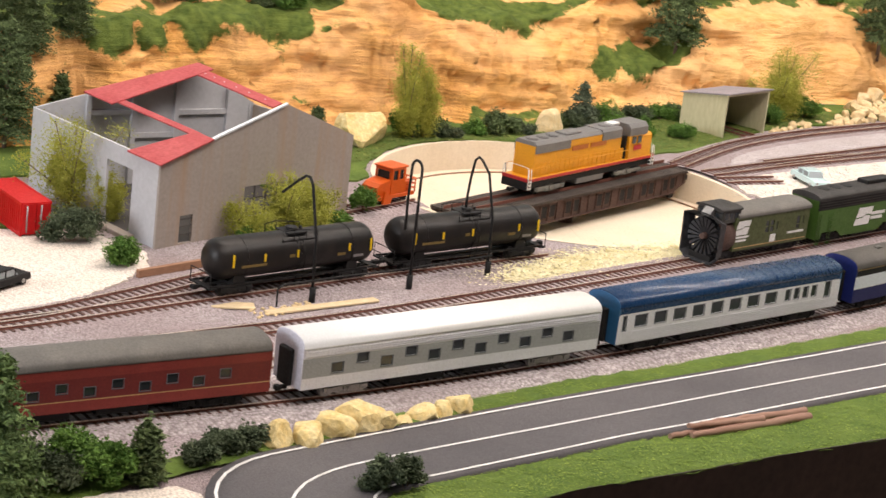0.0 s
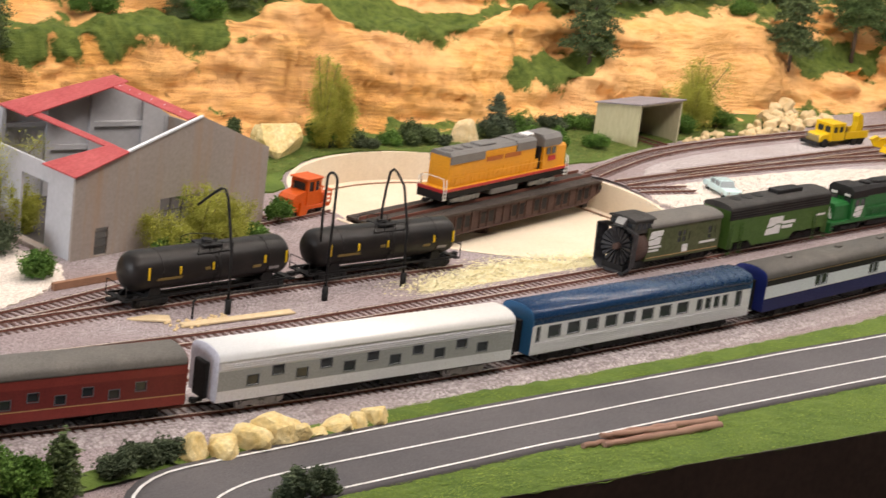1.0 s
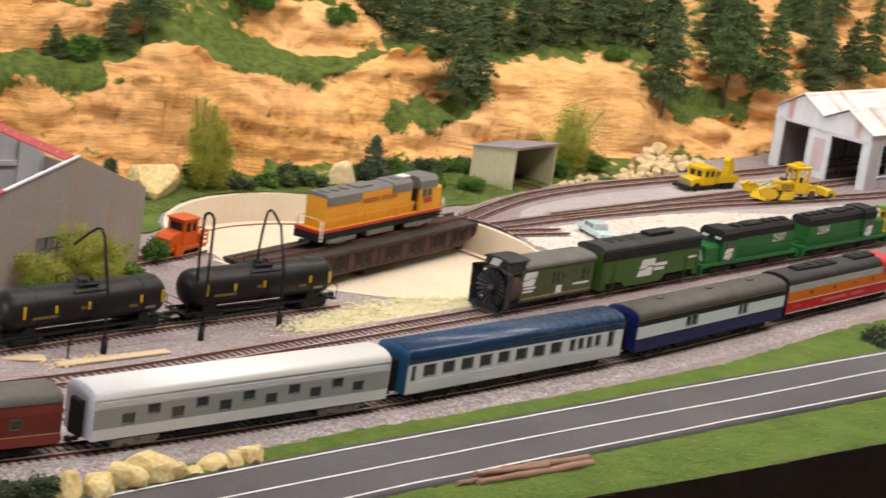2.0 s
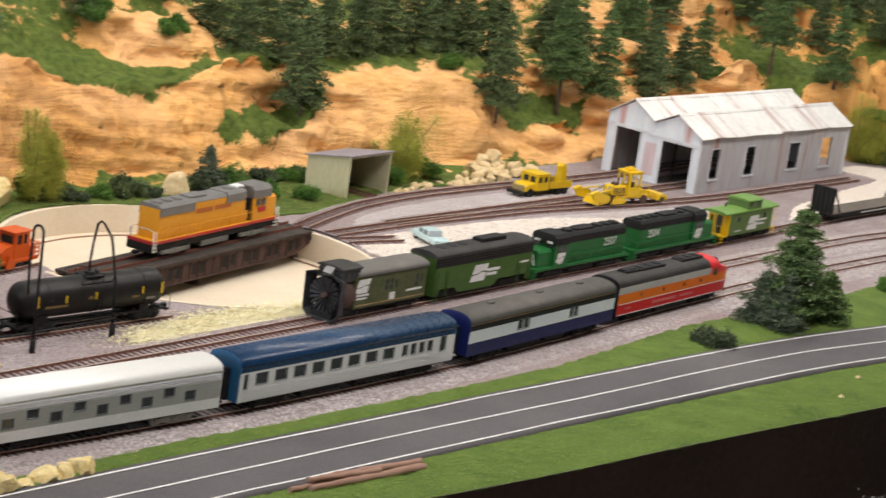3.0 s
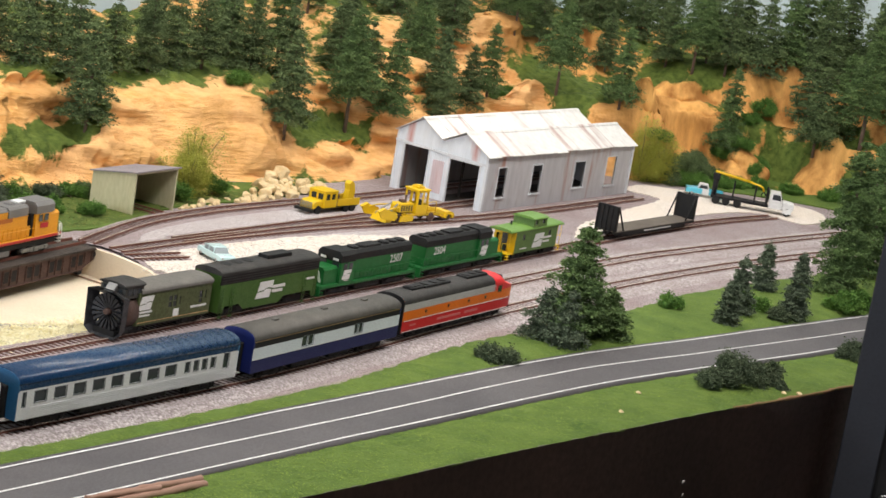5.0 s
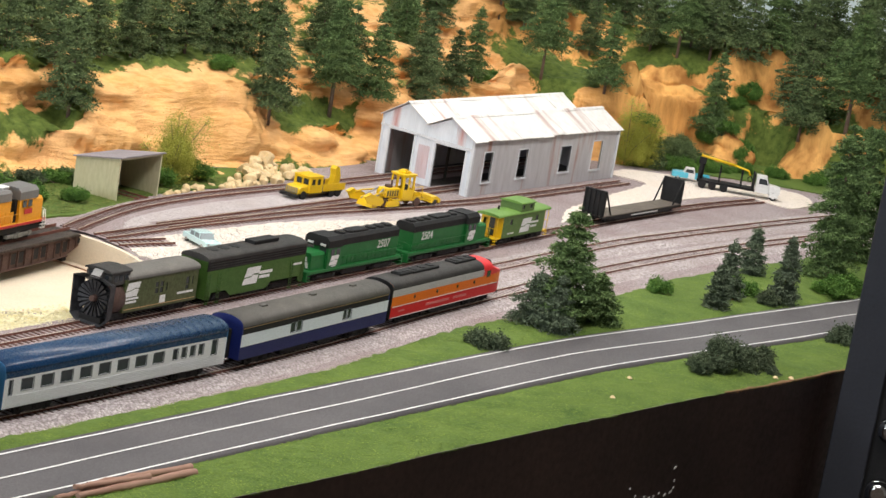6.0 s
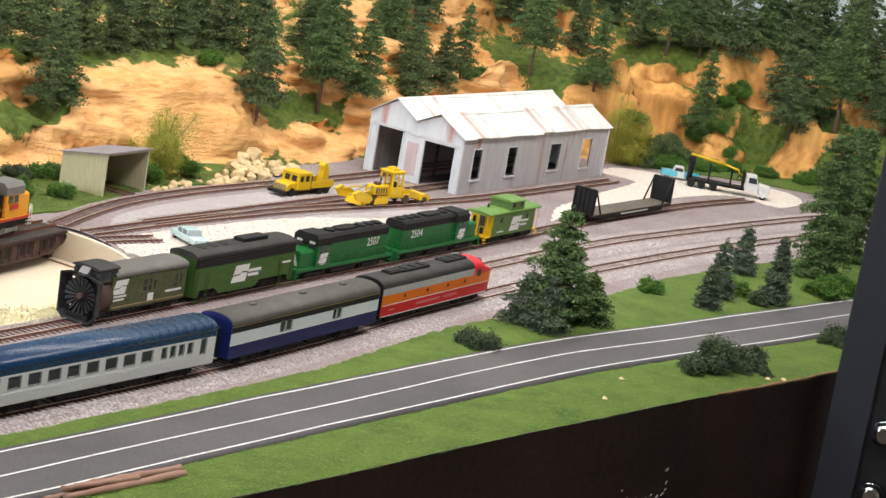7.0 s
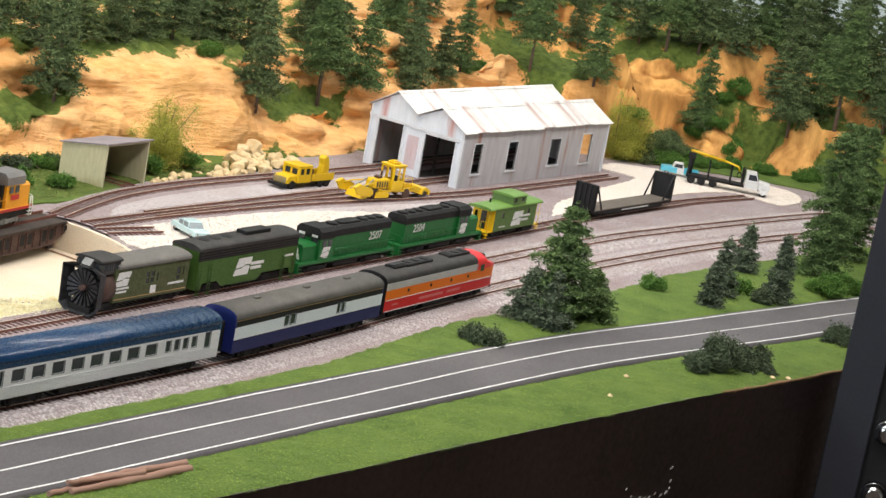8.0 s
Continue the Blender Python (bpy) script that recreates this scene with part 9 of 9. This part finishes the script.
        for s in (-1, 1):
            cyl(bm, (x, s * 7.6, 6), (x, s * 9.8, 6), 6, 18)
        cyl(bm, (x, -9, 6), (x, 9, 6), 1.2, 6)
        part("wheelset", bm, RUSTY, t)
    return t


ballast_regulator()


def rail_tractor():
    t = thing("rail_tractor", seat(ORANGE, -1.142, 0.0050), "safety orange rail tractor with railings and a cab", "rail tractor")
    bm = B()
    bx(bm, -32, 32, -13, 13, 6, 10, 0.4)
    part("frame", bm, ORANGEV, t)
    bm = B()
    wins = [(-6, 2, 26, 37), (5, 12, 26, 37)]
    for s in (-1, 1):
        wall(bm, -9, 15, 10, 39, wins, min(s * 11, s * 12), max(s * 11, s * 12), "y")
    wall(bm, -11, 11, 10, 39, [(-9, 9, 25, 37)], 15, 16, "x")
    wall(bm, -11, 11, 10, 39, [(-9, 9, 27, 36)], -10, -9, "x")
    c = part("cab", bm, ORANGEV, t, "orange cab with large windows")
    bm = B()
    bx(bm, -12, 18, -13, 13, 39, 41, 0.6)
    part("cab_roof", bm, ORANGEV, c)
    bm = B()
    bx(bm, -7, 13, -10, 10, 24, 37)
    part("window", bm, GLASS, c)
    bm = B()
    bx(bm, 16, 30, -10, 10, 10, 22, 1.0)
    part("engine_hood", bm, ORANGEV, t)
    bm = B()
    prism(bm, [(-31, 10), (-10, 10), (-10, 27), (-26, 24), (-31, 20)], -11, 11, "y")
    part("rear_hood", bm, ORANGEV, t)
    for z in (14, 19, 25):
        bm = B()
        tube(bm, [(17, -13, z), (32, -13, z), (32, 13, z), (17, 13, z)], 0.8, 6)
        part("railing", bm, ORANGEV, t)
    for y in (-13, 0, 13):
        bm = B()
        tube(bm, [(32, y, 9), (32, y, 25)], 0.8, 6)
        part("railing_post", bm, ORANGEV, t)
    for s in (-1, 1):
        bm = B()
        prism(bm, [(-24, 1.5), (-12, 1.5), (-8, 10), (-22, 16)], s * 14 - 1.5, s * 14 + 1.5, "y")
        part("side_blade", bm, ORANGEV, t)
    for x in (-18, 18):
        bm = B()
        for s in (-1, 1):
            cyl(bm, (x, s * 7.6, 5.4), (x, s * 9.8, 5.4), 5.4, 18)
        cyl(bm, (x, -9, 5.4), (x, 9, 5.4), 1.2, 6)
        part("wheelset", bm, BLACK, t)
    t.scale = (0.84, 0.84, 0.84)
    return t


rail_tractor()


def red_box():
    t = thing("shipping_container", at(-1.499, 0.100, 0.0018, 82), "bright red shipping container on the turf", "container")
    bm = B()
    bx(bm, -38, 38, -12.5, 12.5, 1, 28)
    part("shell", bm, SCARLET, t)
    for i in range(18):
        x = -36.5 + i * 4.3
        for s in (-1, 1):
            bm = B()
            bx(bm, x - 1, x + 1, min(s * 12.5, s * 13.2), max(s * 12.5, s * 13.2), 3, 26)
            part("rib", bm, SCARLET, t)
    for z in (1, 27):
        for s in (-1, 1):
            bm = B()
            bx(bm, -38.6, 38.6, s * 12.5 - 0.9, s * 12.5 + 0.9, z - 1, z + 1.4)
            part("edge_rail", bm, SCARLET, t)
    for y in (-6.2, 6.2):
        bm = B()
        bx(bm, -39, -38, y - 5.8, y + 5.8, 2, 27)
        d = part("door", bm, SCARLET, t)
        bm = B()
        tube(bm, [(-39.6, y + 2, 3), (-39.6, y + 2, 26)], 0.6, 6)
        part("lock_bar", bm, STEEL, d)
    return t


red_box()

# ---- scuffs on the fascia, the black post ----
rng = random.Random(2)
SC = [(-0.638, -0.0628, 5, 3), (-0.635, -0.0763, 2, 3), (-0.6344, -0.0833, 2, 2), (-0.6382, -0.087, 5, 3), (-0.6473, -0.0884, 4, 3), (-0.658, -0.0853, 3, 2), (-0.6668, -0.0873, 3, 2), (-0.6744, -0.0879, 3, 3), (-0.6829, -0.0857, 4, 3),
      (-0.6981, -0.082, 2, 2), (-0.7089, -0.0729, 2, 2)]
for x, z, w, h in SC:
    y = float(np.interp(x, [p[0] for p in EDGE], [p[1] for p in EDGE]))
    bm = B()
    prism(bm, [(-w / 2, -h / 2), (w * 0.3, -h * 0.35), (w / 2, h / 2), (-w * 0.2, h * 0.3)], -0.3, 0.3, "y")
    ob = obj("scuff", bm, SCUFF)
    ob.matrix_world = at(x, y - 0.0008, z, -7)
    tagged(ob, "pale paint chip on the black fascia", "scuff", "fascia scuffs", "structure")

POSTM = mat("blue_black_steel", (0.022, 0.024, 0.032), (0.030, 0.032, 0.042), rough=0.38, coarse=20, fine=300, spec=0.5)
CHROMED = mat("chrome_knob", (0.75, 0.75, 0.76), (0.6, 0.6, 0.62), rough=0.12, metal=1.0, bump=0)


def post():
    t = thing("steel_post", at(-0.3887, -0.7008, 0, -72), "blue-black square steel post with chrome knobs before the fascia", "post")
    bm = B()
    bx(bm, 0, 41, 0, 34, -1000, 700, 1.2)
    part("upright", bm, POSTM, t)
    bm = B()
    bx(bm, 41, 44, 6, 30, -1000, 700)
    part("seam", bm, BLACK, t)
    bm = B()
    bx(bm, 44, 160, 4, 40, -1000, 700, 1.0)
    p = part("side_panel", bm, BLACK, t, "black steel side panel")
    for z in (-38, -104, -170):
        bm = B()
        cyl(bm, (58, 4, z), (58, -8, z), 13, 24)
        cyl(bm, (58, -8, z), (58, -13, z), 13, 24, 7)
        part("knob", bm, CHROMED, p, "round chrome knob")
    return t


post()

# ---- the room ----
WALLP = mat("pale_blue_backdrop", (0.50, 0.60, 0.66), (0.58, 0.66, 0.70), rough=0.85, coarse=2.5, fine=120, grime=0.03)
ROOM = mat("cream_room_paint", (0.62, 0.60, 0.56), (0.58, 0.56, 0.52), rough=0.85, coarse=3, fine=90, grime=0.04)
CARPET = mat("brown_carpet", (0.16, 0.12, 0.09), (0.20, 0.15, 0.12), rough=0.95, coarse=8, fine=500)


def backdrop():
    line = spline([(-2.6, 0.80), (-1.0, 0.80), (0.2, 0.80), (0.85, 0.76), (1.20, 0.52), (1.34, 0.1), (1.36, -0.5), (1.36, -1.2)], 0.03)
    bm = B()
    a = [[bm.verts.new((*p, z)) for p in line] for z in (-0.02, 1.48)]
    b = [[bm.verts.new((*p, z)) for p in shifted(line, 0.02)] for z in (-0.02, 1.48)]
    for r in (a, b):
        for i in range(len(line) - 1):
            bm.faces.new((r[0][i], r[0][i + 1], r[1][i + 1], r[1][i])).smooth = True
    bmesh.ops.recalc_face_normals(bm, faces=bm.faces)
    return tagged(obj("backdrop", bm, WALLP), "pale blue painted sky backdrop behind the pines", "backdrop", kind="structure")


backdrop()


def slab(name, x0, x1, y0, y1, z0, z1, material, label, category):
    bm = B()
    bx(bm, x0 * 1000, x1 * 1000, y0 * 1000, y1 * 1000, z0 * 1000, z1 * 1000)
    return tagged(obj(name, bm, material), label, category, kind="structure")


slab("floor", -4.5, 2.5, -4.0, 1.5, -1.08, -1.0, CARPET, "brown carpeted room floor", "floor")
slab("ceiling", -4.5, 2.5, -4.0, 1.5, 1.5, 1.56, ROOM, "cream painted room ceiling", "ceiling")
slab("wall_west", -4.6, -4.5, -4.0, 1.5, -1.0, 1.5, ROOM, "cream painted room wall", "wall")
slab("wall_east", 2.5, 2.6, -4.0, 1.5, -1.0, 1.5, ROOM, "cream painted room wall", "wall")
slab("wall_south", -4.5, 2.5, -4.1, -4.0, -1.0, 1.5, ROOM, "cream painted room wall", "wall")
slab("wall_north", -4.5, 2.5, 1.5, 1.6, -1.0, 1.5, ROOM, "cream painted room wall", "wall")
